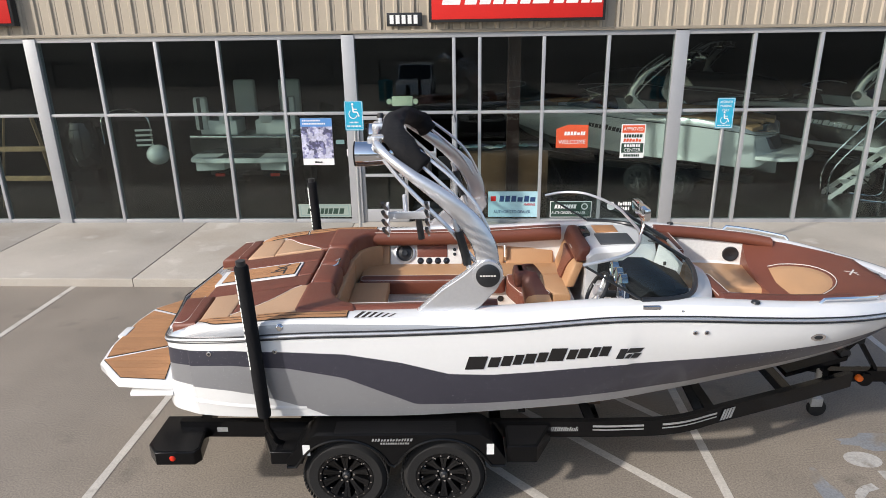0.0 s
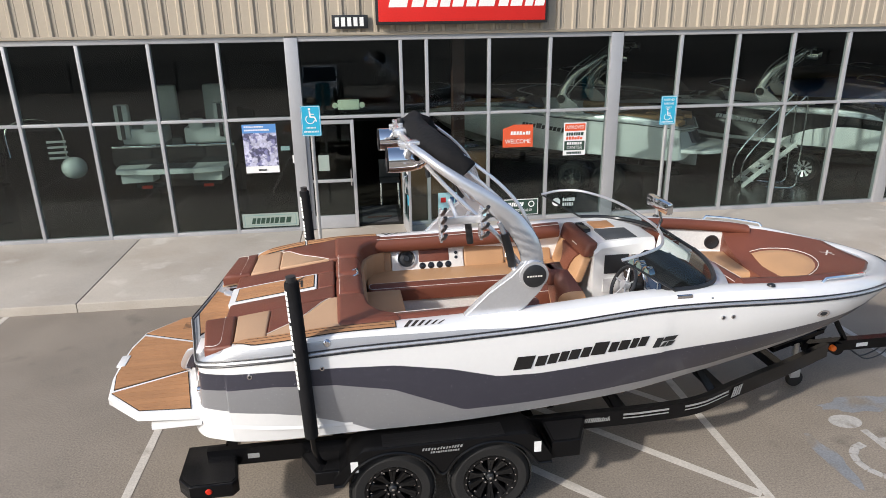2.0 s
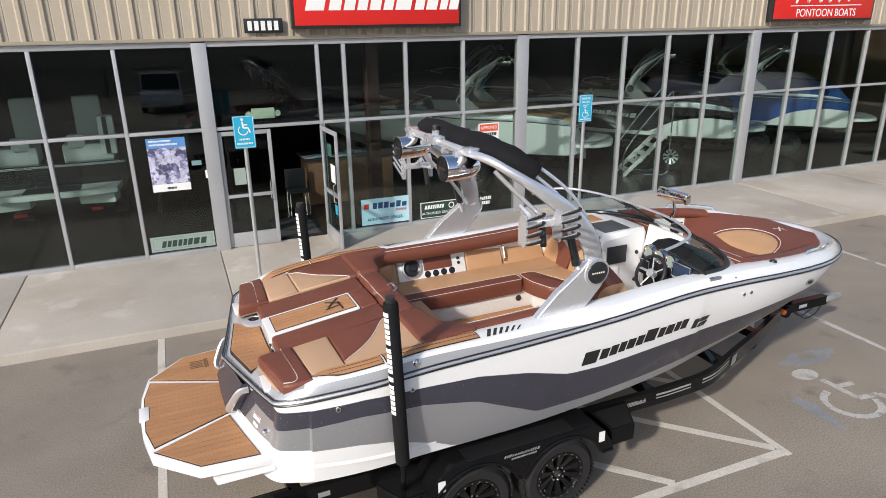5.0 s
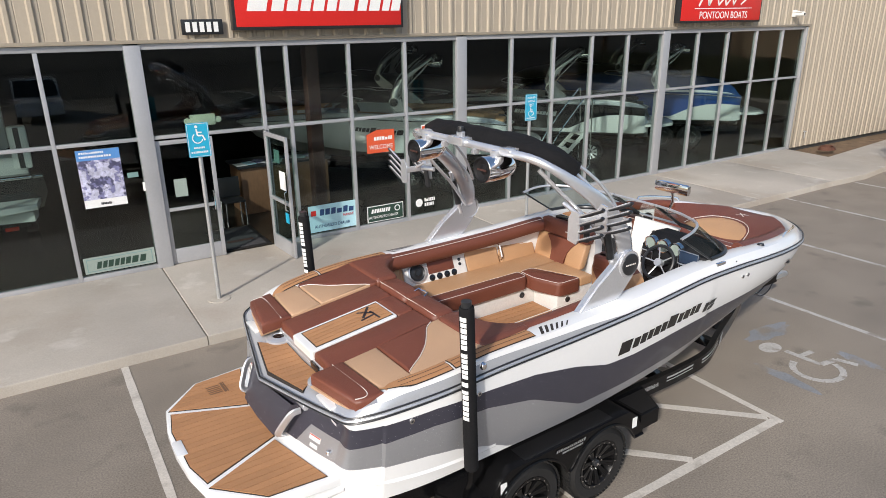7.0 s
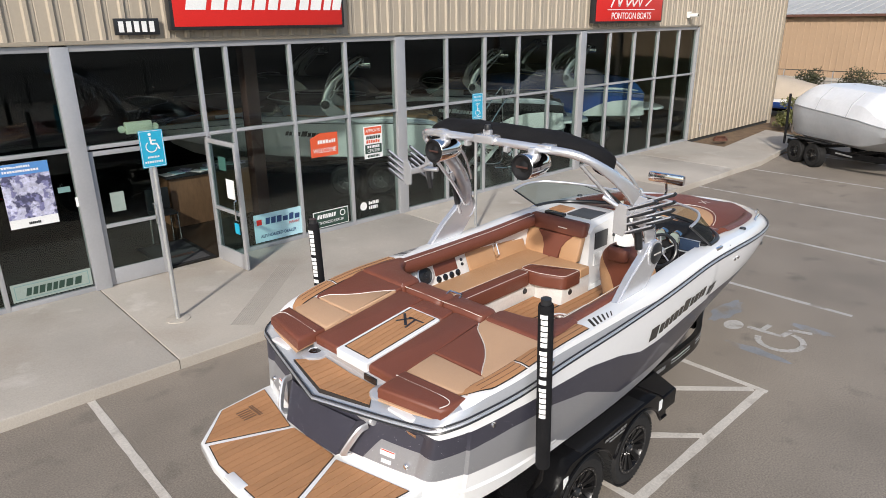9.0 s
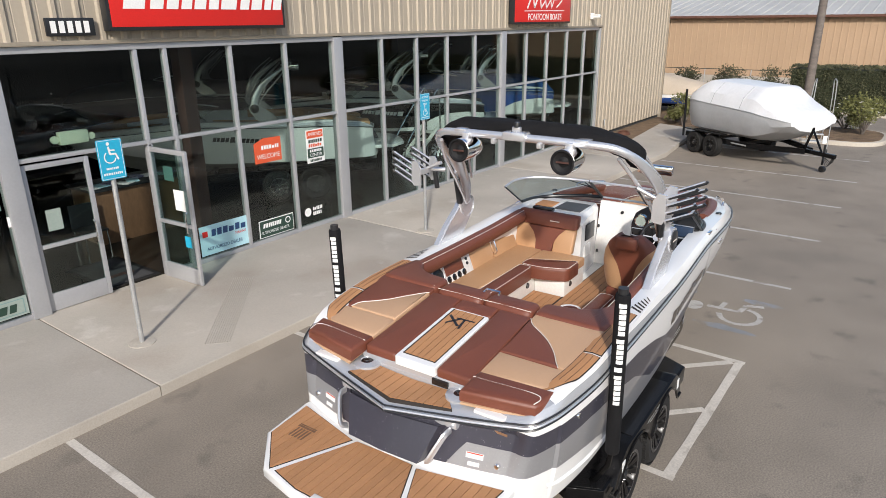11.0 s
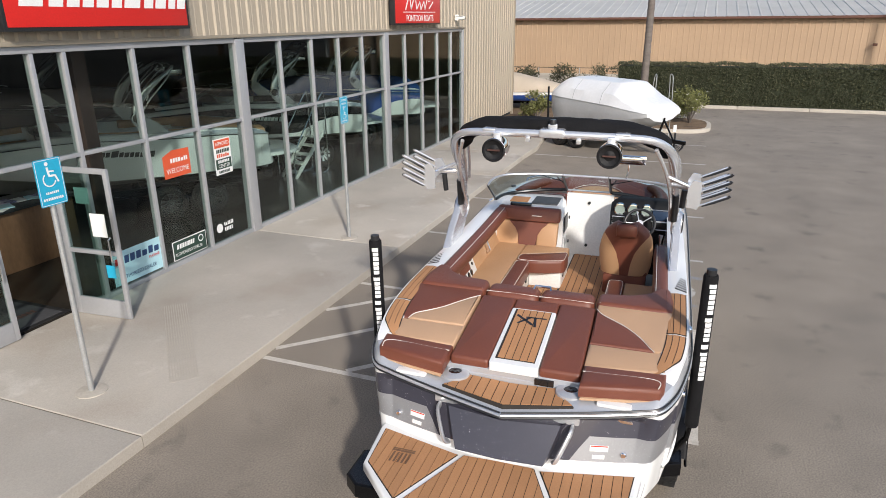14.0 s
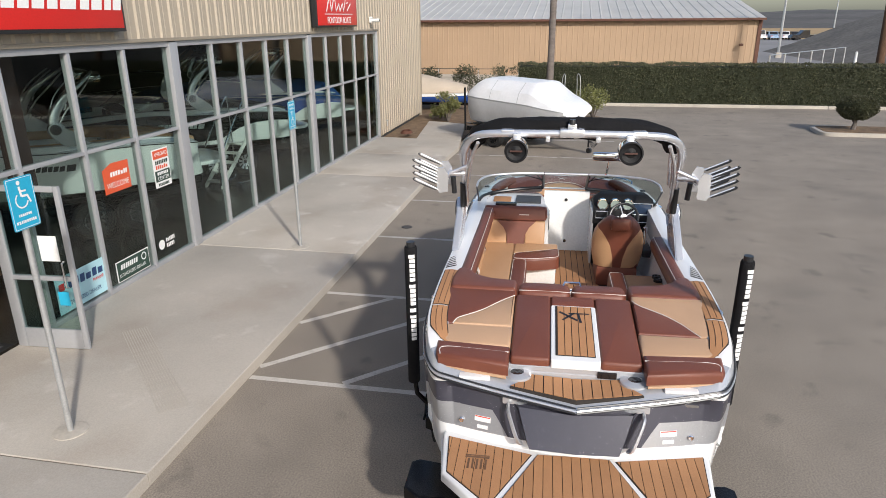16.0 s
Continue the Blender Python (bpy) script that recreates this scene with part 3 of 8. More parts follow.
dl = door_leaf(1, pose(-2.225, FY, WALK_Z), 0.90, "closed glazed aluminium shop door leaf")
dr = door_leaf(2, pose(-0.43, FY - 0.03, WALK_Z, 0, 0, -86), 0.90, "open glazed aluminium shop door leaf")
part("notice", cube(0.20, 0.40, -0.012, -0.006, 1.16, 1.46), M_PLATEGREY, dl, "white paper notice taped on the glass", smooth=0)
part("notice", cube(0.50, 0.74, -0.012, -0.006, 1.18, 1.50), M_PAPER, dr, "white paper notice taped on the glass", smooth=0)
part("sticker", cube(0.62, 0.76, -0.012, -0.006, 0.60, 0.78), M_SIGNBLUE, dr, "blue accessible entrance sticker", smooth=0)
part("sticker", cube(0.30, 0.52, 0.006, 0.012, 1.62, 1.84), M_TEAL, dr, "teal round-cornered sticker", smooth=0)
jamb = thing("door_surround", pose(0, 0, 0), "pale aluminium jambs around the double shop door", "door frame", kind="structure")
part("jamb", cube(-2.232, -2.21 - 0.018, FY - 0.05, FY + 0.06, WALK_Z, MID_Z - 0.034, 0.002), M_ALU, jamb)
part("jamb", cube(-0.41, -0.35, FY - 0.05, FY + 0.06, WALK_Z, MID_Z - 0.034, 0.004), M_ALU, jamb)
mat_in = thing("door_mat", pose(0, 0, 0), "dark grey floor mat with a black edge and red lettering", "door mat")
part("border", cube(-1.34, -0.45, FY + 0.12, FY + 1.5, 0.15, 0.160, 0.004), M_RUBBER, mat_in)
part("carpet", cube(-1.26, -0.53, FY + 0.20, FY + 1.42, 0.158, 0.166, 0.003), M_MATGREY, mat_in)
bm = bmesh.new()
bars(bm, -1.15, -.65, FY + .52, FY + .64, 9, .1, .3, .168, 1, 4)
part("lettering", bm, M_REDPIPE, mat_in, "faded red blocks", 0)

# ---- the boat ----
BOAT_AT = pose(0, 5.808, 0, 0, 0, 2.2)
boat = thing("wakeboard_boat", BOAT_AT, "white and charcoal wakeboard boat with brown and tan seats", "boat")

RAIL_K = [(-2.795, 0, 1.45), (-2.705, .40, 1.475), (-2.64, .70, 1.50), (-2.595, .90, 1.522), (-2.555, 1.02, 1.535), (-2.45, 1.095, 1.555), (-2.27, 1.155, 1.58), (-1.9, 1.215, 1.615),
          (-1.4, 1.222, 1.645), (-.6, 1.222, 1.66), (.2, 1.217, 1.69), (1, 1.207, 1.745), (1.6, 1.2, 1.745), (2.1, 1.18, 1.72), (2.6, 1.125, 1.685),
          (3.05, 1.025, 1.652), (3.45, .845, 1.608), (3.77, .635, 1.565), (4.0, .42, 1.54), (4.135, .21, 1.527), (4.19, 0, 1.522)]
CHINE_K = [(-2.84, 0, 1.0), (-2.80, .35, .98), (-2.75, .62, .95), (-2.685, .84, .90), (-2.60, .965, .875), (-2.46, 1.035, .87), (-2.3, 1.09, .87), (-1.95, 1.145, .885),
           (-1.4, 1.165, .90), (-.6, 1.165, .90), (.15, 1.14, .925), (.95, 1.05, .94), (1.55, .97, 1.0), (2.0, .94, 1.08), (2.45, .895, 1.16),
           (2.8, .86, 1.235), (3.15, .78, 1.30), (3.5, .61, 1.352), (3.77, .41, 1.385), (3.94, .21, 1.41), (4.0, 0, 1.42)]
RAIL, CHINE = cr(RAIL_K, 14), cr(CHINE_K, 14)
for c in (RAIL, CHINE):
    for p in c:
        p.y = max(0.0, p.y)
NU = len(RAIL)
B1 = ([-2.85, -2.60, -2.53, -1.97, -1.52, -1.07, -.63, -.25, .1, .42, .9, 1.4, 1.9, 2.3, 2.75, 3.3, 3.7, 4.3], [1.50, 1.505, 1.485, 1.53, 1.52, 1.497, 1.418, 1.308, 1.292, 1.305, 1.335, 1.365, 1.395, 1.42, 1.448, 1.478, 1.495, 1.52])
B2 = ([-2.75, -2.55, -2.23, -1.99, -1.53, -1.09, -.64, -.52, .04, .73, 1.2, 1.67, 1.95, 2.3, 2.75, 3.2, 3.6, 4.3], [1.33, 1.331, 1.373, 1.396, 1.373, 1.283, 1.072, 1.012, 1.01, 1.02, 1.05, 1.10, 1.16, 1.215, 1.295, 1.375, 1.43, 1.50])
B3 = ([-2.75, -2.56, -2.28, -2.03, -1.8, -1.57, -1.39, -1.22, 4.3], [1.165, 1.16, 1.16, 1.153, 1.117, 1.04, .971, .88, .80])


def hull_point(i, z, side=1, off=0.0):
    """The point of the hull's side in column i at height z; off: out from the surface."""
    r, c = RAIL[i], CHINE[i]
    f = min(max((r.z - z) / (r.z - c.z), 0), 1)
    p = r.lerp(c, f)
    s = p.y
    if r.x > .3:      # towards the bow the flank stays upright down to the crease
        k = 1 + .9 * min(1, (r.x - .3) / 1.5)
        s = c.y + (r.y - c.y) * (1 - f ** k)
    if f > 0 and r.x < -2.5:      # the stern is set in under the rail and slopes out again
        p.x += .075 * min(1, f / .10) * (1 - f) * min(1, max(0, (1.03 - r.y) / .12))
    if r.x > -2.35:
        s += 0.022 * math.sin(math.pi * f) * min(1, p.y) * (1 if r.x < 1.2 else 0.4)
    n = Vector((0, 1)) if 0 < i < NU - 1 and r.x > -2.3 and r.x < 2.4 else Vector((0, 1))
    return Vector((p.x, side * (s + off * n.y), z if c.z <= z <= r.z else p.z))


def hull_at(x, z, side=-1, off=0.005):
    """The hull's side at x and height z."""
    best = min(range(NU), key=lambda i: abs(hull_point(i, z).x - x) + (9 if RAIL[i].x < -2.4 else 0))
    j = best + 1 if hull_point(best, z).x < x else best - 1
    a, b = hull_point(best, z), hull_point(j, z)
    t = (x - a.x) / (b.x - a.x) if abs(b.x - a.x) > 1e-6 else 0
    p = a.lerp(b, t)
    return Vector((x, side * (p.y + off), z))


def column(i):
    """Heights down a column, with the paint of each band."""
    r, c = RAIL[i], CHINE[i]
    zs = [r.z]
    for B in (B1, B2, B3):
        z = np.interp(r.x, *B)
        x = r.x + (c.x - r.x) * (r.z - z) / (r.z - c.z)
        z = float(np.interp(x, *B))
        zs.append(min(max(z, c.z + 0.002), zs[-1] - 0.002))
    zs.append(c.z)
    out = []
    for a, b in zip(zs, zs[1:]):
        out += [a, a + (b - a) / 3, a + (b - a) * 2 / 3]
    return out + [c.z]


bm = bmesh.new()
for side in (-1, 1):
    cols = []
    for i in range(NU):
        col = [hull_point(i, z, side) for z in column(i)]
        c = CHINE[i]
        kz = float(np.interp(c.x, [-2.7, 1.5, 2.6, 3.3, 3.75, 4.0], [0.60, 0.62, 0.72, 0.92, 1.15, 1.39]))
        col.append(Vector((c.x, side * max(0, c.y - 0.05), c.z - 0.02)))
        col.append(Vector((c.x, side * c.y * 0.5, (c.z - 0.02) * 0.55 + kz * 0.45)))
        col.append(Vector((c.x, 0, min(kz, c.z - 0.02))))
        cols.append(col)
    rows = [[cols[i][j] for i in range(NU)] for j in range(len(cols[0]))]
    loft(bm, rows, mis=[0] * 3 + [1] * 3 + [2] * 3 + [3] * 6)
bmesh.ops.remove_doubles(bm, verts=bm.verts, dist=0.0008)
bmesh.ops.recalc_face_normals(bm, faces=bm.faces)
hull = part("hull", bm, [M_WHITE, M_DARK, M_GREY, M_WHITE], boat, "white hull with charcoal and grey flake sweeps", 30)


def inward(i, d, dz):
    """The rail's column i moved in by d and up by dz."""
    a, b = RAIL[max(0, i - 1)], RAIL[min(NU - 1, i + 1)]
    t = Vector((b.x - a.x, b.y - a.y)).normalized()
    n = Vector((t.y, -t.x))
    if i == 0:
        n = Vector((1, 0))
    if i == NU - 1:
        n = Vector((-1, 0))
    p = RAIL[i]
    return Vector((p.x + n.x * d, max(0.0, p.y + n.y * d), p.z + dz))


def rise(x):
    return float(np.interp(x, [-2.80, -2.6, -2.2, -1.5, 0, 1, 2, 3, 4.3], [.035, .06, .12, .14, .125, .105, .105, .10, .075]))


def cap_w(x):
    return float(np.interp(x, [-2.75, -2.3, -1.2, -.9, 1.8, 2.4, 3.4, 4.3], [.14, .165, .165, .165, .165, .14, .12, .20]))


def band_in(x):
    """How far the band above the rail leans in."""
    return float(np.interp(x, [-2.75, -2.3, -1.0, .5, 2.0, 4.3], [.085, .030, .030, .055, .065, .085]))


def cap_pt(i, k, dz=0.0):
    """On the gunwale cap: k = 0 at its outer edge, 1 at its inner."""
    x = RAIL[i].x
    return inward(i, band_in(x) + k * cap_w(x), rise(x) + 0.012 * math.sin(math.pi * min(1, k)) + dz)


def silver_to(x):
    """How far up the band above the rail the silver paint reaches."""
    return float(np.interp(x, [-2.75, -1.7, -.5, .3, .5], [.96, .80, .52, .04, .03]))


bm = bmesh.new()
for side in (-1, 1):
    rows = []
    for k in range(7):
        row = []
        for i in range(NU):
            q = silver_to(RAIL[i].x)
            t = q * k / 3 if k <= 3 else q + (1 - q) * (k - 3) / 3
            p = inward(i, band_in(RAIL[i].x) * t ** 1.4, rise(RAIL[i].x) * t ** 0.8)
            row.append(Vector((p.x, side * p.y, p.z)))
        rows.append(row)
    for k in (0.3, 0.7, 1.0):
        rows.append([Vector((p.x, side * p.y, p.z)) for p in (cap_pt(i, k) for i in range(NU))])
    rows.append([Vector((p.x, side * p.y, p.z - 0.30)) for p in (cap_pt(i, 1.0) for i in range(NU))])
    loft(bm, rows, mis=[1, 1, 1, 0, 0, 0, 0, 0, 0, 0])
for f in bm.faces:
    if f.calc_center_median().x < -2.36:
        f.material_index = 1
bmesh.ops.remove_doubles(bm, verts=bm.verts, dist=0.0008)
bmesh.ops.recalc_face_normals(bm, faces=bm.faces)
part("deck", bm, [M_WHITE, M_SILVER], boat, "white and silver gunwale and deck", 30)

for dz, rr, mm, nm in ((0.0, 0.0080, M_SATIN, "rub_rail"), (0.040, 0.0065, M_SATIN, "rub_stripe")):
    bm = bmesh.new()
    for side in (-1, 1):
        tube(bm, [(p.x, side * (p.y + 0.004), p.z + dz) for p in (inward(i, 0.10 * dz, 0) for i in range(NU))], rr, 6, caps=False)
    part(nm, bm, mm, boat, "dark rub rail round the hull")
bm = bmesh.new()
for side in (-1, 1):
    tube(bm, [(p.x, side * (p.y + 0.003), p.z + 0.018) for p in (inward(i, 0, 0) for i in range(NU))], 0.0095, 6, caps=False)
part("rail_insert", bm, M_BRUSHED, boat, "bright insert of the rub rail")

# inner liner and floors
bm = bmesh.new()
slab(bm, [(-1.25, -1.02), (0.9, -0.96), (1.5, -0.84), (2.25, -0.66), (2.25, 0.66), (1.5, 0.84), (0.9, 0.96), (-1.25, 1.02)], 1.02, 1.10)
part("floor_pan", bm, M_LINER, boat, smooth=0)
fl = part("cockpit_floor", cube(-0.95, 1.7, -0.50, 0.115, 1.098, 1.108), M_GROOVE, boat, "teak-look foam floor with dark grooves", 0)
side_fl = part("cockpit_floor", cube(-0.95, .44, .117, .468, 1.098, 1.108), M_GROOVE, boat, "teak-look foam floor beside the lounge", 0)
planks(side_fl, [(-0.93, .125), (.43, .125), (.43, .46), (-0.93, .46)], 1.108, (0, 1), 0.066, 0.008, 0.006)
planks(fl, [(-0.93, -0.48), (1.66, -0.33), (1.66, 0.10), (-0.93, 0.10)], 1.108, (0, 1), 0.066, 0.008, 0.006)
bm = bmesh.new()
for side in (-1, 1):
    k0 = [i for i in range(NU) if -1.3 < RAIL[i].x < 3.7]
    rows = [[Vector((p.x, side * (p.y - 0.004), p.z - 0.25)) for p in (cap_pt(i, 1.0) for i in k0)],
            [Vector((p.x, side * min(p.y - 0.05, float(np.interp(p.x, [1.0, 2.0, 3.0, 3.7], [1.2, .80, .52, .2]))), float(np.interp(p.x, [1.0, 2.0, 3.7], [1.06, 1.12, 1.30])))) for p in (cap_pt(i, 1.0) for i in k0)]]
    loft(bm, rows)
part("inner_liner", bm, M_LINER, boat)

# stern platform under the sun pads, and the transom
bm = bmesh.new()
slab(bm, [(-2.43, -.46), (-2.50, -.50), (-2.49, -.74), (-2.40, -.90), (-2.2, -.98), (-1.24, -1.01), (-1.24, 1.01), (-2.2, .98), (-2.40, .90), (-2.49, .74), (-2.50, .50), (-2.43, .46)], 1.0, 1.555, 0.01)
part("engine_deck", bm, M_SILVER, boat)
step = part("transom_step", cube(-2.66, -2.36, -0.52, 0.52, 1.40, 1.498, 0.015), M_SILVER, boat, "silver step moulded in the stern")
bm = bmesh.new()
st = lambda x, y: 0.05 * abs(y)
slab(bm, [(-2.637, -.470), (-2.535, -.375), (-2.435, -.335), (-2.435, 0), (-2.435, .335), (-2.535, .375), (-2.637, .470), (-2.730, 0.0)], 1.48, 1.514, zf=st)
part("step_pad_base", bm, M_GROOVE, step, smooth=0)
planks(step, [(-2.630, -.458), (-2.53, -.368), (-2.441, -.328), (-2.441, .328), (-2.53, .368), (-2.630, .458), (-2.722, 0.0)], 1.514, (0, 1), 0.062, 0.007, 0.006, zf=st)

def stern_x(y, z):
    """Where the stern's face stands at y and height z."""
    i = max(j for j in range(0, 60) if RAIL[j].x < -2.5 and hull_point(j, z).y <= y)
    a, b = hull_point(i, z), hull_point(i + 1, z)
    return a.x + (b.x - a.x) * (y - a.y) / (b.y - a.y)


bm = bmesh.new()   # centre wedge of the transom
WEDGE = [(1.415, -2.705, -2.755, .40), (1.28, -2.775, -2.80, .355), (1.16, -2.838, -2.846, .31)]
loft(bm, [[(xs, -y, z), (xc, 0, z - .008), (xs, y, z)] for z, xs, xc, y in WEDGE])
for q in (-1, 1):
    loft(bm, [[(xs, q * y, z) for z, xs, xc, y in WEDGE], [(-2.60, q * (y + .07), z) for z, xs, xc, y in WEDGE]])
bmesh.ops.recalc_face_normals(bm, faces=bm.faces)
part("transom_wedge", bm, M_DARK, boat, "charcoal flake wedge in the middle of the transom", 20)
for s in (-1, 1):
    bm = bmesh.new()
    loft(bm, [[(stern_x(a + (b - a) * u, z) - .004, s * (a + (b - a) * u), z) for u in (0, .25, .5, .75, 1)] for z, a, b in ((1.345, .36, .60), (1.26, .34, .535), (1.165, .30, .47))])
    bmesh.ops.recalc_face_normals(bm, faces=bm.faces)
    part("transom_shoulder", bm, M_DARK, boat, "charcoal flake shoulder beside the wedge", 20)
    bm = bmesh.new()
    tube(bm, cr([(-2.67, s * .475, 1.395), (-2.735, s * .47, 1.385), (-2.795, s * .43, 1.29), (-2.825, s * .395, 1.21), (-2.78, s * .38, 1.175)], 4), 0.014, 8, flat=2.0)
    part("grab_handle", bm, M_BRUSHED, boat, "curved bright grab handle on the transom")
    for nm, y0, y1, z0, z1, off, mm, lb_ in (("label_plate", .60, .72, 1.235, 1.275, .004, M_PAPER, "white warning label"), ("label_plate", .62, .70, 1.185, 1.212, .004, M_PAPER, "small white label"), ("label_band", .605, .715, 1.266, 1.273, .006, M_LENSRED, "red band of the warning label")):
        bm = bmesh.new()
        loft(bm, [[(stern_x(y, z) - off, s * y, z) for y in (y0, (y0 + y1) / 2, y1)] for z in (z0, z1)])
        bmesh.ops.recalc_face_normals(bm, faces=bm.faces)
        part(nm, bm, mm, boat, lb_, 0)
    bm = bmesh.new()
    lathe(bm, [(0.001, -.02), (0.016, -.022), (0.022, -.015), (0.022, .02)], 14, "x", (stern_x(.82, 1.22), s * .82, 1.22))
    part("tow_eye", bm, M_CHROME, boat)
    bm = bmesh.new()   # cup holder with a dark well in the stern deck
    lathe(bm, [(0.001, 1.563), (0.020, 1.566), (0.024, 1.5625), (0.046, 1.5625), (0.048, 1.550)], 20, "z", (-2.465, s * .425, 0))
    part("cup_holder", bm, M_GLOSSBLACK, boat, "black cup holder in the stern deck")
bm = bmesh.new()
lathe(bm, [(0.001, -2.765), (0.035, -2.763), (0.038, -2.72)], 16, "x", (0, 0, 1.335))
part("badge", bm, M_SATIN, boat, "round dark badge on the transom")
part("stern_control", cube(-2.440, -2.415, -.30, -.16, 1.535, 1.585, 0.006), M_GLOSSBLACK, boat, "black remote control pad")
part("nameplate", cube(stern_x(.8, 1.44) - .006, stern_x(.8, 1.44) + .03, -.86, -.75, 1.43, 1.45), M_CHROME, boat, smooth=0)

# swim platform
platform = part("swim_platform", bmesh.new(), M_WHITE, boat, "white swim platform with teak-look pads")
plat_out = [(-2.60, -.95), (-2.66, -.955), (-3.10, -.90), (-3.40, -.60), (-3.455, -.3), (-3.47, 0), (-3.455, .3), (-3.40, .60), (-3.10, .90), (-2.66, .955), (-2.60, .95)]
bm = bmesh.new()
slab(bm, plat_out, 1.03, 1.10, 0.02)
bm.to_mesh(platform.data)
bm.free()
platform.data.shade_smooth()
platform.data.set_sharp_from_angle(angle=radians(40))
pads_out = [[(-2.69, -.90), (-3.085, -.862), (-3.375, -.557), (-2.826, -.300)],
            [(-2.812, -.246), (-3.375, -.497), (-3.427, -.25), (-3.427, .25), (-3.375, .497), (-2.822, .246), (-2.812, 0)]]
pads_out.append([(x, -y) for x, y in pads_out[0]])
for q in pads_out:
    bm = bmesh.new()
    slab(bm, inset_poly(ccw(q), -0.007), 1.098, 1.104)
    part("pad_border", bm, M_GROOVE, platform, smooth=0)
    planks(platform, q, 1.104, (0, 1), 0.060, 0.0045, 0.006)
part("platform_notch", cube(-3.475, -3.40, -.10, .10, 1.095, 1.116, 0.006), M_WHITE, platform)
bm = bmesh.new()
for i in range(5):
    box(bm, -3.04, -2.93, .60 + .03 * i, .615 + .03 * i, 1.110, 1.1115)
box(bm, -2.92, -2.90, .585, .755, 1.110, 1.1115)
box(bm, -2.895, -2.885, .585, .755, 1.110, 1.1115)
part("platform_emblem", bm, M_WOOD, platform, "brown emblem of upright bars", 0)
for s in (-1, 1):
    bm = bmesh.new()
    slab(bm, [(-2.60, s * .80), (-2.60, s * .98), (-3.0, s * .92), (-3.02, s * .84)], 0.93, 0.965, 0.01, zf=lambda x, y: 0.10 * (x + 2.6) + 0.06)
    part("surf_tab", bm, M_WHITE, boat, "white surf tab under the platform")
    part("platform_bracket", cube(-2.95, -2.58, s * .55 - .04, s * .55 + .04, 0.94, 1.03, 0.01), M_BLACK, boat)


# ---- upholstery ----
def tilt(x, y):
    return 0.13 * (x + 2.4)


def cushion(name, pts, z0, z1, material, rnd=0.035, zf=None, label="", piping=False, parent=None):
    pts = ccw([tuple(p) for p in pts])
    bm = bmesh.new()
    slab(bm, pts, z0, z1, rnd, 0, zf)
    ob = part(name, bm, material, parent or boat, label, 50)
    if piping:
        f = zf or (lambda x, y: 0)
        q = inset_poly(pts, rnd * 0.35)
        bm = bmesh.new()
        tube(bm, [(x, y, z1 - rnd * 0.22 + f(x, y)) for x, y in q], 0.0032, 5, closed=True, caps=False)
        part("piping", bm, M_PIPING, ob, smooth=60)
    return ob


def seam(pts, z, r=0.0032, parent=None, zf=None):
    bm = bmesh.new()
    f = zf or (lambda x, y: 0)
    tube(bm, [(p[0], p[1], z + f(p[0], p[1])) for p in pts], r, 5)
    return part("piping", bm, M_PIPING, parent or boat, "pale contrast piping", 60)


def rounded(pts, r=0.04, n=4, least=0.062):
    """An outline with its corners cut round."""
    pts = ccw([tuple(p) for p in pts])
    r = max(r, least)
    out = []
    for i in range(len(pts)):
        a, b, c = (Vector(pts[j]) for j in (i - 1, i, (i + 1) % len(pts)))
        rr = min(r, (a - b).length * 0.45, (c - b).length * 0.45)
        p, q = b + (a - b).normalized() * rr, b + (c - b).normalized() * rr
        for k in range(n + 1):
            t = k / n
            v = p * (1 - t) ** 2 + 2 * b * t * (1 - t) + q * t * t
            out.append((v.x, v.y))
    return out


# sun pads
ZP = 1.665
cushion("sunpad", rounded([(-2.42, -.482), (-1.50, -.482), (-1.50, -.185), (-2.42, -.185)], .03, least=.03), 1.60, ZP, M_BROWN, .024, tilt, "brown vinyl centre sun pad")
cushion("sunpad", rounded([(-2.42, .185), (-1.50, .185), (-1.50, .482), (-2.42, .482)], .03, least=.03), 1.60, ZP, M_BROWN, .024, tilt, "brown vinyl centre sun pad")
cushion("sunpad", rounded([(-1.655, -.18), (-1.50, -.18), (-1.50, .18), (-1.655, .18)], .02, least=.03), 1.55, ZP, M_BROWN, .02, tilt)
bm = bmesh.new()
slab(bm, [(-2.425, -.50), (-1.50, -.50), (-1.50, .50), (-2.425, .50)], 1.48, 1.601, .006, 0, tilt)
part("pad_riser", bm, M_SILVER, boat, "silver riser under the centre sun pads")
hatch = part("deck_hatch", bmesh.new(), M_WHITE, boat, "white framed hatch with a teak-look inlay")
bm = bmesh.new()
slab(bm, rounded([(-2.435, -.182), (-1.66, -.182), (-1.66, .182), (-2.435, .182)], .02, least=0), 1.60, ZP + 0.002, .008, 0, tilt)
bm.to_mesh(hatch.data)
bm.free()
bm = bmesh.new()
slab(bm, [(-2.375, -.147), (-1.682, -.147), (-1.682, .147), (-2.375, .147)], 1.60, ZP + 0.006, 0, 0, tilt)
part("inlay_border", bm, M_GROOVE, hatch, smooth=0)
planks(hatch, [(-2.368, -.140), (-1.689, -.140), (-1.689, .140), (-2.368, .140)], ZP + 0.006, (0, 1), 0.049, 0.006, 0.005, tilt)
bm = bmesh.new()
zz = ZP + 0.0135
for a, b, w in (((-1.78, .115), (-1.90, -.03), .022), ((-1.90, .09), (-1.79, -.005), .022), ((-1.80, .04), (-1.795, -.125), .018), ((-1.80, -.035), (-1.93, -.055), .022)):
    strip(bm, a, b, w, 0)
for v in bm.verts:
    v.co.z = zz + tilt(v.co.x, v.co.y)
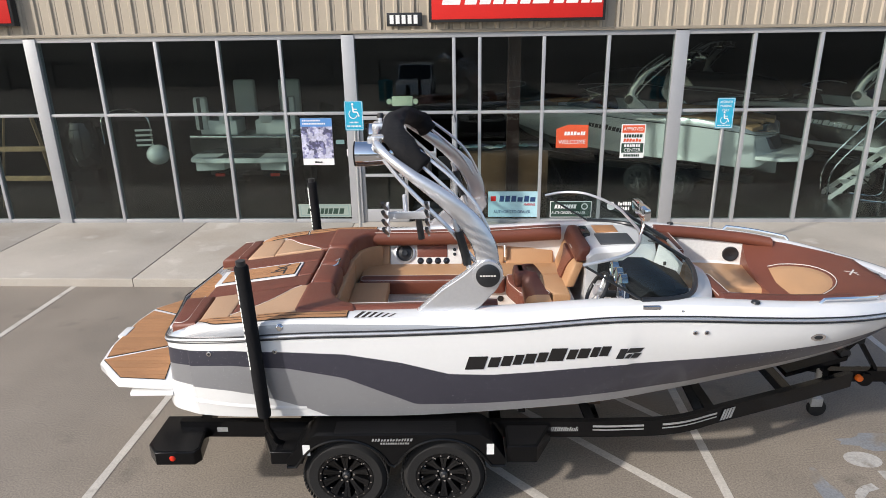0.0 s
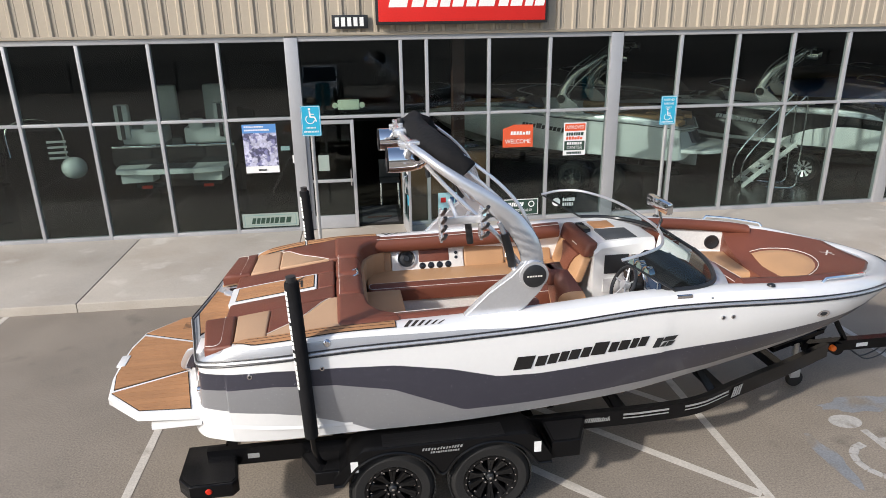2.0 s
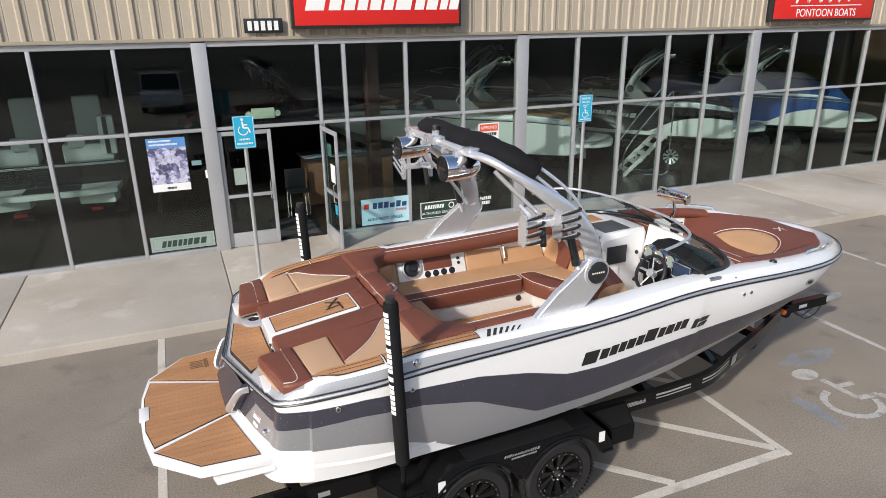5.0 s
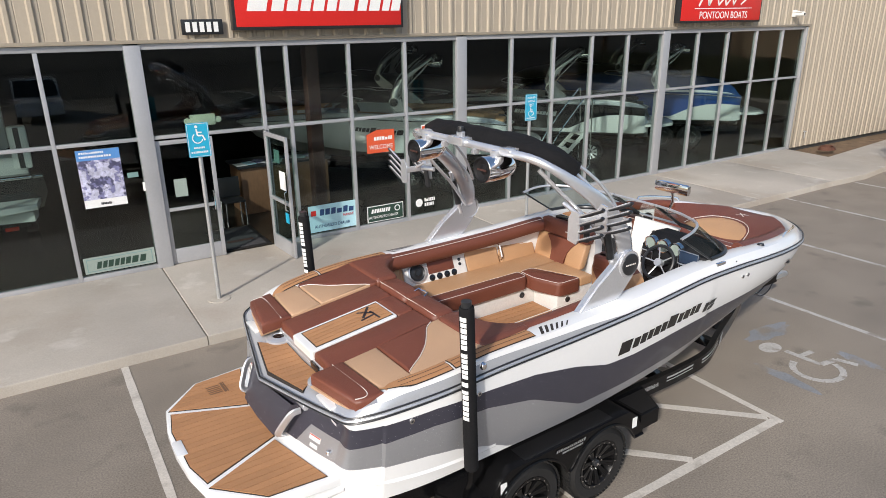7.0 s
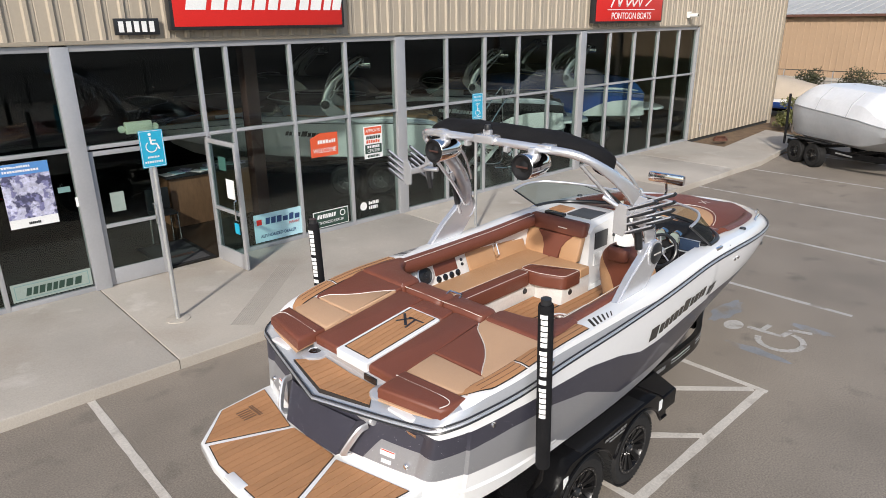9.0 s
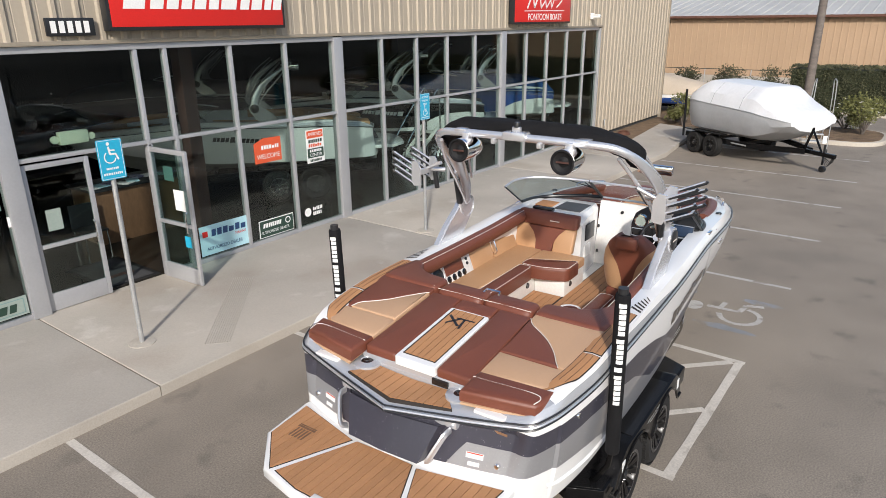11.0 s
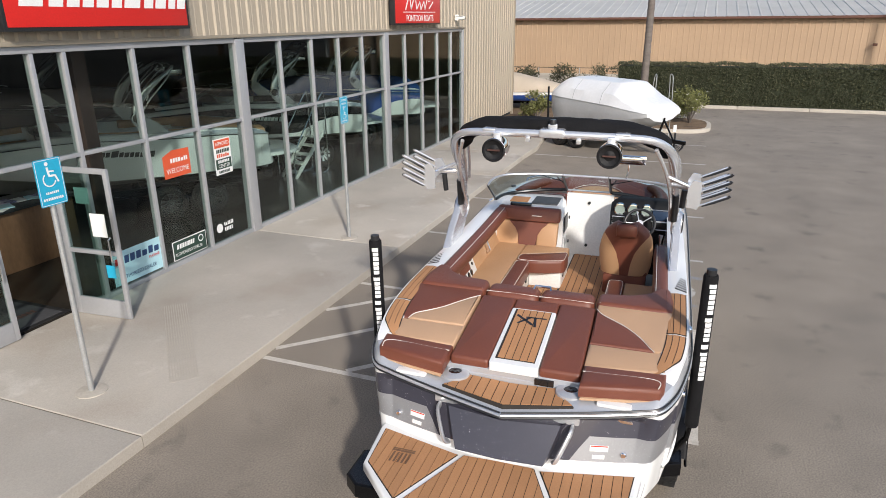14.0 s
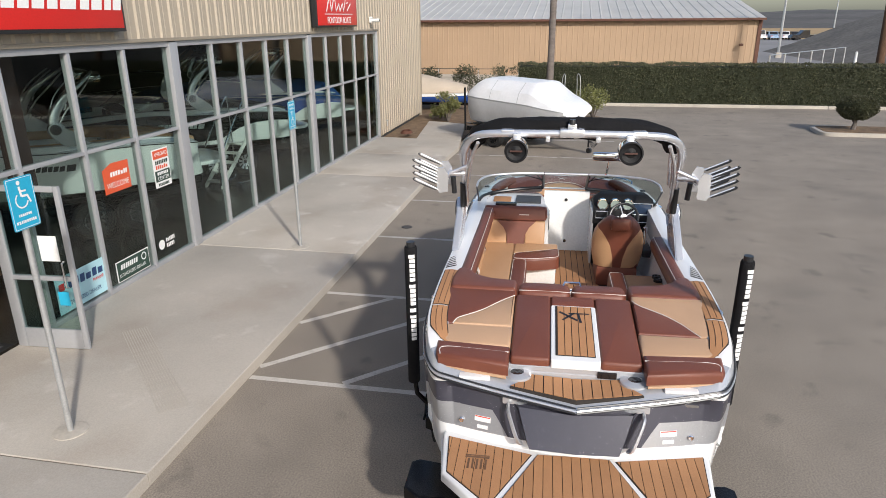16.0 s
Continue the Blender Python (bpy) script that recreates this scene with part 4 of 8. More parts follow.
part("emblem", bm, M_SATIN, hatch, "dark slanted emblem on the hatch", 0)

AFT = lambda x, y: tilt(max(x, -2.43), y) + .006 - 2.0 * max(0.0, -2.50 - x) ** 2
for s in (-1, 1):
    lab = "tan and brown vinyl sun pad with pale piping"
    aft = [(-2.575, s * .488), (-2.51, s * .488), (-2.317, s * .488), (-2.283, s * 1.052), (-2.40, s * 1.045), (-2.45, s * 1.04), (-2.495, s * 1.015)]
    cushion("sunpad", aft, 1.592, ZP + .018, M_BROWN, .032, AFT, lab)
    cushion("sunpad", [(-2.313, s * .488), (-2.036, s * .488), (-2.036, s * 1.06), (-2.279, s * 1.053)], 1.56, ZP + .014, M_TANPALE, .026, tilt, lab)
    bm = bmesh.new()
    slab(bm, ccw([(-2.588, s * .50), (-2.3, s * .50), (-2.3, s * 1.03), (-2.502, s * 1.015)]), 1.578, 1.594, .004, 0, AFT)
    part("pad_base", bm, M_TANPALE, boat, "tan piped underside of the sun pad")
    seam(cr([(-2.405, s * .492), (-2.40, s * .60), (-2.385, s * .80), (-2.38, s * .96), (-2.41, s * 1.012), (-2.485, s * 1.0)], 4), ZP + .018, .0042, zf=AFT)
    bm = bmesh.new()
    box(bm, -2.60, -2.52, s * .73 - .115, s * .73 + .115, 1.545, 1.572, .008)
    part("pad_handle", bm, M_WHITE, boat, "white moulded pull under the sun pad")
    bm = bmesh.new()
    lathe(bm, [(.115, 1.50), (.106, 1.552), (.085, 1.563), (.062, 1.564), (.052, 1.568), (.047, 1.560)], 24, "z", (-2.465, s * .425, 0))
    part("cup_pod", bm, M_SILVER, boat, "silver moulded pod round the cup holder")
    a, b, c, d = (-2.032, s * .49), (-1.46, s * .49), (-1.46, s * 1.075), (-2.032, s * 1.06)
    cv = [(x, s * y) for x, y in ((-2.032, .965), (-1.95, .935), (-1.88, .84), (-1.80, .74), (-1.69, .64), (-1.60, .55), (-1.55, .49))] if s > 0 else \
         [(x, s * y) for x, y in ((-2.032, .955), (-1.97, .91), (-1.87, .845), (-1.76, .745), (-1.68, .64), (-1.61, .54), (-1.54, .49))]
    cv = [tuple(p) for p in cr(cv, 3)]
    inner = [a] + cv
    outer = cv + [b, c, d]
    cushion("sunpad", inner, 1.55, ZP + .014, M_TANPALE if s > 0 else M_BROWN, .018, tilt, lab)
    cushion("sunpad", outer, 1.55, ZP + .014, M_BROWN if s > 0 else M_TANPALE, .018, tilt, lab)
    seam(cv, ZP + .010, .004, zf=tilt)


def bolster(name, path, r, material, flat=1.0, label="", parent=None):
    """A padded roll along a path with rounded ends."""
    pts = [Vector(p) for p in path]
    rr = [r] * len(pts)
    d0, d1 = (pts[0] - pts[1]).normalized(), (pts[-1] - pts[-2]).normalized()
    pts = [pts[0] + d0 * r * 0.35, pts[0] + d0 * r * 0.22] + pts + [pts[-1] + d1 * r * 0.22, pts[-1] + d1 * r * 0.35]
    rr = [r * 0.45, r * 0.8] + rr + [r * 0.8, r * 0.45]
    bm = bmesh.new()
    tube(bm, pts, rr, 12, flat=flat)
    return part(name, bm, material, parent or boat, label, 60)


def block(name, pts, z0, z1, material, rnd=.05, label="", zf=None, piping=False):
    return cushion(name, rounded(pts, rnd * 1.35), z0, z1, material, rnd, zf, label, piping)


# roll between the sun pads and the cockpit
block("backrest", [(-1.49, -.46), (-1.25, -.46), (-1.25, .005), (-1.49, .005)], 1.62, 1.81, M_BROWN, .06, "brown vinyl rear backrest roll")
seam([(-1.46, -.45), (-1.455, -.2), (-1.46, .0)], 1.80)
seam([(-1.46, .01), (-1.455, .2), (-1.46, .46)], 1.80)
block("backrest", [(-1.49, .01), (-1.25, .01), (-1.25, .47), (-1.49, .47)], 1.62, 1.81, M_BROWN, .06, "brown vinyl rear backrest roll")
for s in (-1, 1):
    block("backrest", [(-1.49, s * .475), (-1.25, s * .475), (-1.215, s * .74), (-1.12, s * .88), (-1.0, s * .935), (-0.98, s * 1.05), (-1.25, s * 1.085), (-1.49, s * 1.07)], 1.60, 1.82, M_BROWN, .042, "brown vinyl corner backrest roll")
    seam([(-1.455, s * .50), (-1.45, s * .75), (-1.455, s * 1.0)], 1.812)
    k0 = [i for i in range(0, NU) if -1.15 < RAIL[i].x < (0.95 if s > 0 else 0.2)]
    bm = bmesh.new()
    rows = []
    for i in k0[::2] + [k0[-1]]:
        p = cap_pt(i, 1.0)
        ring = [(0.0, -.02), (0.0, .025), (-.03, .045), (-.08, .040), (-.115, .012), (-.128, -.04), (-.118, -.095), (-.06, -.125), (0.0, -.13)]
        rows.append([Vector((p.x, s * (p.y + a), p.z + b - 0.02)) for a, b in ring])
    loft(bm, rows, True, cap0=True, cap1=True)
    bmesh.ops.recalc_face_normals(bm, faces=bm.faces)
    part("coaming_bolster", bm, M_BROWN, boat, "brown vinyl coaming bolster", 60)
    bm = bmesh.new()
    tube(bm, [(p.x, s * (p.y - .1), p.z + .018) for p in (cap_pt(i, 1.0) for i in k0)], .0034, 5)
    part("piping", bm, M_PIPING, boat, "pale contrast piping", 60)
bm = bmesh.new()
tube(bm, [(-1.33, -.075, 1.80), (-1.29, -.065, 1.822), (-1.29, .065, 1.822), (-1.33, .075, 1.80)], .012, 8)
part("grab_handle", bm, M_CHROME, boat, "chrome handle on the rear backrest")

# upright tan backs under the roll
for s in (-1, 1):
    cushion("seat_back", rounded([(-1.30, s * .49), (-1.215, s * .49), (-1.18, s * .74), (-1.09, s * .875), (-.97, s * .93), (-.97, s * 1.02), (-1.30, s * 1.02)], .03, least=.02), 1.40, 1.66, M_TAN, .02, label="tan vinyl corner backrest")
cushion("seat_back", rounded([(-1.30, -.485), (-1.215, -.485), (-1.215, .485), (-1.30, .485)], .02, least=.02), 1.40, 1.66, M_TAN, .02, label="tan vinyl rear backrest")
part("bulkhead", cube(-1.49, -1.24, -1.03, 1.03, 1.1, 1.62, .01), M_LINER, boat, "white moulding behind the rear seats")

# port lounge, wrapping forward
SZ = 1.44
part("seat_base", cube(-1.18, 0.98, .47, 1.02, 1.09, 1.36, .02), M_LINER, boat, "white moulded lounge base")
part("seat_base", cube(0.45, 0.98, .10, .468, 1.09, 1.36, .02), M_LINER, boat, "white moulded lounge base")
cushion("seat_cushion", [(-1.18, .60), (.93, .60), (.93, .99), (-1.18, .99)], 1.34, SZ, M_TAN, .025, label="tan vinyl lounge seat cushion")
cushion("seat_cushion", rounded([(-1.18, .43), (.33, .43), (.33, .60), (-1.18, .60)], .04), 1.30, SZ + .012, M_BROWN, .04, label="brown vinyl seat edge roll", piping=True)
cushion("seat_cushion", rounded([(.44, .06), (.76, .06), (.53, .60), (.335, .60), (.335, .36)], .04), 1.30, SZ + .012, M_BROWN, .04, label="brown vinyl seat edge roll", piping=True)
cushion("seat_cushion", [(.765, .08), (.93, .08), (.93, .60), (.535, .60)], 1.34, SZ, M_TAN, .025, label="tan vinyl lounge seat cushion")
for x, y in ((0.62, .098), (0.30, .43 + .034)):
    bm = bmesh.new()
    lathe(bm, [(.001, y - .004), (.030, y - .006), (.034, y + .004)], 16, "y", (x - .02, 0, 1.22))
    part("speaker_grille", bm, M_SATIN, boat, "small round black drain or speaker")


def back_panel(name, x0, x1, y0, y1, z0, z1, lean, material, label="", rnd=.02):
    """An upright padded panel across the boat, its top leaning forward by lean."""
    bm = bmesh.new()
    vs = box(bm, x0, x1, y0, y1, z0, z1, rnd)
    for v in bm.verts:
        v.co.x += lean * (v.co.z - z0) / (z1 - z0)
    return part(name, bm, material, boat, label, 60)


# observer's backrest
back_panel("seat_back", .90, .99, .24, .485, 1.43, 1.70, .09, M_TAN, "tan vinyl observer backrest")
back_panel("seat_back", .90, .99, .70, .985, 1.43, 1.70, .09, M_TAN, "tan vinyl observer backrest")
bm = bmesh.new()
rows = []
for z, w, x in ((1.43, .10, .885), (1.55, .115, .925), (1.63, .16, .952), (1.70, .235, .972)):
    rows.append([(x, .59 - w, z), (x, .59 + w, z), (x + .1, .59 + w, z), (x + .1, .59 - w, z)])
loft(bm, rows, True, cap0=True, cap1=True)
bmesh.ops.recalc_face_normals(bm, faces=bm.faces)
part("seat_back", bm, M_BROWN, boat, "brown vinyl wedge in the observer backrest")
back_panel("seat_back", .985, 1.10, .22, 1.0, 1.70, 1.86, .045, M_BROWN, "brown vinyl top roll of the observer backrest", .04)
part("label_plate", cube(.984, .99, .44, .56, 1.775, 1.785), M_PIPING, boat, smooth=0)
# side back of the lounge, speaker panel, cup holders
def side_back(name, x0, x1, material, label, y0=.925, y1=1.035, z0=1.43, z1=1.71, thick=.06, rnd=.02, seams=False):
    """An upright padded panel along the port side, its top leaning outboard."""
    bm = bmesh.new()
    box(bm, x0, x1, 0, thick, 0, z1 - z0, rnd)
    for v in bm.verts:
        v.co = Vector((v.co.x, y0 + (y1 - y0) * v.co.z / (z1 - z0) + v.co.y, z0 + v.co.z))
    return part(name, bm, material, boat, label, 60)


SIDE_LEAN = pose(0, .925, 1.43) @ Matrix.Rotation(-math.atan2(.11, .28), 4, "X")   # z up along the panel, -y into the cockpit
for x0, x1 in ((-.10, .36), (.37, .9)):
    side_back("seat_back", x0, x1 - .01, M_TAN, "tan vinyl side backrest")
side_back("seat_back", -1.16, -.90, M_TAN, "tan vinyl side backrest")
sp_panel = side_back("side_panel", -.895, -.105, M_LINER, "white side panel with speaker and cup holders", rnd=.012)


def on_side(name, bm, material, label="", parent=None, smooth=38):
    bmesh.ops.transform(bm, matrix=SIDE_LEAN, verts=bm.verts)
    return part(name, bm, material, parent or sp_panel, label, smooth)


bm = bmesh.new()
lathe(bm, [(.001, -.020), (.03, -.022), (.036, -.008), (.07, .0), (.088, -.012), (.092, .01)], 24, "y", (-.735, 0, .135))
on_side("speaker", bm, M_SATIN, "round black cockpit speaker")
bm = bmesh.new()
lathe(bm, [(.090, -.006), (.098, -.020), (.112, -.016), (.116, .012)], 28, "y", (-.735, 0, .135))
on_side("speaker_ring", bm, M_BRUSHED, "bright ring round the cockpit speaker")
on_side("panel_insert", cube(-.60, -.27, -.006, .012, .085, .225, .005), M_BROWN, "brown storage pocket")
for k in range(4):
    bm = bmesh.new()
    lathe(bm, [(.001, -.004), (.030, -.005), (.036, -.002), (.038, .01)], 16, "y", (-.565 + .095 * k, 0, .045))
    on_side("cup_holder", bm, M_GLOSSBLACK, "black cup holder")
for z in (.115, .165):
    bm = bmesh.new()
    lathe(bm, [(.001, -.008), (.017, -.008), (.020, .01)], 12, "y", (-.19, 0, z))
    on_side("socket", bm, M_SATIN, "round black socket")
bm = bmesh.new()
tube(bm, [(.36, -.0, .22), (.36, -.035, .20), (.36, -.035, .08), (.36, 0, .06)], .012, 8, flat=1.8)
on_side("grab_handle", bm, M_CHROME, "chrome grab handle on the side backrest", boat)

# stern bench and starboard seat
part("seat_base", cube(-1.22, -.88, -1.0, .465, 1.09, 1.36, .02), M_LINER, boat, "white moulded bench base")
cushion("seat_cushion", [(-1.22, -.42), (-.86, -.42), (-.86, .42), (-1.22, .42)], 1.34, SZ, M_TAN, .025, label="tan vinyl rear bench cushion")
part("seat_base", cube(-.876, .05, -1.0, -.50, 1.09, 1.34, .02), M_LINER, boat, "white moulded starboard seat base")
cushion("seat_cushion", [(-1.20, -1.0), (.05, -1.0), (.05, -.62), (-1.20, -.62)], 1.32, SZ - .02, M_TAN, .025, label="tan vinyl starboard seat cushion")
cushion("seat_cushion", rounded([(-1.20, -.62), (.07, -.62), (.07, -.45), (-1.20, -.45)], .04), 1.28, SZ, M_BROWN, .04, label="brown vinyl seat edge roll", piping=True)
for i in range(2):
    bm = bmesh.new()
    lathe(bm, [(.001, 1.438), (.034, 1.438), (.038, 1.448), (.045, 1.446), (.047, 1.42)], 16, "z", (-.02 - .1 * i, -.95, 0))
    part("cup_holder", bm, M_GLOSSBLACK, boat, "black cup holder")
bm = bmesh.new()
lathe(bm, [(.001, 1.122), (.055, 1.122), (.075, 1.122), (.09, 1.125), (.095, 1.112)], 28, "z", (.16, -.10, 0))
socket = part("table_socket", bm, M_CHROME, boat, "round chrome table socket in the floor")
bm = bmesh.new()
lathe(bm, [(.098, 1.110), (.100, 1.126), (.118, 1.127), (.121, 1.110)], 32, "z", (.16, -.10, 0))
part("socket_ring", bm, M_WHITE, socket, "white ring round the table socket")

# helm chair
chair = part("helm_chair", cube(.46, .98, -.82, -.36, 1.11, 1.34, .03), M_BROWN, boat, "brown and tan bucket helm seat")
cushion("seat_cushion", rounded([(.50, -.83), (1.0, -.83), (1.0, -.36), (.50, -.36)], .06), 1.34, 1.46, M_BROWN, .05, label="brown vinyl helm seat cushion", parent=chair)
bm = bmesh.new()
rows = []
for z in np.linspace(1.34, 1.965, 22):
    w = float(np.interp(z, [1.34, 1.45, 1.62, 1.75, 1.86, 1.93, 1.965], [.25, .275, .285, .265, .215, .15, .10]))
    x = float(np.interp(z, [1.34, 1.7, 1.965], [.46, .39, .33]))
    d = float(np.interp(z, [1.34, 1.8, 1.965], [.13, .12, .05]))
    lim = min(w * .999, float(np.interp(z, [1.34, 1.48, 1.62, 1.72, 1.80, 1.83], [.045, .06, .095, .15, .21, .30])))
    us = list(np.linspace(-1, -lim / w, 11)) + list(np.linspace(-lim / w, lim / w, 13))[1:-1] + list(np.linspace(lim / w, 1, 11))
    back = [(x + .10 * u ** 4, -.585 + w * u, z) for u in us]
    front = [(x + d + 0.10 * (1 - a / 16) ** 2, -.585 + w * (1 - a / 16), z) for a in range(33)]
    rows.append(back + front)
loft(bm, rows, True, cap0=True, cap1=True)
bmesh.ops.recalc_face_normals(bm, faces=bm.faces)
for f in bm.faces:
    c = f.calc_center_median()
    lim = float(np.interp(c.z, [1.34, 1.48, 1.62, 1.72, 1.80, 1.83], [.045, .06, .095, .15, .21, .30]))
    if abs(c.y + .585) > lim and c.z < 1.83:
        f.material_index = 1
part("backrest", bm, [M_BROWN, M_TAN], chair, "brown and tan curved backrest", 60)
bm = bmesh.new()
box(bm, .30, .42, -.695, -.475, 1.82, 1.965, .04)
part("headrest", bm, M_BROWN, chair, "brown padded headrest roll", 60)

# consoles and dash
bm = bmesh.new()
rows = []
for x, z0, z1, y0, y1 in ((1.09, 1.10, 1.79, .20, 1.02), (1.17, 1.10, 1.85, .20, 1.04), (1.45, 1.10, 1.865, .22, 1.02), (1.66, 1.10, 1.865, .25, .90), (1.78, 1.10, 1.85, .28, .70)):
    rows.append([(x, y0, z0), (x, y1, z0), (x, y1 + .02, z1 - .05), (x, y1 - .04, z1), (x, y0 + .04, z1), (x, y0, z1 - .05)])
loft(bm, rows, True, cap0=True, cap1=True)
bmesh.ops.recalc_face_normals(bm, faces=bm.faces)
pc = part("port_console", bm, M_WHITE, boat, "white port console")
part("console_pad", cube(1.27, 1.50, .68, .90, 1.860, 1.874, .004), M_TEAK, pc, "tan foam pad")
part("console_tray", cube(1.24, 1.58, .30, .62, 1.858, 1.874, .004), M_TRAY, pc, "dark glossy console tray")
part("console_vent", cube(1.12, 1.20, .60, .86, 1.82, 1.885, .01), M_GLOSSBLACK, pc, "black console switch panel")
part("storage_door", cube(1.20, 1.46, .188, .202, 1.53, 1.73, .01), M_SATIN, pc, "dark framed storage net in the console side")
part("label_plate", cube(1.20, 1.36, .190, .2015, 1.33, 1.48), M_PAPER, pc, "yellow and white warning label", 0)
for z in (1.30, 1.62):
    bm = bmesh.new()
    lathe(bm, [(.001, .185), (.02, .184), (.022, .2)], 12, "y", (1.6, 0, z))
    part("latch", bm, M_SATIN, pc)
bm = bmesh.new()
rows = []
for x, z1, y0, y1 in ((1.22, 1.70, -1.02, -.36), (1.30, 1.86, -1.04, -.36), (1.40, 1.945, -1.04, -.36), (1.55, 1.93, -1.0, -.36), (1.76, 1.84, -.74, -.33)):
    rows.append([(x, y0, 1.10), (x, y1, 1.10), (x, y1, z1 - .05), (x, y1 - .04, z1), (x, y0 + .04, z1 - .02), (x, y0, z1 - .07)])
loft(bm, rows, True, cap0=True, cap1=True)
bmesh.ops.recalc_face_normals(bm, faces=bm.faces)
hc = part("helm_console", bm, M_DASH, boat, "dark helm console")
part("console_side", cube(1.20, 1.76, -.352, -.33, 1.10, 1.80, .008), M_WHITE, hc, "white inboard side of the helm console")
bm = bmesh.new()
rows = []
for x, z0, z1, w in ((1.16, 1.66, 1.80, .34), (1.20, 1.64, 1.90, .36), (1.32, 1.66, 1.985, .36), (1.44, 1.75, 1.995, .32), (1.56, 1.8, 1.95, .27)):
    rows.append([(x, -.70 - w, z0), (x, -.70 + w, z0), (x, -.70 + w, z1 - .05), (x, -.70 + w - .06, z1), (x, -.70 - w + .06, z1), (x, -.70 - w, z1 - .05)])
loft(bm, rows, True, cap0=True, cap1=True)
bmesh.ops.recalc_face_normals(bm, faces=bm.faces)
dash = part("dashboard", bm, M_DASH, boat, "black helm dashboard")
for y in (-.57, -.42, -.72):
    bm = bmesh.new()
    lathe(bm, [(.052, .0), (.058, -.012), (.070, -.010), (.072, .04)], 20, "x", (1.180, y - .03, 1.893))
    part("gauge", bm, [M_CHROME], dash, "round chrome-ringed gauge")
    bm = bmesh.new()
    lathe(bm, [(.001, -.003), (.054, -.003)], 20, "x", (1.180, y - .03, 1.893))
    part("gauge_face", bm, M_PLATEGREY, dash, "pale dial face")
part("screen", cube(1.14, 1.18, -1.02, -.82, 1.80, 1.915, .006), M_SCREEN, dash, "blue-lit touch screen, switched off")
part("switch_panel", cube(1.14, 1.165, -1.0, -.84, 1.70, 1.78, .006), M_SATIN, dash, "black switch panel")
part("switch_panel", cube(1.14, 1.165, -.50, -.38, 1.74, 1.81, .006), M_SATIN, dash)
for y0, y1, z0, z1 in ((-1.03, -.81, 1.79, 1.925), (-1.01, -.83, 1.69, 1.785), (-.51, -.37, 1.73, 1.815)):
    bm = bmesh.new()
    tube(bm, [(1.138, y0, z0), (1.138, y1, z0), (1.138, y1, z1), (1.138, y0, z1)], .006, 6, closed=True)
    part("bezel", bm, M_BRUSHED, dash, "bright bezel on the dashboard")
bm = bmesh.new()
WH = pose(1.0, -.69, 1.79, 0, -62, 0)
tube(bm, [WH @ Vector((.165 * math.cos(a), .165 * math.sin(a), 0)) for a in (2 * math.pi * i / 28 for i in range(28))], .017, 8, closed=True)
sw = part("steering_wheel", bm, M_SATIN, boat, "black steering wheel with bright spokes")
bm = bmesh.new()
for i in range(5):
    a = 2 * math.pi * i / 5 + .3
    tube(bm, [WH @ Vector((.02 * math.cos(a), .02 * math.sin(a), -.02)), WH @ Vector((.16 * math.cos(a), .16 * math.sin(a), 0))], .007, 6)
tube(bm, [WH @ Vector((0, 0, .01)), WH @ Vector((0, 0, -.05))], .04, 14)
part("spokes", bm, M_BRUSHED, sw, "brushed metal spokes and hub")
bm = bmesh.new()
tube(bm, [WH @ Vector((0, 0, -.04)), (1.2, -.70, 1.76)], .03, 10)
part("column", bm, M_SATIN, sw)
bm = bmesh.new()
tube(bm, [(.80, -.93, 1.5), (.80, -.93, 1.66), (.84, -.93, 1.72)], [.016, .014, .026], 8)
part("throttle", bm, M_CHROME, boat, "chrome throttle lever")
part("throttle_box", cube(.60, 1.18, -1.03, -.88, 1.42, 1.52, .03), M_SATIN, boat, "dark side console at the helm")

# walk-through door to the bow
bm = bmesh.new()
loft(bm, [[(x, -.33, z), (x, .26, z), (x + .03, .26, z), (x + .03, -.33, z)] for x, z in ((1.66, 1.108), (1.73, 1.5), (1.80, 1.89))], True, cap0=True, cap1=True)
bmesh.ops.recalc_face_normals(bm, faces=bm.faces)
wd = part("bow_door", bm, M_LINER, boat, "white walk-through door, closed")
for x, y, z in ((1.68, -.03, 1.24), (1.775, -.03, 1.78)):
    bm = bmesh.new()
    lathe(bm, [(.001, -.016), (.018, -.014), (.02, .02)], 12, "x", (x, y, z))
    part("latch", bm, M_SATIN, wd, "small round black latch")

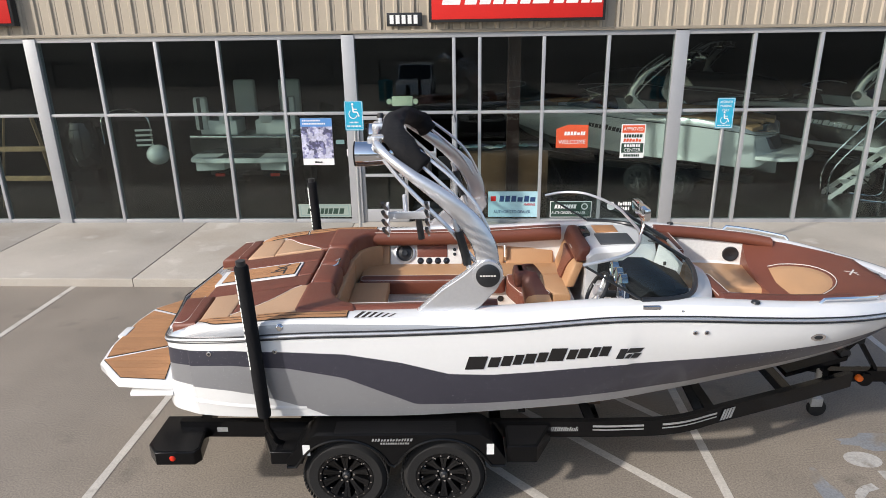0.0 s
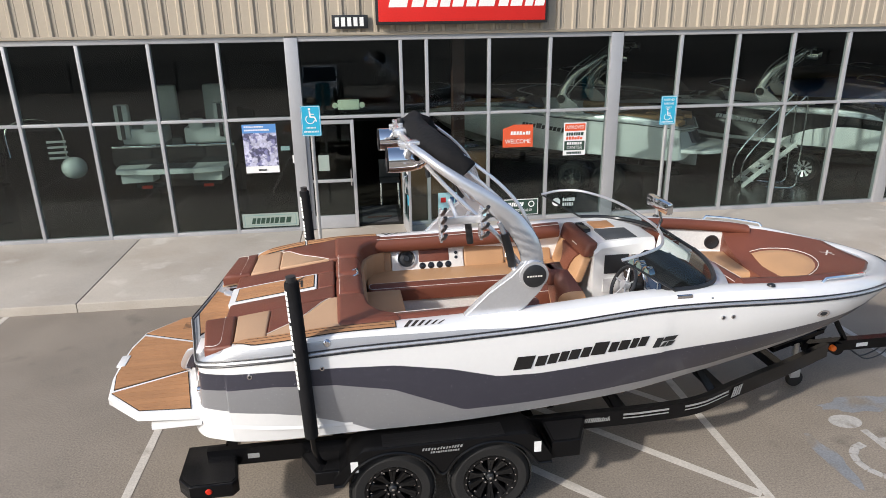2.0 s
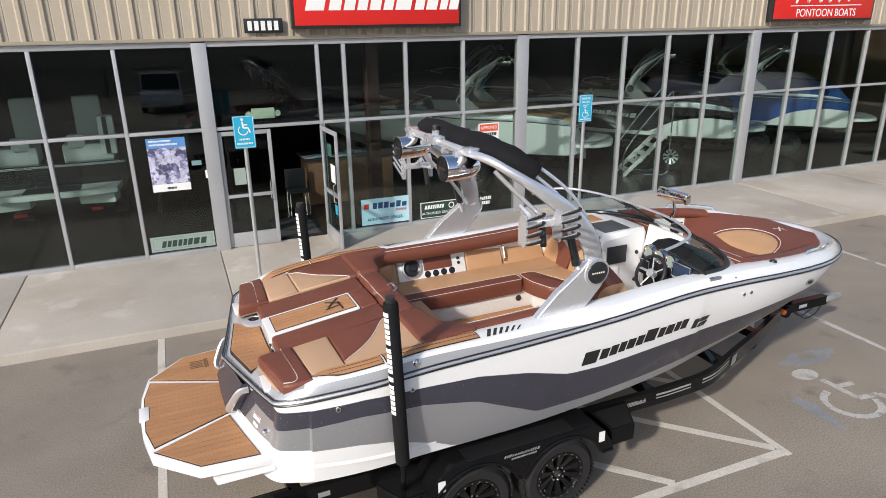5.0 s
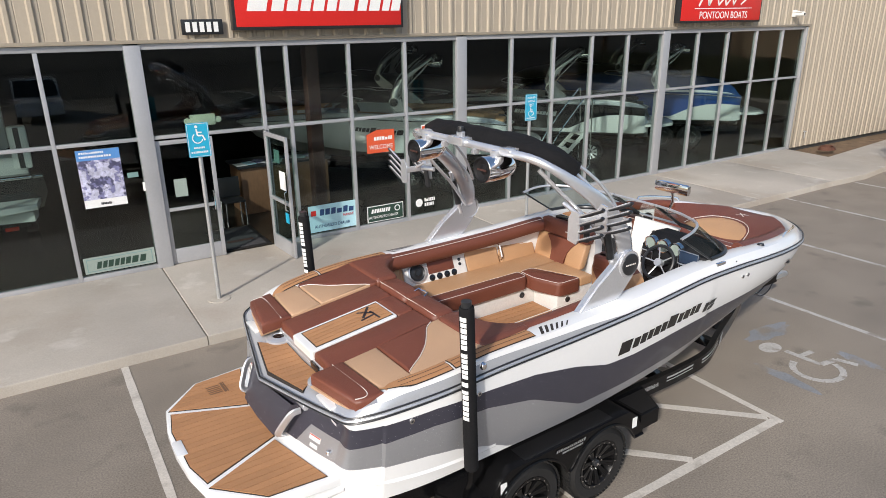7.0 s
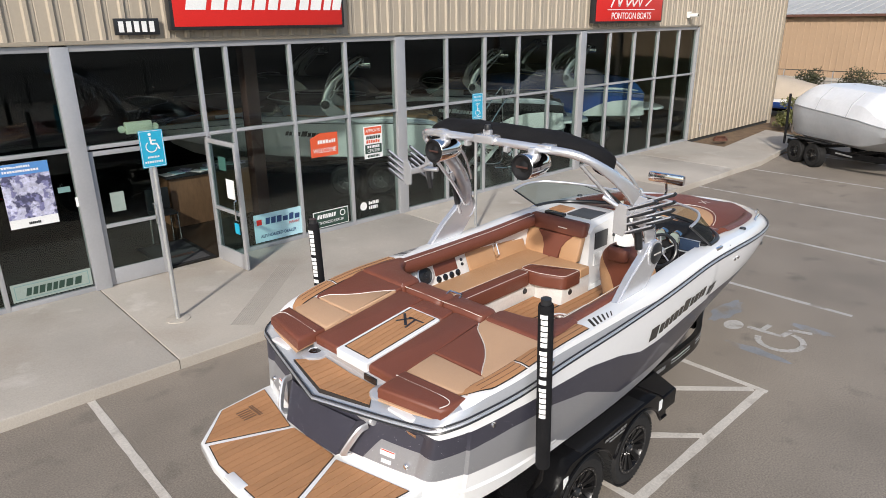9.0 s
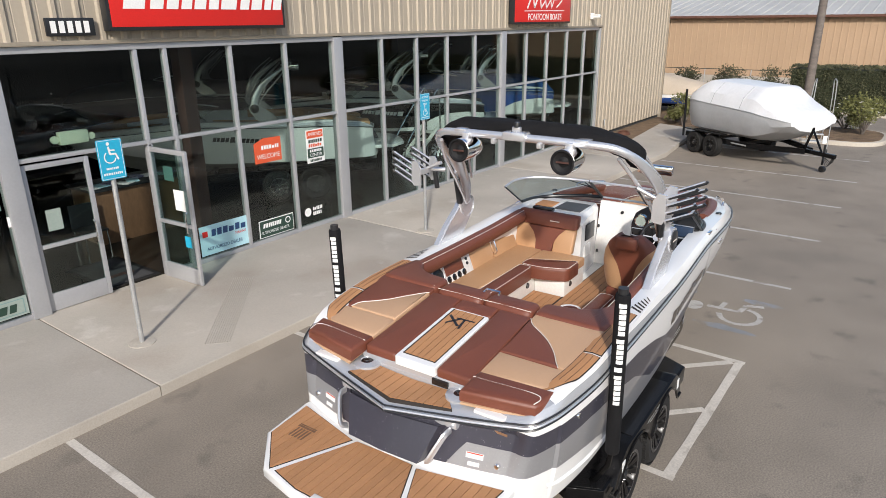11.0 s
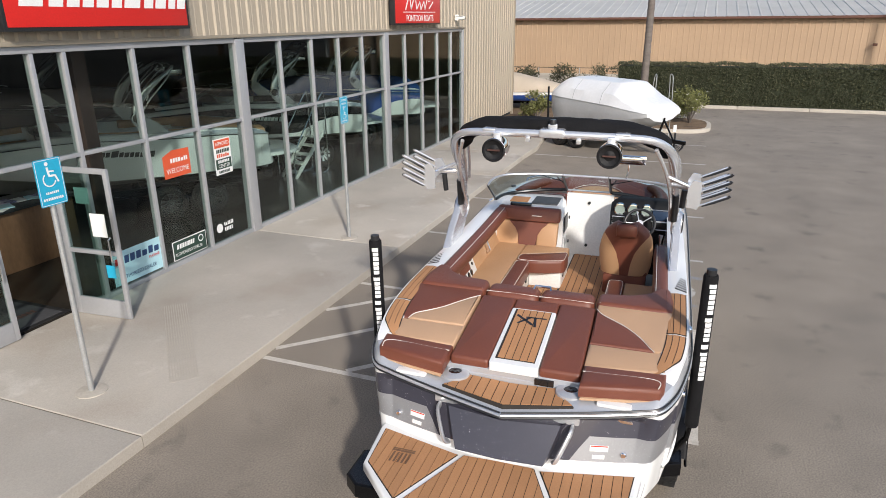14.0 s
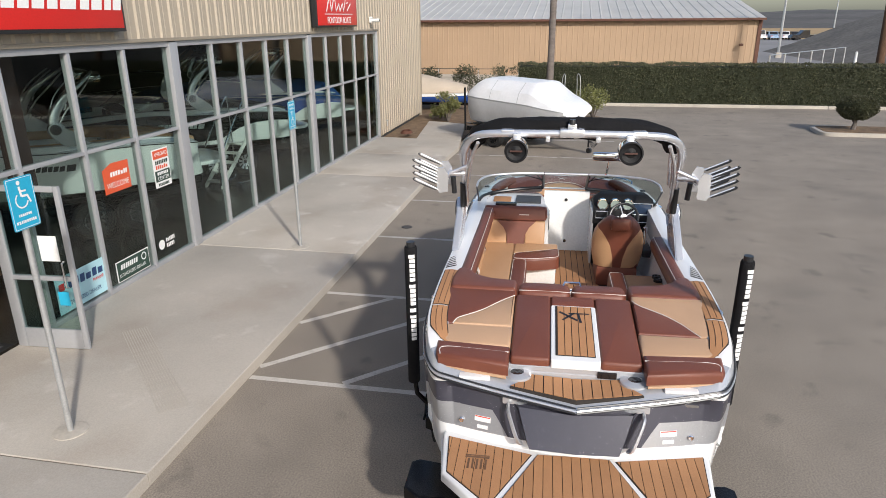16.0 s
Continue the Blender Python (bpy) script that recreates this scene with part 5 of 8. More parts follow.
# ---- windshield ----
WS_TOP = cr([(.79, 1.065, 2.165), (.98, 1.05, 2.20), (1.17, .95, 2.215), (1.30, .73, 2.215), (1.385, .48, 2.21), (1.42, .28, 2.205)], 6)
WS_BASE = cr([(1.26, 1.080, 1.875), (1.50, 1.05, 1.868), (1.68, .955, 1.866), (1.79, .76, 1.88), (1.86, .50, 1.90), (1.88, .28, 1.91)], 6)
for s in (-1, 1):
    sg = lambda p: Vector((p.x, s * p.y, p.z))
    bm = bmesh.new()
    loft(bm, [[sg(p) for p in WS_TOP], [sg(p.lerp(q, .5)) for p, q in zip(WS_TOP, WS_BASE)], [sg(p) for p in WS_BASE]])
    gl = part("windshield_pane", bm, M_WSDARK, boat, "curved tinted windshield glass", 60)
    gl.visible_shadow = False
    bm = bmesh.new()
    tube(bm, [sg(p) for p in WS_TOP], .0135, 8)
    part("windshield_frame", bm, M_BRUSHED, boat, "bright windshield top frame")
    bm = bmesh.new()
    tube(bm, [sg(p) for p in WS_BASE], .022, 8)
    tube(bm, [sg(WS_TOP[-1]), sg(WS_BASE[-1])], .017, 8)
    tube(bm, [sg(p) for p in (WS_BASE[0], WS_TOP[0].lerp(WS_BASE[0], .5), WS_TOP[0])], .010, 8)
    part("windshield_seal", bm, M_SATIN, boat, "black windshield base seal and post")
    bm = bmesh.new()
    rows = [[sg(Vector((p.x - .05, p.y - .0, p.z + .0))) for p in WS_BASE], [sg(Vector((p.x + .0, p.y + .05, p.z - .03))) for p in WS_BASE]]
    part("wiper", (lambda b: (tube(b, [(1.66, s * .30, 2.05), (1.50, s * .36, 2.16)], .007, 6), tube(b, [(1.60, s * .29, 2.08), (1.42, s * .60, 2.20)], .006, 6), b)[-1])(bmesh.new()), M_SATIN, boat)
    bm.free()
    # fairing from the gunwale up to the windshield base
    bm = bmesh.new()
    out = [Vector((p.x + .04 + .10 * (p.x > 1.6), p.y + .02, p.z - .09)) for p in WS_BASE]
    loft(bm, [[sg(p) for p in WS_BASE], [sg(p) for p in out]])
    part("windshield_fairing", bm, M_WHITE, boat)
bm = bmesh.new()
loft(bm, [[(1.42, -.27, 2.205), (1.42, .27, 2.205)], [(1.88, -.27, 1.91), (1.88, .27, 1.91)]])
gl = part("windshield_pane", bm, M_WSGLASS, boat, "clear centre windshield pane, closed")
gl.visible_shadow = False
for x, z in ((1.42, 2.205), (1.88, 1.91)):
    bm = bmesh.new()
    tube(bm, [(x, -.27, z), (x, .27, z)], .013, 8)
    part("windshield_frame", bm, M_BRUSHED, boat)
bm = bmesh.new()   # mirror
tube(bm, [(1.385, -.48, 2.21), (1.40, -.50, 2.30), (1.37, -.50, 2.41)], .014, 8)
mir = part("mirror", bm, M_CHROME, boat, "wide chrome rear-view mirror on the windshield")
bm = bmesh.new()
box(bm, 1.335, 1.40, -.70, -.30, 2.39, 2.50, .032)
part("mirror_housing", bm, M_CHROME, mir)

# ---- bow ----
# the bow filler rises forward like a backrest, with a crowned middle
rows = []
for k in range(13):
    x = 2.88 + .86 * k / 12
    hw = float(np.interp(x, [2.86, 3.0, 3.3, 3.55, 3.74], [.90, .86, .70, .51, .31]))
    zc = float(np.interp(x, [2.86, 3.0, 3.3, 3.55, 3.74], [1.47, 1.55, 1.63, 1.66, 1.665]))
    ze = float(np.interp(x, [2.86, 3.2, 3.74], [1.74, 1.715, 1.675]))
    row = []
    for a in range(13):
        u = a / 6 - 1
        row.append((x - .10 * (1 - u * u) * (k < 1), hw * u, zc + (ze - zc) * abs(u) ** 2.6))
    rows.append(row)
rows = [[(x, y, 1.36) for x, y, z in rows[0]]] + rows
bm = bmesh.new()
loft(bm, rows)
for e in (-1, 1):
    edge = [r[0 if e < 0 else -1] for r in rows[1:]]
    loft(bm, [edge, [(x, y + e * .03, z - .03) for x, y, z in edge], [(x, y + e * .03, z - .16) for x, y, z in edge]])
loft(bm, [rows[-1], [(x + .03, y, z - .03) for x, y, z in rows[-1]], [(x + .03, y, z - .15) for x, y, z in rows[-1]]])
bmesh.ops.remove_doubles(bm, verts=bm.verts, dist=.0005)
bmesh.ops.recalc_face_normals(bm, faces=bm.faces)
part("bow_cushion", bm, M_BROWN, boat, "brown vinyl bow filler cushion", 60)


def bow_z(x, y):
    hw = float(np.interp(x, [2.86, 3.0, 3.3, 3.55, 3.74], [.90, .86, .70, .51, .31]))
    zc = float(np.interp(x, [2.86, 3.0, 3.3, 3.55, 3.74], [1.47, 1.55, 1.63, 1.66, 1.665]))
    ze = float(np.interp(x, [2.86, 3.2, 3.74], [1.74, 1.715, 1.675]))
    return zc + (ze - zc) * min(1, abs(y) / hw) ** 2.6


bm = bmesh.new()
rows = []
for k in range(9):
    rr = max(.001, k / 8)
    rows.append([(2.90 + .46 * rr * math.cos(a), .42 * rr * math.sin(a), bow_z(2.90 + .46 * rr * math.cos(a), .42 * rr * math.sin(a)) + (.012 if k < 8 else -.01)) for a in (math.radians(d) for d in range(-86, 87, 12))])
loft(bm, rows)
bmesh.ops.recalc_face_normals(bm, faces=bm.faces)
part("bow_cushion", bm, M_TAN, boat, "tan half-round bow cushion inlay", 60)
bm = bmesh.new()
tube(bm, [(x, y, z + .020) for x, y, z in rows[-1]], .004, 5)
part("piping", bm, M_PIPING, boat, "pale contrast piping", 60)
bm = bmesh.new()
for a, b, w in (((3.60, .05), (3.50, -.06), .016), ((3.50, .04), (3.59, -.03), .016), ((3.56, .0), (3.57, -.09), .014)):
    strip(bm, a, b, w, 0)
for v in bm.verts:
    v.co.z = bow_z(v.co.x, v.co.y) + .004
part("emblem", bm, M_PIPING, boat, "pale stitched emblem on the bow cushion", 0)
for s in (-1, 1):
    cushion("bow_seat", [(2.05, s * .30), (2.93, s * .05), (2.93, s * .74), (2.6, s * .82), (2.05, s * .88)], 1.30, 1.47, M_TAN, .04, label="tan vinyl bow seat cushion")
    block("bow_seat", [(1.96, s * .31), (2.08, s * .31), (2.10, s * .90), (1.96, s * .92)], 1.60, 1.80, M_BROWN, .04, "brown vinyl bow backrest", piping=True)
    block("bow_seat", [(1.99, s * .31), (2.12, s * .31), (2.14, s * .88), (1.99, s * .90)], 1.40, 1.63, M_TAN, .03, "tan vinyl bow backrest")
    k0 = [i for i in range(0, NU) if 1.95 < RAIL[i].x < 3.2]
    bm = bmesh.new()
    rows = []
    for i in k0[::2] + [k0[-1]]:
        p = cap_pt(i, 1.0)
        ring = [(.02, -.02), (.02, .02), (-.03, .04), (-.08, .03), (-.10, -.02), (-.085, -.07), (-.03, -.085)]
        rows.append([Vector((p.x, s * (p.y + a), p.z + b - 0.01)) for a, b in ring])
    loft(bm, rows, True, cap0=True, cap1=True)
    bmesh.ops.recalc_face_normals(bm, faces=bm.faces)
    part("coaming_bolster", bm, M_BROWN, boat, "brown vinyl bow coaming bolster", 60)
    bm = bmesh.new()
    loft(bm, [[(2.2, s * .905, z), (2.6, s * .865, z), (3.05, s * .76, z)] for z in (1.44, 1.74)])
    part("side_panel", bm, M_LINER, boat, "white bow side panel")
    bm = bmesh.new()
    o = -1 if s > 0 else 1
    lathe(bm, [(.001, o * .012), (.05, o * .013), (.062, o * .02), (.078, o * .02), (.085, o * .005), (.085, -o * .02)], 24, "y")
    bmesh.ops.transform(bm, matrix=pose(2.76, s * .835, 1.555, 0, 0, -s * 13), verts=bm.verts)
    part("speaker", bm, M_SATIN, boat, "round black bow speaker")
    bm = bmesh.new()
    i0 = [i for i in range(NU) if 2.75 < RAIL[i].x < 3.35]
    pts = [cap_pt(i, .35) for i in i0]
    pts = [Vector((p.x, s * p.y, p.z + .035)) for p in pts]
    tube(bm, [pts[0] - Vector((.03, 0, .035))] + pts + [pts[-1] + Vector((.03, -s * .02, -.035))], .013, 8)
    part("bow_handrail", bm, M_CHROME, boat, "low chrome handrail on the bow deck")
bm = bmesh.new()
slab(bm, [(1.85, -.86), (2.8, -.72), (3.3, -.54), (3.7, -.22), (3.7, .22), (3.3, .54), (2.8, .72), (1.85, .86)], 1.22, 1.40)
part("bow_liner", bm, M_LINER, boat)
bm = bmesh.new()
k0 = [i for i in range(NU) if RAIL[i].x > 3.85]
for s in (-1, 1):
    rows = [[Vector((p.x, s * p.y, p.z - .002)) for p in (cap_pt(i, .9) for i in k0)], [Vector((p.x - .0, s * max(0, p.y - .22), p.z + .012)) for p in (cap_pt(i, 1.0) for i in k0)]]
    loft(bm, rows)
part("bow_deck", bm, M_WHITE, boat)

# ---- deck fittings ----
def cap_at(x, k):
    """On the gunwale cap at the rail's x."""
    i = max(j for j in range(20, NU) if RAIL[j].x <= x)
    t = (x - RAIL[i].x) / (RAIL[i + 1].x - RAIL[i].x)
    return cap_pt(i, k).lerp(cap_pt(i + 1, k), t)


for s in (-1, 1):
    for x0, x1 in ((-2.37, -1.80), (-1.788, -1.04)):
        for g, dz, mm, nm in ((0.0, .004, M_GROOVE, "deck_pad_border"), (.008, .007, M_TEAK, "deck_pad")):
            bm = bmesh.new()
            xs = np.linspace(x0 + g, x1 - g, 16)
            rows = []
            for u in (0, .5, 1):
                row = []
                for x in xs:
                    o, n = .10 + g * 6, .97 - g * 6
                    if x0 < -2:      # the aft end runs out to a point at the inner edge
                        o = n - .02 - (n - .02 - o) * min(1, max(0, x - x0 - g) / .24) ** .7
                    p = cap_at(float(x), o + (n - o) * u)
                    row.append(Vector((p.x, s * p.y, p.z + dz)))
                rows.append(row)
            loft(bm, rows)
            bmesh.ops.recalc_face_normals(bm, faces=bm.faces)
            part(nm, bm, mm, boat, "teak-look foam strip on the gunwale" if mm is M_TEAK else "", 60)
        for k in (.39, .68):
            bm = bmesh.new()
            tube(bm, [Vector((p.x, s * p.y, p.z + .0075)) for p in (cap_at(float(x), k) for x in np.linspace(x0 + (.17 if x0 < -2 else .02), x1 - .02, 10))], .0018, 4)
            part("pad_groove", bm, M_GROOVE, boat)
    for j in range(6):
        bm = bmesh.new()
        x = -.99 + .052 * j
        i = min(range(NU), key=lambda i: abs(RAIL[i].x - x) + (9 if RAIL[i].x < -2.3 else 0))
        a, b = cap_pt(i, .08), cap_pt(i, .66 - .06 * j)
        a.x, b.x = x, x + .055
        d = Vector((.032 - .003 * j, 0, 0))
        h = .004
        face(bm, [Vector((p.x, s * p.y, p.z + h)) for p in (a, a + d, b + d, b)])
        part("vent_slot", bm, M_GROOVE, boat, "dark slanted vent slot", 0)
    # spray step along the lower hull
    bm = bmesh.new()
    xs = np.linspace(-2.40, -1.42, 12)
    rows = []
    for dz, off in ((.022, .0), (.004, .016), (-.006, .016), (-.012, .001)):
        rows.append([hull_at(float(x), float(np.interp(x, [-2.4, -1.6, .4], [1.02, .985, .945])) + dz, s, off * min(1, (-1.42 - float(x)) / .35) + .001) for x in xs])
    loft(bm, rows)
    bmesh.ops.recalc_face_normals(bm, faces=bm.faces)
    part("spray_step", bm, M_WHITE, boat, "moulded step along the lower hull")

    def fit_disc(name, x, z, r, material, label="", depth=.012, sx=1.0):
        p = hull_at(x, z, s, 0)
        bm = bmesh.new()
        lathe(bm, [(.001, s * depth), (r * .6, s * depth), (r * .9, s * depth * .8), (r, 0), (r, -s * .01)], 18, "y")
        for v in bm.verts:
            v.co.x *= sx
            v.co += p
        return part(name, bm, material, boat, label)

    for x, z, r in ((-2.16, 1.49, .022), (-1.62, 1.53, .02)):
        o = fit_disc("drain_outlet", x, z, r, M_CHROME, "round chrome through-hull fitting")
        fit_disc("outlet_hole", x, z, r * .55, M_SATIN, "", .015)
    for x in (1.66, 1.75):
        fit_disc("drain_outlet", x, 1.645, .02, M_CHROME, "round chrome through-hull fitting")
        fit_disc("outlet_hole", x, 1.645, .011, M_SATIN, "", .015)
    fit_disc("docking_light", 2.68, 1.545, .035, M_CHROME, "oval chrome docking light", .012, 1.9)
    fit_disc("light_lens", 2.68, 1.545, .02, M_SATIN, "", .016, 1.9)
    # tow eye on the silver band and pop-up cleat
    i = min(range(NU), key=lambda i: abs(RAIL[i].x + 1.55))
    p = inward(i, .03, rise(-1.55) * .62)
    bm = bmesh.new()
    lathe(bm, [(.001, s * .03), (.02, s * .028), (.032, s * .016), (.036, 0), (.036, -s * .02)], 18, "y", (p.x, s * p.y, p.z))
    part("tow_eye", bm, M_CHROME, boat, "round chrome tow eye on the gunwale")
    i = min(range(NU), key=lambda i: abs(RAIL[i].x - 1.33))
    p = inward(i, .05, rise(1.33) * .8)
    part("cleat", cube(p.x - .07, p.x + .07, s * p.y - .014, s * p.y + .014, p.z - .01, p.z + .024, .01), M_CHROME, boat, "chrome pop-up cleat")
    i = min(range(NU), key=lambda i: abs(RAIL[i].x - 1.56))
    p = inward(i, .04, rise(1.56) * .6)
    bm = bmesh.new()
    lathe(bm, [(.001, s * .014), (.014, s * .01), (.016, -s * .01)], 12, "y", (p.x, s * p.y, p.z))
    part("fuel_cap", bm, M_CHROME, boat)
    i = min(range(NU), key=lambda i: abs(RAIL[i].x - 2.16))
    p = cap_pt(i, .35)
    bm = bmesh.new()
    lathe(bm, [(.001, .02), (.03, .016), (.036, 0)], 16, "z", (p.x, s * p.y, p.z))
    part("deck_plate", bm, M_SATIN, boat, "round dark deck plate")

    # wordmark and emblem on the hull, as plain slanted bars
    flip = s > 0
    mark = new("wordmark")
    mark.parent = boat
    big = [1.5, .85, .8, .7, .85, .75, 1.25, .7, .85, .6, .7]
    k = 1.14 / sum(big)
    x = -.13
    for j, w in enumerate(big):
        d = w * k
        h = .118 if j in (0, 6) else .092
        z0 = 1.350 + .105 * (x + .115) / 1.15
        bm = bmesh.new()
        loft(bm, [[hull_at(x + u * .84 * d + .30 * h * v * (-1 if flip else 1), z0 + h * v, s, .004) for u in (0, 1)] for v in (0, 1)])
        bmesh.ops.recalc_face_normals(bm, faces=bm.faces)
        part("letter_bar", bm, M_GLOSSBLACK, mark, "", 0)
        x += d
    bm = bmesh.new()
    for x0, x1, z0, z1 in ((1.065, 1.125, 1.415, 1.51), (1.133, 1.17, 1.418, 1.46), (1.14, 1.255, 1.47, 1.515), (1.18, 1.24, 1.416, 1.462)):
        loft(bm, [[hull_at(xx + (.03 if not flip else -.03) * t, z0 + (z1 - z0) * t, s, .004) for xx in (x0, x1)] for t in (0, 1)])
    part("emblem", bm, M_SATIN, boat, "dark grey slanted emblem on the hull", 0)

# ---- tower ----
tower = part("tower", bmesh.new(), M_POLISHED, boat, "polished aluminium wakeboard tower with speakers and racks")
bm = bmesh.new()
half = [(.06, 1.10, 2.12), (.03, 1.095, 2.32), (-.08, 1.08, 2.50), (-.26, 1.055, 2.68), (-.48, 1.015, 2.84), (-.66, .95, 2.965), (-.76, .84, 3.035), (-.815, .66, 3.06), (-.845, .3, 3.07), (-.85, 0, 3.072)]
arch = cr([(x, -y, z) for x, y, z in half] + [(x, y, z) for x, y, z in half[-2::-1]], 5)
n = len(arch)
rad = [float(np.interp(min(i, n - 1 - i), [0, 5, 10, 15, 20, 26], [.092, .092, .086, .068, .047, .035])) for i in range(n)]
tube(bm, arch, rad, 12, flat=1.0)
for v in bm.verts:      # the legs are flat blades
    k = min(1, max(0, (v.co.z - 2.1) / .75))
    if v.co.z < 2.85:
        sgn = 1 if v.co.y > 0 else -1
        yc = 1.10 - .085 * k
        v.co.y = sgn * (yc + (abs(v.co.y) - yc) * (.34 + .66 * max(0, k - .6) / .4))
bm.to_mesh(tower.data)
bm.free()
tower.data.shade_smooth()
tower.location.y = 0.045
for s in (-1, 1):
    bm = bmesh.new()
    prof = [(-.53, 1.772), (-.08, 1.772), (.0, 1.84), (.12, 1.97), (.17, 2.07), (.14, 2.18), (-.02, 2.22), (-.12, 2.12), (-.31, 1.985), (-.40, 1.90)]
    rows = [[(x, s * (1.115 + o), z) for x, z in prof] for o in (-.045, .028)]
    loft(bm, rows, True, cap0=True, cap1=True)
    bmesh.ops.recalc_face_normals(bm, faces=bm.faces)
    bmesh.ops.bevel(bm, geom=list(bm.edges), offset=.012, segments=2, affect="EDGES")
    part("tower_foot", bm, M_POLISHED, tower, "polished foot plate on the gunwale", 50)
    bm = bmesh.new()
    lathe(bm, [(.001, s * 1.168), (.088, s * 1.168), (.094, s * 1.164), (.094, s * 1.13)], 28, "y", (.055, 0, 2.105))
    part("hinge_disc", bm, M_SATIN, tower, "dark grey round hinge cover")
    bm = bmesh.new()
    lathe(bm, [(.092, s * 1.155), (.116, s * 1.152), (.12, s * 1.13), (.12, s * 1.06)], 28, "y", (.055, 0, 2.105))
    part("hinge_ring", bm, M_POLISHED, tower, "bright ring round the hinge")
    bm = bmesh.new()
    for j in range(6):
        box(bm, .055 - .062 + .021 * j, .055 - .062 + .021 * j + .015, s * 1.169 - .0008, s * 1.169 + .0008, 2.10, 2.113)
    part("disc_lettering", bm, M_PIPING, tower, "small pale bar lettering", 0)
    bm = bmesh.new()
    tube(bm, [(-.10, s * 1.07, 2.17), (-.12, s * 1.07, 2.26), (-.17, s * 1.065, 2.44)], .034, 12)
    part("gas_strut", bm, M_SATIN, tower, "black ribbed strut")
    bm = bmesh.new()
    tube(bm, [(-.06, s * 1.075, 2.06), (-.10, s * 1.07, 2.18)], .022, 10)
    tube(bm, [(-.165, s * 1.065, 2.42), (-.21, s * 1.06, 2.53)], .02, 10)
    tube(bm, cr([(-.02, s * 1.04, 2.15), (-.22, s * 1.02, 2.42), (-.42, s * .985, 2.62), (-.60, s * .93, 2.80), (-.74, s * .86, 2.96)], 4), .018, 8)
    part("rear_stay", bm, M_POLISHED, tower, "thin polished stay behind the leg")
    bm = bmesh.new()
    tube(bm, cr([(.02, s * 1.045, 2.40), (-.10, s * 1.02, 2.60), (-.26, s * .99, 2.76), (-.44, s * .94, 2.92), (-.56, s * .88, 3.02)], 4), .014, 8)
    tube(bm, cr([(.07, s * 1.03, 2.42), (-.04, s * 1.0, 2.64), (-.20, s * .965, 2.82), (-.40, s * .91, 2.98), (-.50, s * .85, 3.06)], 4), .014, 8)
    part("bimini_arm", bm, M_POLISHED, tower, "thin polished bimini arms")
    # speakers
    bm = bmesh.new()
    lathe(bm, [(.001, -.70), (.05, -.695), (.08, -.73), (.097, -.80), (.104, -.90), (.104, -1.0), (.098, -1.005)], 26, "x", (0, s * .495, 2.935))
    sp = part("tower_speaker", bm, M_CHROME, tower, "polished bullet tower speaker")
    bm = bmesh.new()
    lathe(bm, [(.100, -1.003), (.104, -1.012), (.091, -1.015), (.083, -1.0), (.045, -.985), (.001, -1.0)], 26, "x", (0, s * .495, 2.935))
    part("speaker_cone", bm, M_DASH, sp, "black speaker cone and ring")
    part("speaker_bar", cube(-1.012, -1.004, s * .495 - .055, s * .495 + .055, 2.928, 2.942), M_REDPIPE, sp, smooth=0)
    part("speaker_mount", cube(-.90, -.78, s * .495 - .035, s * .495 + .035, 3.03, 3.075, .01), M_POLISHED, sp)
    part("courtesy_lamp", cube(-.89, -.83, s * .22 - .02, s * .22 + .02, 3.0, 3.045, .008), M_POLISHED, tower)
    part("clamp", cube(-.86, -.72, s * .58 - .06, s * .58 + .06, 3.075, 3.10, .01), M_POLISHED, tower)
    # board racks
    bm = bmesh.new()
    tube(bm, [(-.44, s * 1.02, 2.60), (-.50, s * 1.16, 2.60)], .024, 10)
    tube(bm, [(-.58, s * .98, 2.70), (-.56, s * 1.16, 2.62)], .018, 10)
    box(bm, -.69, -.38, s * 1.165 - .016, s * 1.165 + .016, 2.57, 2.63, .008)
    rk = part("board_rack", bm, M_POLISHED, tower, "polished board rack with padded forks")
    for x in (-.688, -.388):
        bm = bmesh.new()
        loft(bm, [[(x - .008, s * y, z), (x + .008, s * y, z)] for y, z in ((1.15, 2.47), (1.235, 2.455), (1.26, 2.50), (1.255, 2.70), (1.19, 2.71), (1.15, 2.64))] + [[(x - .008, s * 1.15, 2.47), (x + .008, s * 1.15, 2.47)]])
        for xx in (x - .008, x + .008):
            face(bm, [(xx, s * y, z) for y, z in ((1.15, 2.47), (1.235, 2.455), (1.26, 2.50), (1.255, 2.70), (1.19, 2.71), (1.15, 2.64))])
        bmesh.ops.recalc_face_normals(bm, faces=bm.faces)
        part("rack_plate", bm, M_POLISHED, rk, "flat bright plate")
        for j in range(4):
            z0 = 2.485 + .062 * j
            bm = bmesh.new()
            tube(bm, [(x, s * 1.24, z0), (x - .004, s * 1.36, z0 + .055), (x - .008, s * 1.465, z0 + .105)], .009, 8)
            fk = part("rack_fork", bm, M_POLISHED, rk)
            bm = bmesh.new()
            tube(bm, [(x, s * 1.27, z0 + .004), (x - .004, s * 1.36, z0 + .042), (x - .008, s * 1.475, z0 + .096), (x - .008, s * 1.485, z0 + .112)], [.010, .013, .013, .015], 6)
            part("fork_pad", bm, M_SATIN, fk, "black rubber pad")
    bm = bmesh.new()
    tube(bm, [(-.47, s * 1.13, 2.57), (-.45, s * 1.12, 2.40)], .026, 10)
    part("rack_handle", bm, M_SATIN, rk, "black release grip under the rack")
bm = bmesh.new()
box(bm, -.91, -.76, -.10, .12, 3.045, 3.12, .02)
box(bm, -.86, -.82, -.03, .05, 3.12, 3.16, .01)
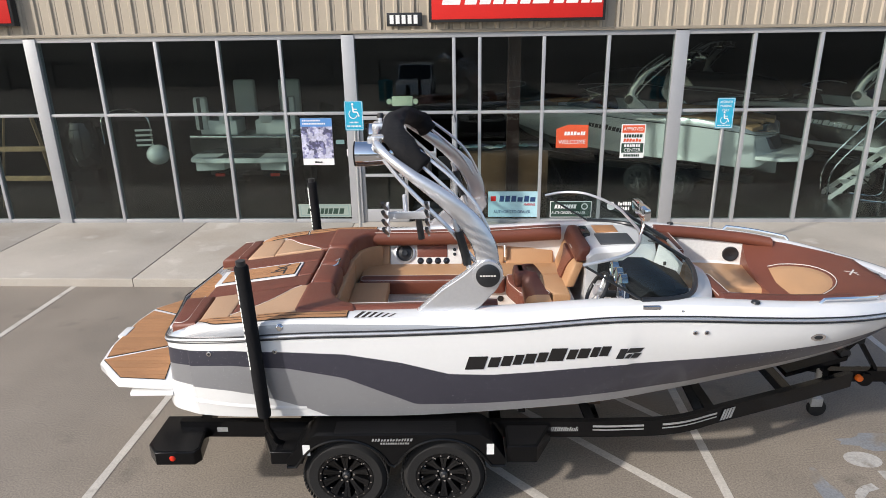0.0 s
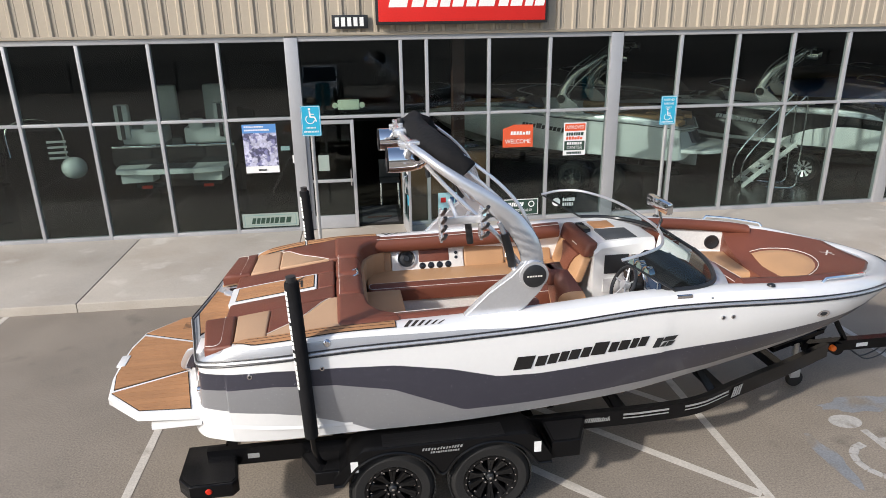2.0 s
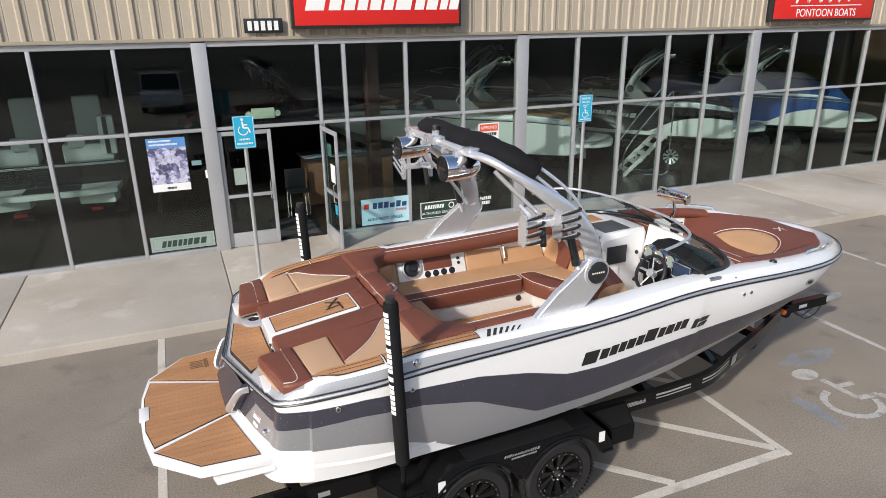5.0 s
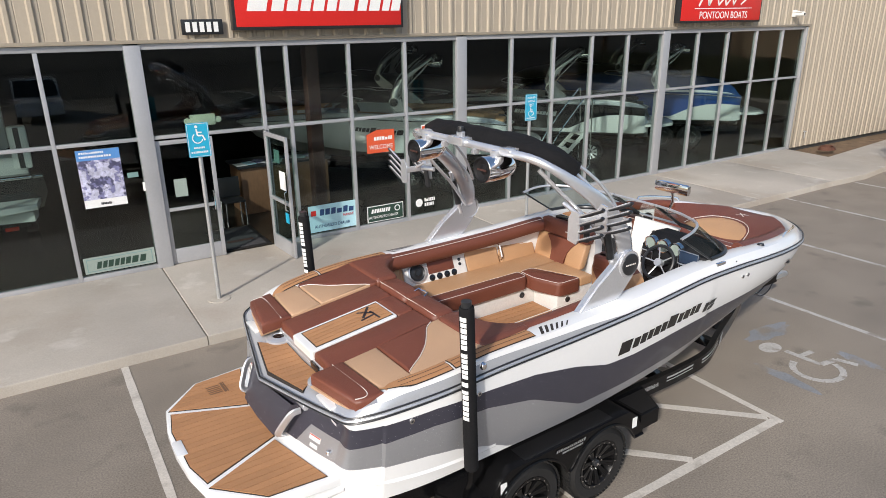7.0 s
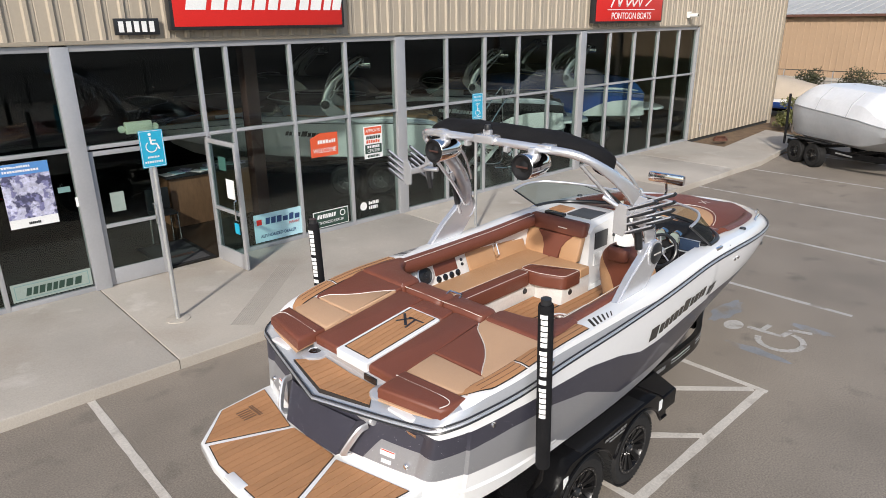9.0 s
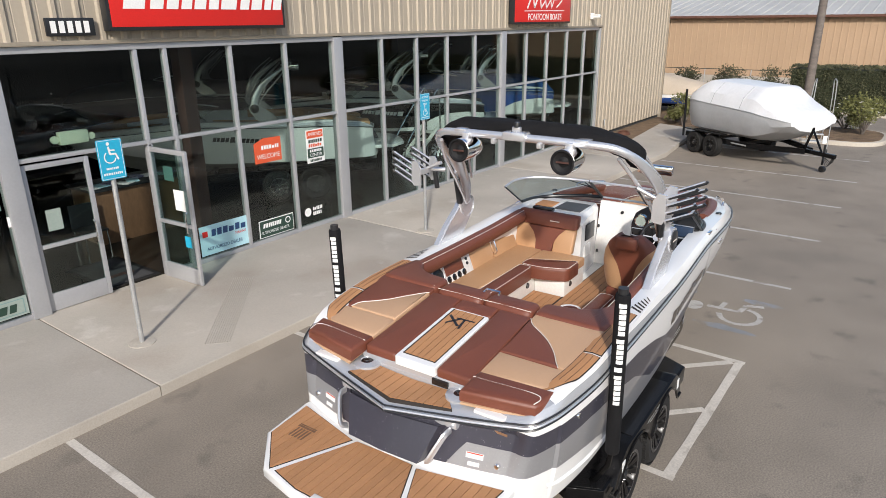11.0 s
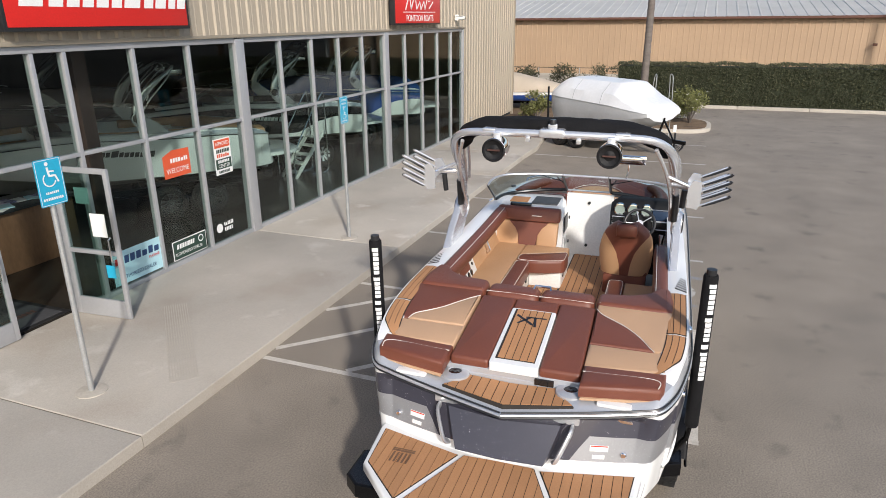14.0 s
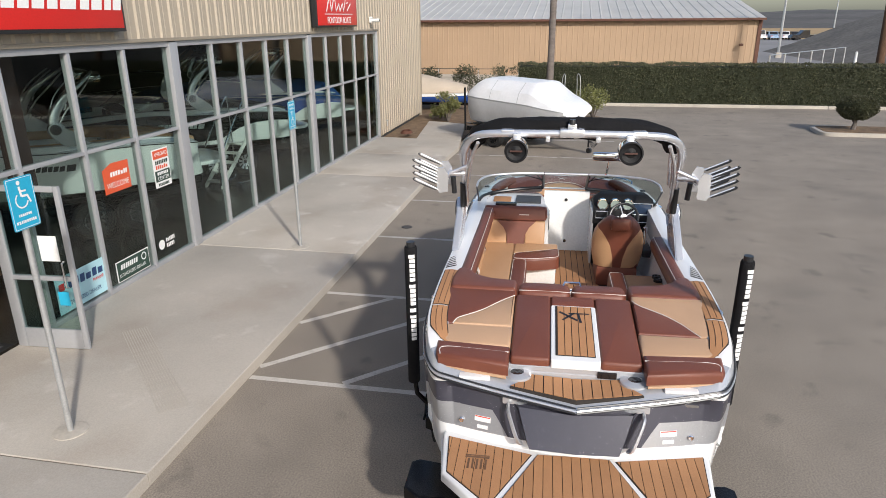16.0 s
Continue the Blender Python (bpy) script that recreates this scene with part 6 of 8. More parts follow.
part("centre_mount", bm, M_POLISHED, tower, "bright centre clamp with light base")
bm = bmesh.new()
lathe(bm, [(.001, 3.20), (.025, 3.198), (.03, 3.18), (.03, 3.155)], 14, "z", (-.84, .01, 0))
part("anchor_light", bm, M_SATIN, tower, "black anchor light")
bm = bmesh.new()
cv = cr([(-.44, -.925, 2.90), (-.50, -.90, 2.965), (-.57, -.84, 3.03), (-.65, -.66, 3.085), (-.70, -.35, 3.115), (-.72, 0, 3.125), (-.70, .35, 3.115), (-.65, .66, 3.085), (-.57, .84, 3.03), (-.50, .90, 2.965), (-.44, .925, 2.90)], 6)
rnd = random.Random(5)
rings = []
for i, p in enumerate(cv):
    t = (cv[min(i + 1, len(cv) - 1)] - cv[max(i - 1, 0)]).normalized()
    u = Vector((1, 0, .35)).cross(t).cross(t).normalized()
    v = t.cross(u)
    ring = []
    for k in range(16):
        a = 2 * math.pi * k / 16
        r = .085 * (1 + .10 * math.sin(3 * a + i * .35) + .07 * math.sin(5 * a - i * .5) + rnd.uniform(-.03, .03))
        if i in (0, len(cv) - 1):
            r *= .86
        ring.append(p + u * math.cos(a) * r * 1.15 + v * math.sin(a) * r * .85)
    rings.append(ring)
loft(bm, rings, True, cap0=True, cap1=True)
bmesh.ops.recalc_face_normals(bm, faces=bm.faces)
part("bimini_boot", bm, M_CANVAS, tower, "furled black canvas bimini in its boot", 60)

# ---- the trailer under the boat ----
trailer = thing("boat_trailer", BOAT_AT, "black tandem-axle boat trailer with tread-plate fenders", "trailer")


def beam(bm, path, w, h, mi=0):
    """A box-section beam along a path of points."""
    pts = [Vector(p) for p in path]
    rows = []
    for i, p in enumerate(pts):
        d = (pts[min(i + 1, len(pts) - 1)] - pts[max(0, i - 1)]).normalized()
        n = Vector((-d.y, d.x, 0)).normalized() * w / 2
        u = Vector((0, 0, h / 2))
        rows.append([p - n - u, p + n - u, p + n + u, p - n + u])
    loft(bm, rows, True, mi, cap0=True, cap1=True)
    bmesh.ops.recalc_face_normals(bm, faces=bm.faces)


def build_wheel(parent, x, y, z, out, r=.355, w=.235, rim_r=.235, fancy=True):
    """A wheel on an axle along y; out: the side that shows."""
    wh = new("wheel")
    wh.parent = parent
    wh.location = (x, y, z)
    o = out
    bm = bmesh.new()
    lathe(bm, [(rim_r, -w / 2), (r - .05, -w / 2 - .006), (r - .015, -w / 2 + .025), (r, -w / 4), (r, w / 4), (r - .015, w / 2 - .025), (r - .05, w / 2 + .006), (rim_r, w / 2), (rim_r - .012, w / 2 - .02), (rim_r - .012, -w / 2 + .02), (rim_r, -w / 2)], 40, "y")
    n = 60
    part("tyre", bm, M_RUBBER, wh, "black tyre with block tread")
    bm = bmesh.new()
    for i in range(n):
        a = 2 * math.pi * i / n
        m = Matrix.Rotation(-a, 4, "Y")
        box(bm, -.011, .011, -w / 2 + .01, -.01, r - .008, r + .003, 0, m=m)
        box(bm, -.011, .011, .01, w / 2 - .01, r - .008, r + .003, 0, m=m @ Matrix.Rotation(.05, 4, "Y"))
    part("tread", bm, M_RUBBER, wh, smooth=0)
    bm = bmesh.new()
    f = o * (w / 2 - .01)
    lathe(bm, [(rim_r - .004, f + o * .012), (rim_r - .03, f + o * .010), (rim_r - .04, f - o * .01), (rim_r - .05, f - o * .09), (.06, f - o * .10), (.001, f - o * .10)], 36, "y")
    part("rim", bm, M_RIM, wh, "gloss black alloy rim")
    bm = bmesh.new()
    for i in range(20):
        a = 2 * math.pi * (i // 2) / 10 + (.085 if i % 2 else -.085)
        m = Matrix.Rotation(-a, 4, "Y")
        rows = [[(x0, f - o * .035, z0), (x1, f - o * .035, z0), (x1, f - o * .07, z0), (x0, f - o * .07, z0)] for x0, x1, z0 in ((-.012, .012, .05), (-.009, .009, .12), (-.015, .015, rim_r - .04))]
        rows = [[m @ (Vector(p) + Vector((0, o * .022 * k, 0))) for p in row] for k, row in enumerate(rows)]
        loft(bm, rows, True, cap0=True, cap1=True)
    bmesh.ops.recalc_face_normals(bm, faces=bm.faces)
    part("spokes", bm, M_RIM, wh, "ten paired gloss black spokes")
    bm = bmesh.new()
    for k, (n, rr, s) in enumerate(((20, rim_r - .022, .0065), (10, rim_r - .055, .009), (8, .062, .009))):
        for i in range(n):
            a = 2 * math.pi * i / n + .1
            lathe(bm, [(.0005, f + o * (.014 if k == 0 else -.012 if k == 1 else -.02)), (s, f + o * (.012 if k == 0 else -.014 if k == 1 else -.022)), (s, f - o * .03)], 6, "y", (rr * math.cos(a), 0, rr * math.sin(a)))
    tagged(part("rim_bolts", bm, M_CHROME, wh, "bright bolts round the rim"), kind="stuff")
    bm = bmesh.new()
    lathe(bm, [(.001, f - o * .005), (.02, f - o * .006), (.034, f - o * .018), (.04, f - o * .06)], 18, "y")
    part("hub_cap", bm, M_SATIN, wh)
    bm = bmesh.new()
    lathe(bm, [(.001, f - o * .003), (.012, f - o * .004), (.014, f - o * .02)], 12, "y")
    part("hub_badge", bm, M_CHROME, wh)
    return wh


WX = (-1.13, -.31)
for s in (-1, 1):
    bm = bmesh.new()
    beam(bm, cr([(-2.62, s * .87, .60), (-1.0, s * .90, .60), (.5, s * .915, .60), (1.2, s * .92, .60), (1.72, s * .88, .60), (2.2, s * .70, .60), (2.95, s * .42, .60), (3.68, s * .09, .57)], 6), .06, .155)
    part("side_rail", bm, M_BLACK, trailer, "black steel side rail")
    for x in WX:
        build_wheel(trailer, x, s * 1.145, .358, s)
    bm = bmesh.new()
    xs = np.linspace(-1.60, .20, 50)

    def top_z(x):
        return float(np.interp(x, [-1.60, -1.46, -1.36, .0, .10, .20], [.56, .72, .795, .795, .72, .56]))

    def arch_z(x):
        z = .50
        for c in WX:
            if abs(x - c) < .415:
                z = max(z, .345 + math.sqrt(.415 ** 2 - (x - c) ** 2))
        return min(z, top_z(x) - .02)

    outer = [[(x, s * 1.295, top_z(x)) for x in xs], [(x, s * 1.30, arch_z(x)) for x in xs]]
    loft(bm, outer)
    loft(bm, [[(x, s * .98, top_z(x)) for x in xs], [(x, s * 1.28, top_z(x) + .004) for x in xs], [(x, s * 1.295, top_z(x)) for x in xs]])
    bmesh.ops.recalc_face_normals(bm, faces=bm.faces)
    fd = part("fender", bm, M_BLACK, trailer, "black fender over both wheels", 30)
    bm = bmesh.new()
    tube(bm, [(x, s * 1.302, arch_z(x)) for x in xs], .012, 6)
    part("fender_lip", bm, M_BLACK, fd)
    part("tread_plate", cube(-1.20, -.20, s * 1.19 - .085, s * 1.19 + .085, .797, .803), M_PLATE, fd, "black tread plate on the fender", 0)
    bm = bmesh.new()
    bars(bm, -.17, .17, 0, .026, 14, .35, .42, 0, .4, 7)
    o = part("fender_lettering", bm, M_GALV, fd, "pale slanted bar lettering", 0)
    o.matrix_local = Matrix.Translation((-.72, s * 1.304, .745)) @ (UPRIGHT if s < 0 else Matrix.Rotation(math.pi, 4, "Z") @ UPRIGHT)
    bm = bmesh.new()
    bars(bm, -.12, .12, 0, .018, 12, .1, .3, 0, 1, 8)
    o = part("fender_lettering", bm, M_GALV, fd, "", 0)
    o.matrix_local = Matrix.Translation((-.70, s * 1.304, .715)) @ (UPRIGHT if s < 0 else Matrix.Rotation(math.pi, 4, "Z") @ UPRIGHT)
    for x in (-1.43, .075):
        bm = cube(-.03, .03, -.002, .002, -.05, .05)
        o = part("fender_sticker", bm, M_PAPER, fd, "small white sticker", 0)
        o.matrix_local = Matrix.Translation((x, s * 1.298, .66))
    # steps
    for nm, pts, z0, z1 in (("rear_step", [(-2.80, -1.14), (-2.80, -.72), (-2.47, -.72), (-2.38, -.92), (-2.34, -1.20), (-2.38, -1.26), (-2.70, -1.26)], .50, .62),
                            ("guide_step", [(-1.86, -1.00), (-1.80, -.88), (-1.48, -.88), (-1.48, -1.26), (-1.74, -1.26)], .50, .62),
                            ("front_step", [(.215, -1.26), (.215, -.95), (.62, -.95), (.46, -1.26)], .50, .66)):
        bm = bmesh.new()
        slab(bm, [(x, -s * y) for x, y in pts], z0, z1 - .004, .008)
        st = part(nm, bm, M_BLACK, trailer, "black boarding step")
        bm = bmesh.new()
        slab(bm, inset_poly(ccw([(x, -s * y) for x, y in pts]), .02), z1 - .01, z1)
        part("tread_plate", bm, M_PLATE, st, "black tread plate", 0)
    bm = bmesh.new()
    lathe(bm, [(.001, s * 1.272), (.02, s * 1.27), (.026, s * 1.262), (.03, s * 1.25)], 14, "y", (-2.56, 0, .56))
    part("marker_light", bm, M_LENSRED, trailer, "round red marker light")
    part("rail_reflector", cube(-2.30, -2.02, s * .905 - .003, s * .905 + .003, .575, .62), M_GALV, trailer, "grey reflective label", 0)
    # padded guide posts, the port one standing further out
    gy = 1.288 if s < 0 else 1.352
    bm = bmesh.new()
    tube(bm, [(-1.66, s * 1.12, .60), (-1.70, s * 1.17, .66), (-1.73, s * (gy - .018), .86), (-1.738, s * (gy + .002), 1.05)], .022, 8)
    gp = part("guide_post", bm, M_BLACK, trailer, "padded black guide post with pale lettering")
    bm = bmesh.new()
    tube(bm, [(-1.738, s * (gy + .004), .985), (-1.738, s * (gy + .004), 1.0), (-1.780, s * gy, 2.26), (-1.781, s * gy, 2.275)], [.047, .053, .053, .047], 16)
    part("guide_pad", bm, M_CANVAS, gp, "black foam sleeve", 60)
    bm = bmesh.new()
    tube(bm, [(-1.781, s * gy, 2.27), (-1.782, s * gy, 2.315)], .036, 14)
    part("post_cap", bm, M_SATIN, gp)
    bm = bmesh.new()
    rnd = random.Random(11)
    zt = 2.215
    for k in range(21):
        h = rnd.uniform(.034, .046)
        if k in (6, 12, 14):
            zt -= .022
            continue
        x0 = -1.7375 - .0417 * (zt - 1.0) / 1.26
        tall = 1.0 if k in (0, 7, 13, 15) else .74
        lo, hi = .35 - .50 * tall, .35 + .50
        loft(bm, [[(x0 - .0548 * math.cos(a), s * (gy + .002) - .0548 * math.sin(a), zt - h * u) for a in np.linspace(lo, hi, 6)] for u in (0, .80)])
        zt -= h
    bmesh.ops.recalc_face_normals(bm, faces=bm.faces)
    tagged(part("post_lettering", bm, M_SIGNWHITE, gp, "white upright bar lettering on the sleeve", 0), kind="stuff")
    # rail graphics
    path = cr([(.98, .951, .60), (1.2, .952, .60), (1.72, .912, .60), (2.12, .767, .60)], 5)
    for dz, h in ((.022, .020), (-.010, .012)):
        bm = bmesh.new()
        loft(bm, [[(p.x, s * (p.y + .0015), p.z + dz + h * t) for p in path] for t in (0, 1)])
        part("rail_stripe", bm, M_GALV, trailer, "silver stripe on the rail", 0)
    bm = bmesh.new()
    bars(bm, -.2, .2, -.022, .022, 22, .3, .3, 0, .8, 9)
    o = part("rail_lettering", bm, M_GALV, trailer, "silver slanted bar lettering", 0)
    o.matrix_local = Matrix.Translation((.74, s * .950, .605)) @ (UPRIGHT if s < 0 else Matrix.Rotation(math.pi, 4, "Z") @ UPRIGHT)
    bm = bmesh.new()
    bars(bm, -.07, .07, -.05, .055, 4, .35, .2, 0, 1, 3)
    o = part("rail_emblem", bm, M_GALV, trailer, "silver emblem on the rail", 0)
    o.matrix_local = Matrix.Translation((2.22, s * .735, .60)) @ Matrix.Rotation(radians(22) if s < 0 else radians(158), 4, "Z") @ UPRIGHT
    # bunks
    bm = bmesh.new()
    box(bm, -2.35, 1.1, s * .62 - .07, s * .62 + .07, .68, .76, .01)
    part("bunk", bm, M_CARPET, trailer, "carpeted bunk board under the hull")
    for x in (-2.0, -.8, .4):
        part("bunk_bracket", cube(x - .03, x + .03, s * .62 - .03, s * .62 + .03, .58, .685), M_BLACK, trailer, smooth=0)
    for x, y in ((1.02, .86), (2.02, .70)):
        bm = bmesh.new()
        beam(bm, [(x - .03, s * (y + .02), .60), (x - .14, s * (y - .22), .84)], .09, .025)
        part("hull_support", bm, M_BLACK, trailer)
for x, y, z in ((-2.45, .86, .58), (-1.55, .87, .56), (-.72, .88, .56), (.15, .89, .56), (1.02, .89, .58), (2.1, .71, .58), (2.95, .38, .58)):
    part("crossbar", cube(x - .05, x + .05, -y, y, z - .05, z + .04, .006), M_BLACK, trailer, smooth=0)
for x in WX:
    bm = bmesh.new()
    tube(bm, [(x, -1.05, .358), (x, 1.05, .358)], .035, 10)
    part("axle", bm, M_BLACK, trailer)
bm = bmesh.new()
beam(bm, [(3.50, 0, .57), (4.62, 0, .555)], .09, .12)
part("tongue", bm, M_BLACK, trailer, "black folding tongue")
part("tongue_label", cube(4.10, 4.24, -.0475, -.0455, .535, .58), M_PAPER, trailer, "small white label", 0)
bm = bmesh.new()
box(bm, 4.60, 4.82, -.05, .05, .53, .61, .015)
tube(bm, [(4.80, 0, .56), (4.90, 0, .545)], [.05, .042], 12)
part("coupler", bm, M_GALV, trailer, "bright hitch coupler")
bm = bmesh.new()
for o in (-.03, .03):
    tube(bm, cr([(4.55, o, .50), (4.42, o * 1.5, .40), (4.25, o * 1.2, .37), (4.08, o, .48)], 5), .008, 6)
part("safety_chain", bm, M_SATIN, trailer, "dark safety chains and cable")
bm = bmesh.new()
lathe(bm, [(.001, -.085), (.03, -.083), (.036, -.07), (.038, -.045)], 16, "y", (3.80, 0, .555))
part("marker_light", bm, M_AMBER, trailer, "round amber marker light")
bm = bmesh.new()
lathe(bm, [(.001, -.075), (.07, -.075), (.075, -.05), (.075, .075)], 20, "y", (3.86, 0, .54))
part("tongue_hinge", bm, M_BLACK, trailer)
bm = bmesh.new()
beam(bm, [(3.05, 0, .62), (3.62, 0, .80)], .20, .05)
beam(bm, [(3.45, 0, .64), (3.74, 0, .98)], .07, .07)
beam(bm, [(3.74, 0, .98), (3.98, 0, .62)], .06, .06)
part("winch_post", bm, M_BLACK, trailer, "black winch post with bow stop")
bm = bmesh.new()
tube(bm, [(3.60, -.09, .84), (3.60, .09, .84)], .05, 12)
part("winch_drum", bm, M_SATIN, trailer)
part("bow_stop", cube(3.66, 3.76, -.10, .10, .95, 1.04, .02), M_RUBBER, trailer, "black rubber bow stop")
bm = bmesh.new()
tube(bm, [(3.52, .14, .70), (3.52, .14, .20)], .03, 10)
box(bm, 3.48, 3.60, .10, .18, .12, .22, .01)
jk = part("tongue_jack", bm, M_GALV, trailer, "galvanised tongue jack with caster")
bm = bmesh.new()
lathe(bm, [(.001, .105), (.05, .105), (.088, .11), (.095, .125), (.095, .155), (.088, .17), (.05, .175), (.001, .175)], 20, "y", (3.56, 0, .095))
part("caster_wheel", bm, M_RUBBER, jk, "black caster wheel")

# ---- signs on posts ----
def wheelchair(parent, m, k, material):
    """The access symbol: head, back, seat and wheel, in a sheet about k high."""
    bm = bmesh.new()
    bm.faces.new([bm.verts.new((-.06 * k + .075 * k * math.cos(a), .40 * k + .075 * k * math.sin(a), 0)) for a in (2 * math.pi * i / 14 for i in range(14))])
    strip(bm, (-.06 * k, .28 * k), (-.02 * k, -.06 * k), .085 * k, 0)
    strip(bm, (-.04 * k, .12 * k), (.20 * k, .10 * k), .06 * k, .0004)
    strip(bm, (-.02 * k, -.05 * k), (.22 * k, -.06 * k), .075 * k, .0004)
    strip(bm, (.21 * k, -.04 * k), (.32 * k, -.32 * k), .075 * k, .0008)
    arc = [(-.04 * k + .25 * k * math.cos(a), -.18 * k + .25 * k * math.sin(a)) for a in (math.radians(d) for d in range(125, 360, 22))]
    for a, b in zip(arc, arc[1:]):
        strip(bm, a, b, .055 * k, .0002)
    o = part("access_symbol", bm, material, parent, "white wheelchair symbol", 0)
    o.matrix_local = m
    return o


def sign_post(x, y, words, w):
    t = thing("parking_sign", pose(x, y, WALK_Z), "blue accessible parking sign on a galvanised post", "sign", "parking signs")
    bm = bmesh.new()
    tube(bm, [(0, 0, 0), (0, 0, 2.58)], .03, 12)
    part("post", bm, M_GALV, t, "round galvanised post")
    bm = bmesh.new()
    lathe(bm, [(.001, .012), (.14, .012), (.165, .008), (.17, -.01)], 24, "z")
    part("footing", bm, M_CURB, t, "round concrete footing")
    bm = bmesh.new()
    slab(bm, rounded([(-w / 2, 2.15), (w / 2, 2.15), (w / 2, 2.62), (-w / 2, 2.62)], .02, 4, 0), 0, .006)
    pl = part("plate", bm, M_SIGNBLUE, t, "blue sign plate with white border", 0)
    pl.matrix_local = Matrix.Translation((0, -.034, 0)) @ UPRIGHT
    front = Matrix.Translation((0, -.0415, 0)) @ UPRIGHT
    bm = bmesh.new()
    a, b, c, d = -w / 2 + .012, w / 2 - .012, 2.162, 2.608
    for p, q in (((a, c), (b, c)), ((b, c), (b, d)), ((b, d), (a, d)), ((a, d), (a, c))):
        strip(bm, p, q, .006, 0)
    part("border", bm, M_SIGNWHITE, t, "", 0).matrix_local = front
    if words:
        for i, tx in enumerate(words):
            text_mesh("lettering", tx, .052, M_SIGNWHITE, t, Matrix.Translation((0, -.0425, 2.555 - .062 * i)) @ UPRIGHT, .0006, .80)
        wheelchair(t, Matrix.Translation((.0, -.043, 2.315)) @ UPRIGHT, .21, M_SIGNWHITE)
        bm = bmesh.new()
        bars(bm, -.10, .10, 2.185, 2.205, 9, 0, .3)
        tagged(part("lettering", bm, M_SIGNWHITE, t, "", 0), kind="stuff").matrix_local = front
    else:
        wheelchair(t, Matrix.Translation((.0, -.043, 2.46)) @ UPRIGHT, .27, M_SIGNWHITE)
        bm = bmesh.new()
        bars(bm, -.075, .075, 2.268, 2.292, 7, 0, .3)
        bars(bm, -.115, .115, 2.205, 2.232, 10, 0, .3, seed=2)
        tagged(part("lettering", bm, M_SIGNWHITE, t, "two lines of small white bars", 0), kind="stuff").matrix_local = front
    return t


sign_post(-1.96, 10.64, (), .30)
sign_post(3.89, 10.59, ("RESERVED", "PARKING", "ONLY"), .27)

# ---- signs on the facade ----
SF = FY - .10


def light_box(x0, x1, z0, z1, label, marks=None, depth=.16):
    t = thing("shop_sign", pose(0, 0, 0), label, "sign")
    part("sign_case", cube(x0, x1, SF - depth, SF - .002, z0, z1, .01), M_SATIN, t, "black sign case")
    part("sign_face", cube(x0 + .05, x1 - .05, SF - depth - .008, SF - depth + .01, z0 + .05, z1 - .05, .004), M_RED, t, "red sign face")
    return t


sg = light_box(-.83, 2.27, 3.92, 5.02, "red illuminated shop sign with white wordmark, unlit")
mark = new("wordmark")
mark.parent = sg
mark.matrix_local = Matrix.Translation((0, SF - .172, 4.21)) @ UPRIGHT
x = -.60
for j, w in enumerate((.40, .26, .24, .22, .25, .22, .36, .22, .26, .18, .22)):
    h = .40 if j in (0, 6) else .32
    bm = bmesh.new()
    face(bm, [(x + u * .80 * w + .25 * h * v, h * v, 0) for u, v in ((0, 0), (1, 0), (1, 1), (0, 1))])
    part("letter_bar", bm, M_SIGNWHITE, mark, "", 0)
    x += w
light_box(-11.6, -8.44, 3.97, 5.02, "red illuminated shop sign, unlit")
sg = light_box(9.92, 13.20, 3.90, 4.95, "red shop sign for pontoon boats, unlit")
text_mesh("lettering", "PONTOON BOATS", .24, M_SIGNWHITE, sg, Matrix.Translation((11.62, SF - .172, 4.07)) @ UPRIGHT, .002, .95)
bm = bmesh.new()
for a, b, w in (((-1.0, 0), (-.72, .42), .07), ((-.72, .42), (-.62, .02), .06), ((-.62, .02), (-.34, .44), .07), ((-.34, .44), (-.24, .02), .06), ((-.24, .02), (.0, .22), .05), ((.0, .22), (.06, .02), .05), ((.06, .02), (.3, .24), .05), ((.3, .24), (.36, .02), .05), ((.36, .02), (.60, .40), .05), ((.58, .24), (.78, .26), .03), ((.66, .04), (1.0, .24), .05), ((-1.15, -.06), (1.15, -.045), .02)):
    strip(bm, a, b, w, 0)
part("wordmark", bm, M_SIGNWHITE, sg, "white brush-stroke wordmark shape", 0).matrix_local = Matrix.Translation((11.60, SF - .172, 4.29)) @ UPRIGHT
nb = thing("number_plaque", pose(0, 0, 0), "black plaque with five white bars", "sign")
part("plaque", cube(-1.60, -.965, SF - .045, SF - .002, 3.865, 4.095, .01), M_SATIN, nb)
for i in range(5):
    part("numeral_bar", cube(-1.545 + .108 * i, -1.475 + .108 * i, SF - .055, SF - .047, 3.905, 4.055, .002), M_SIGNWHITE, nb, smooth=0)
cm = thing("security_camera", pose(14.98, SF, 4.10), "white security camera on a wall bracket", "camera")
bm = bmesh.new()
lathe(bm, [(.001, -.28), (.05, -.28), (.055, -.2), (.055, .0), (.001, .01)], 16, "y", (0, -.06, -.02))
box(bm, -.07, .07, -.3, -.05, .03, .05, .01)
part("camera_body", bm, M_CONEWHITE, cm)
part("bracket", cube(-.05, .05, -.1, -.002, -.09, .09, .01), M_CONEWHITE, cm)
bm = bmesh.new()
lathe(bm, [(.001, -.345), (.035, -.344), (.04, -.335)], 16, "y", (0, 0, -.02))
part("lens", bm, M_GLOSSBLACK, cm)

# ---- posters and stickers on the glass ----
GB = FY - .012


def sheet(name, x0, x1, z0, z1, material, label, cat="poster"):
    t = thing(name, pose(0, GB, 0), label, cat)
    part("sheet", cube(x0, x1, 0, .006, z0, z1), material, t, smooth=0)
    return t


def on(t, x0, x1, z0, z1, material, name="print", d=.004):
    return part(name, cube(x0, x1, -d, -d + .003, z0, z1), material, t, smooth=0)


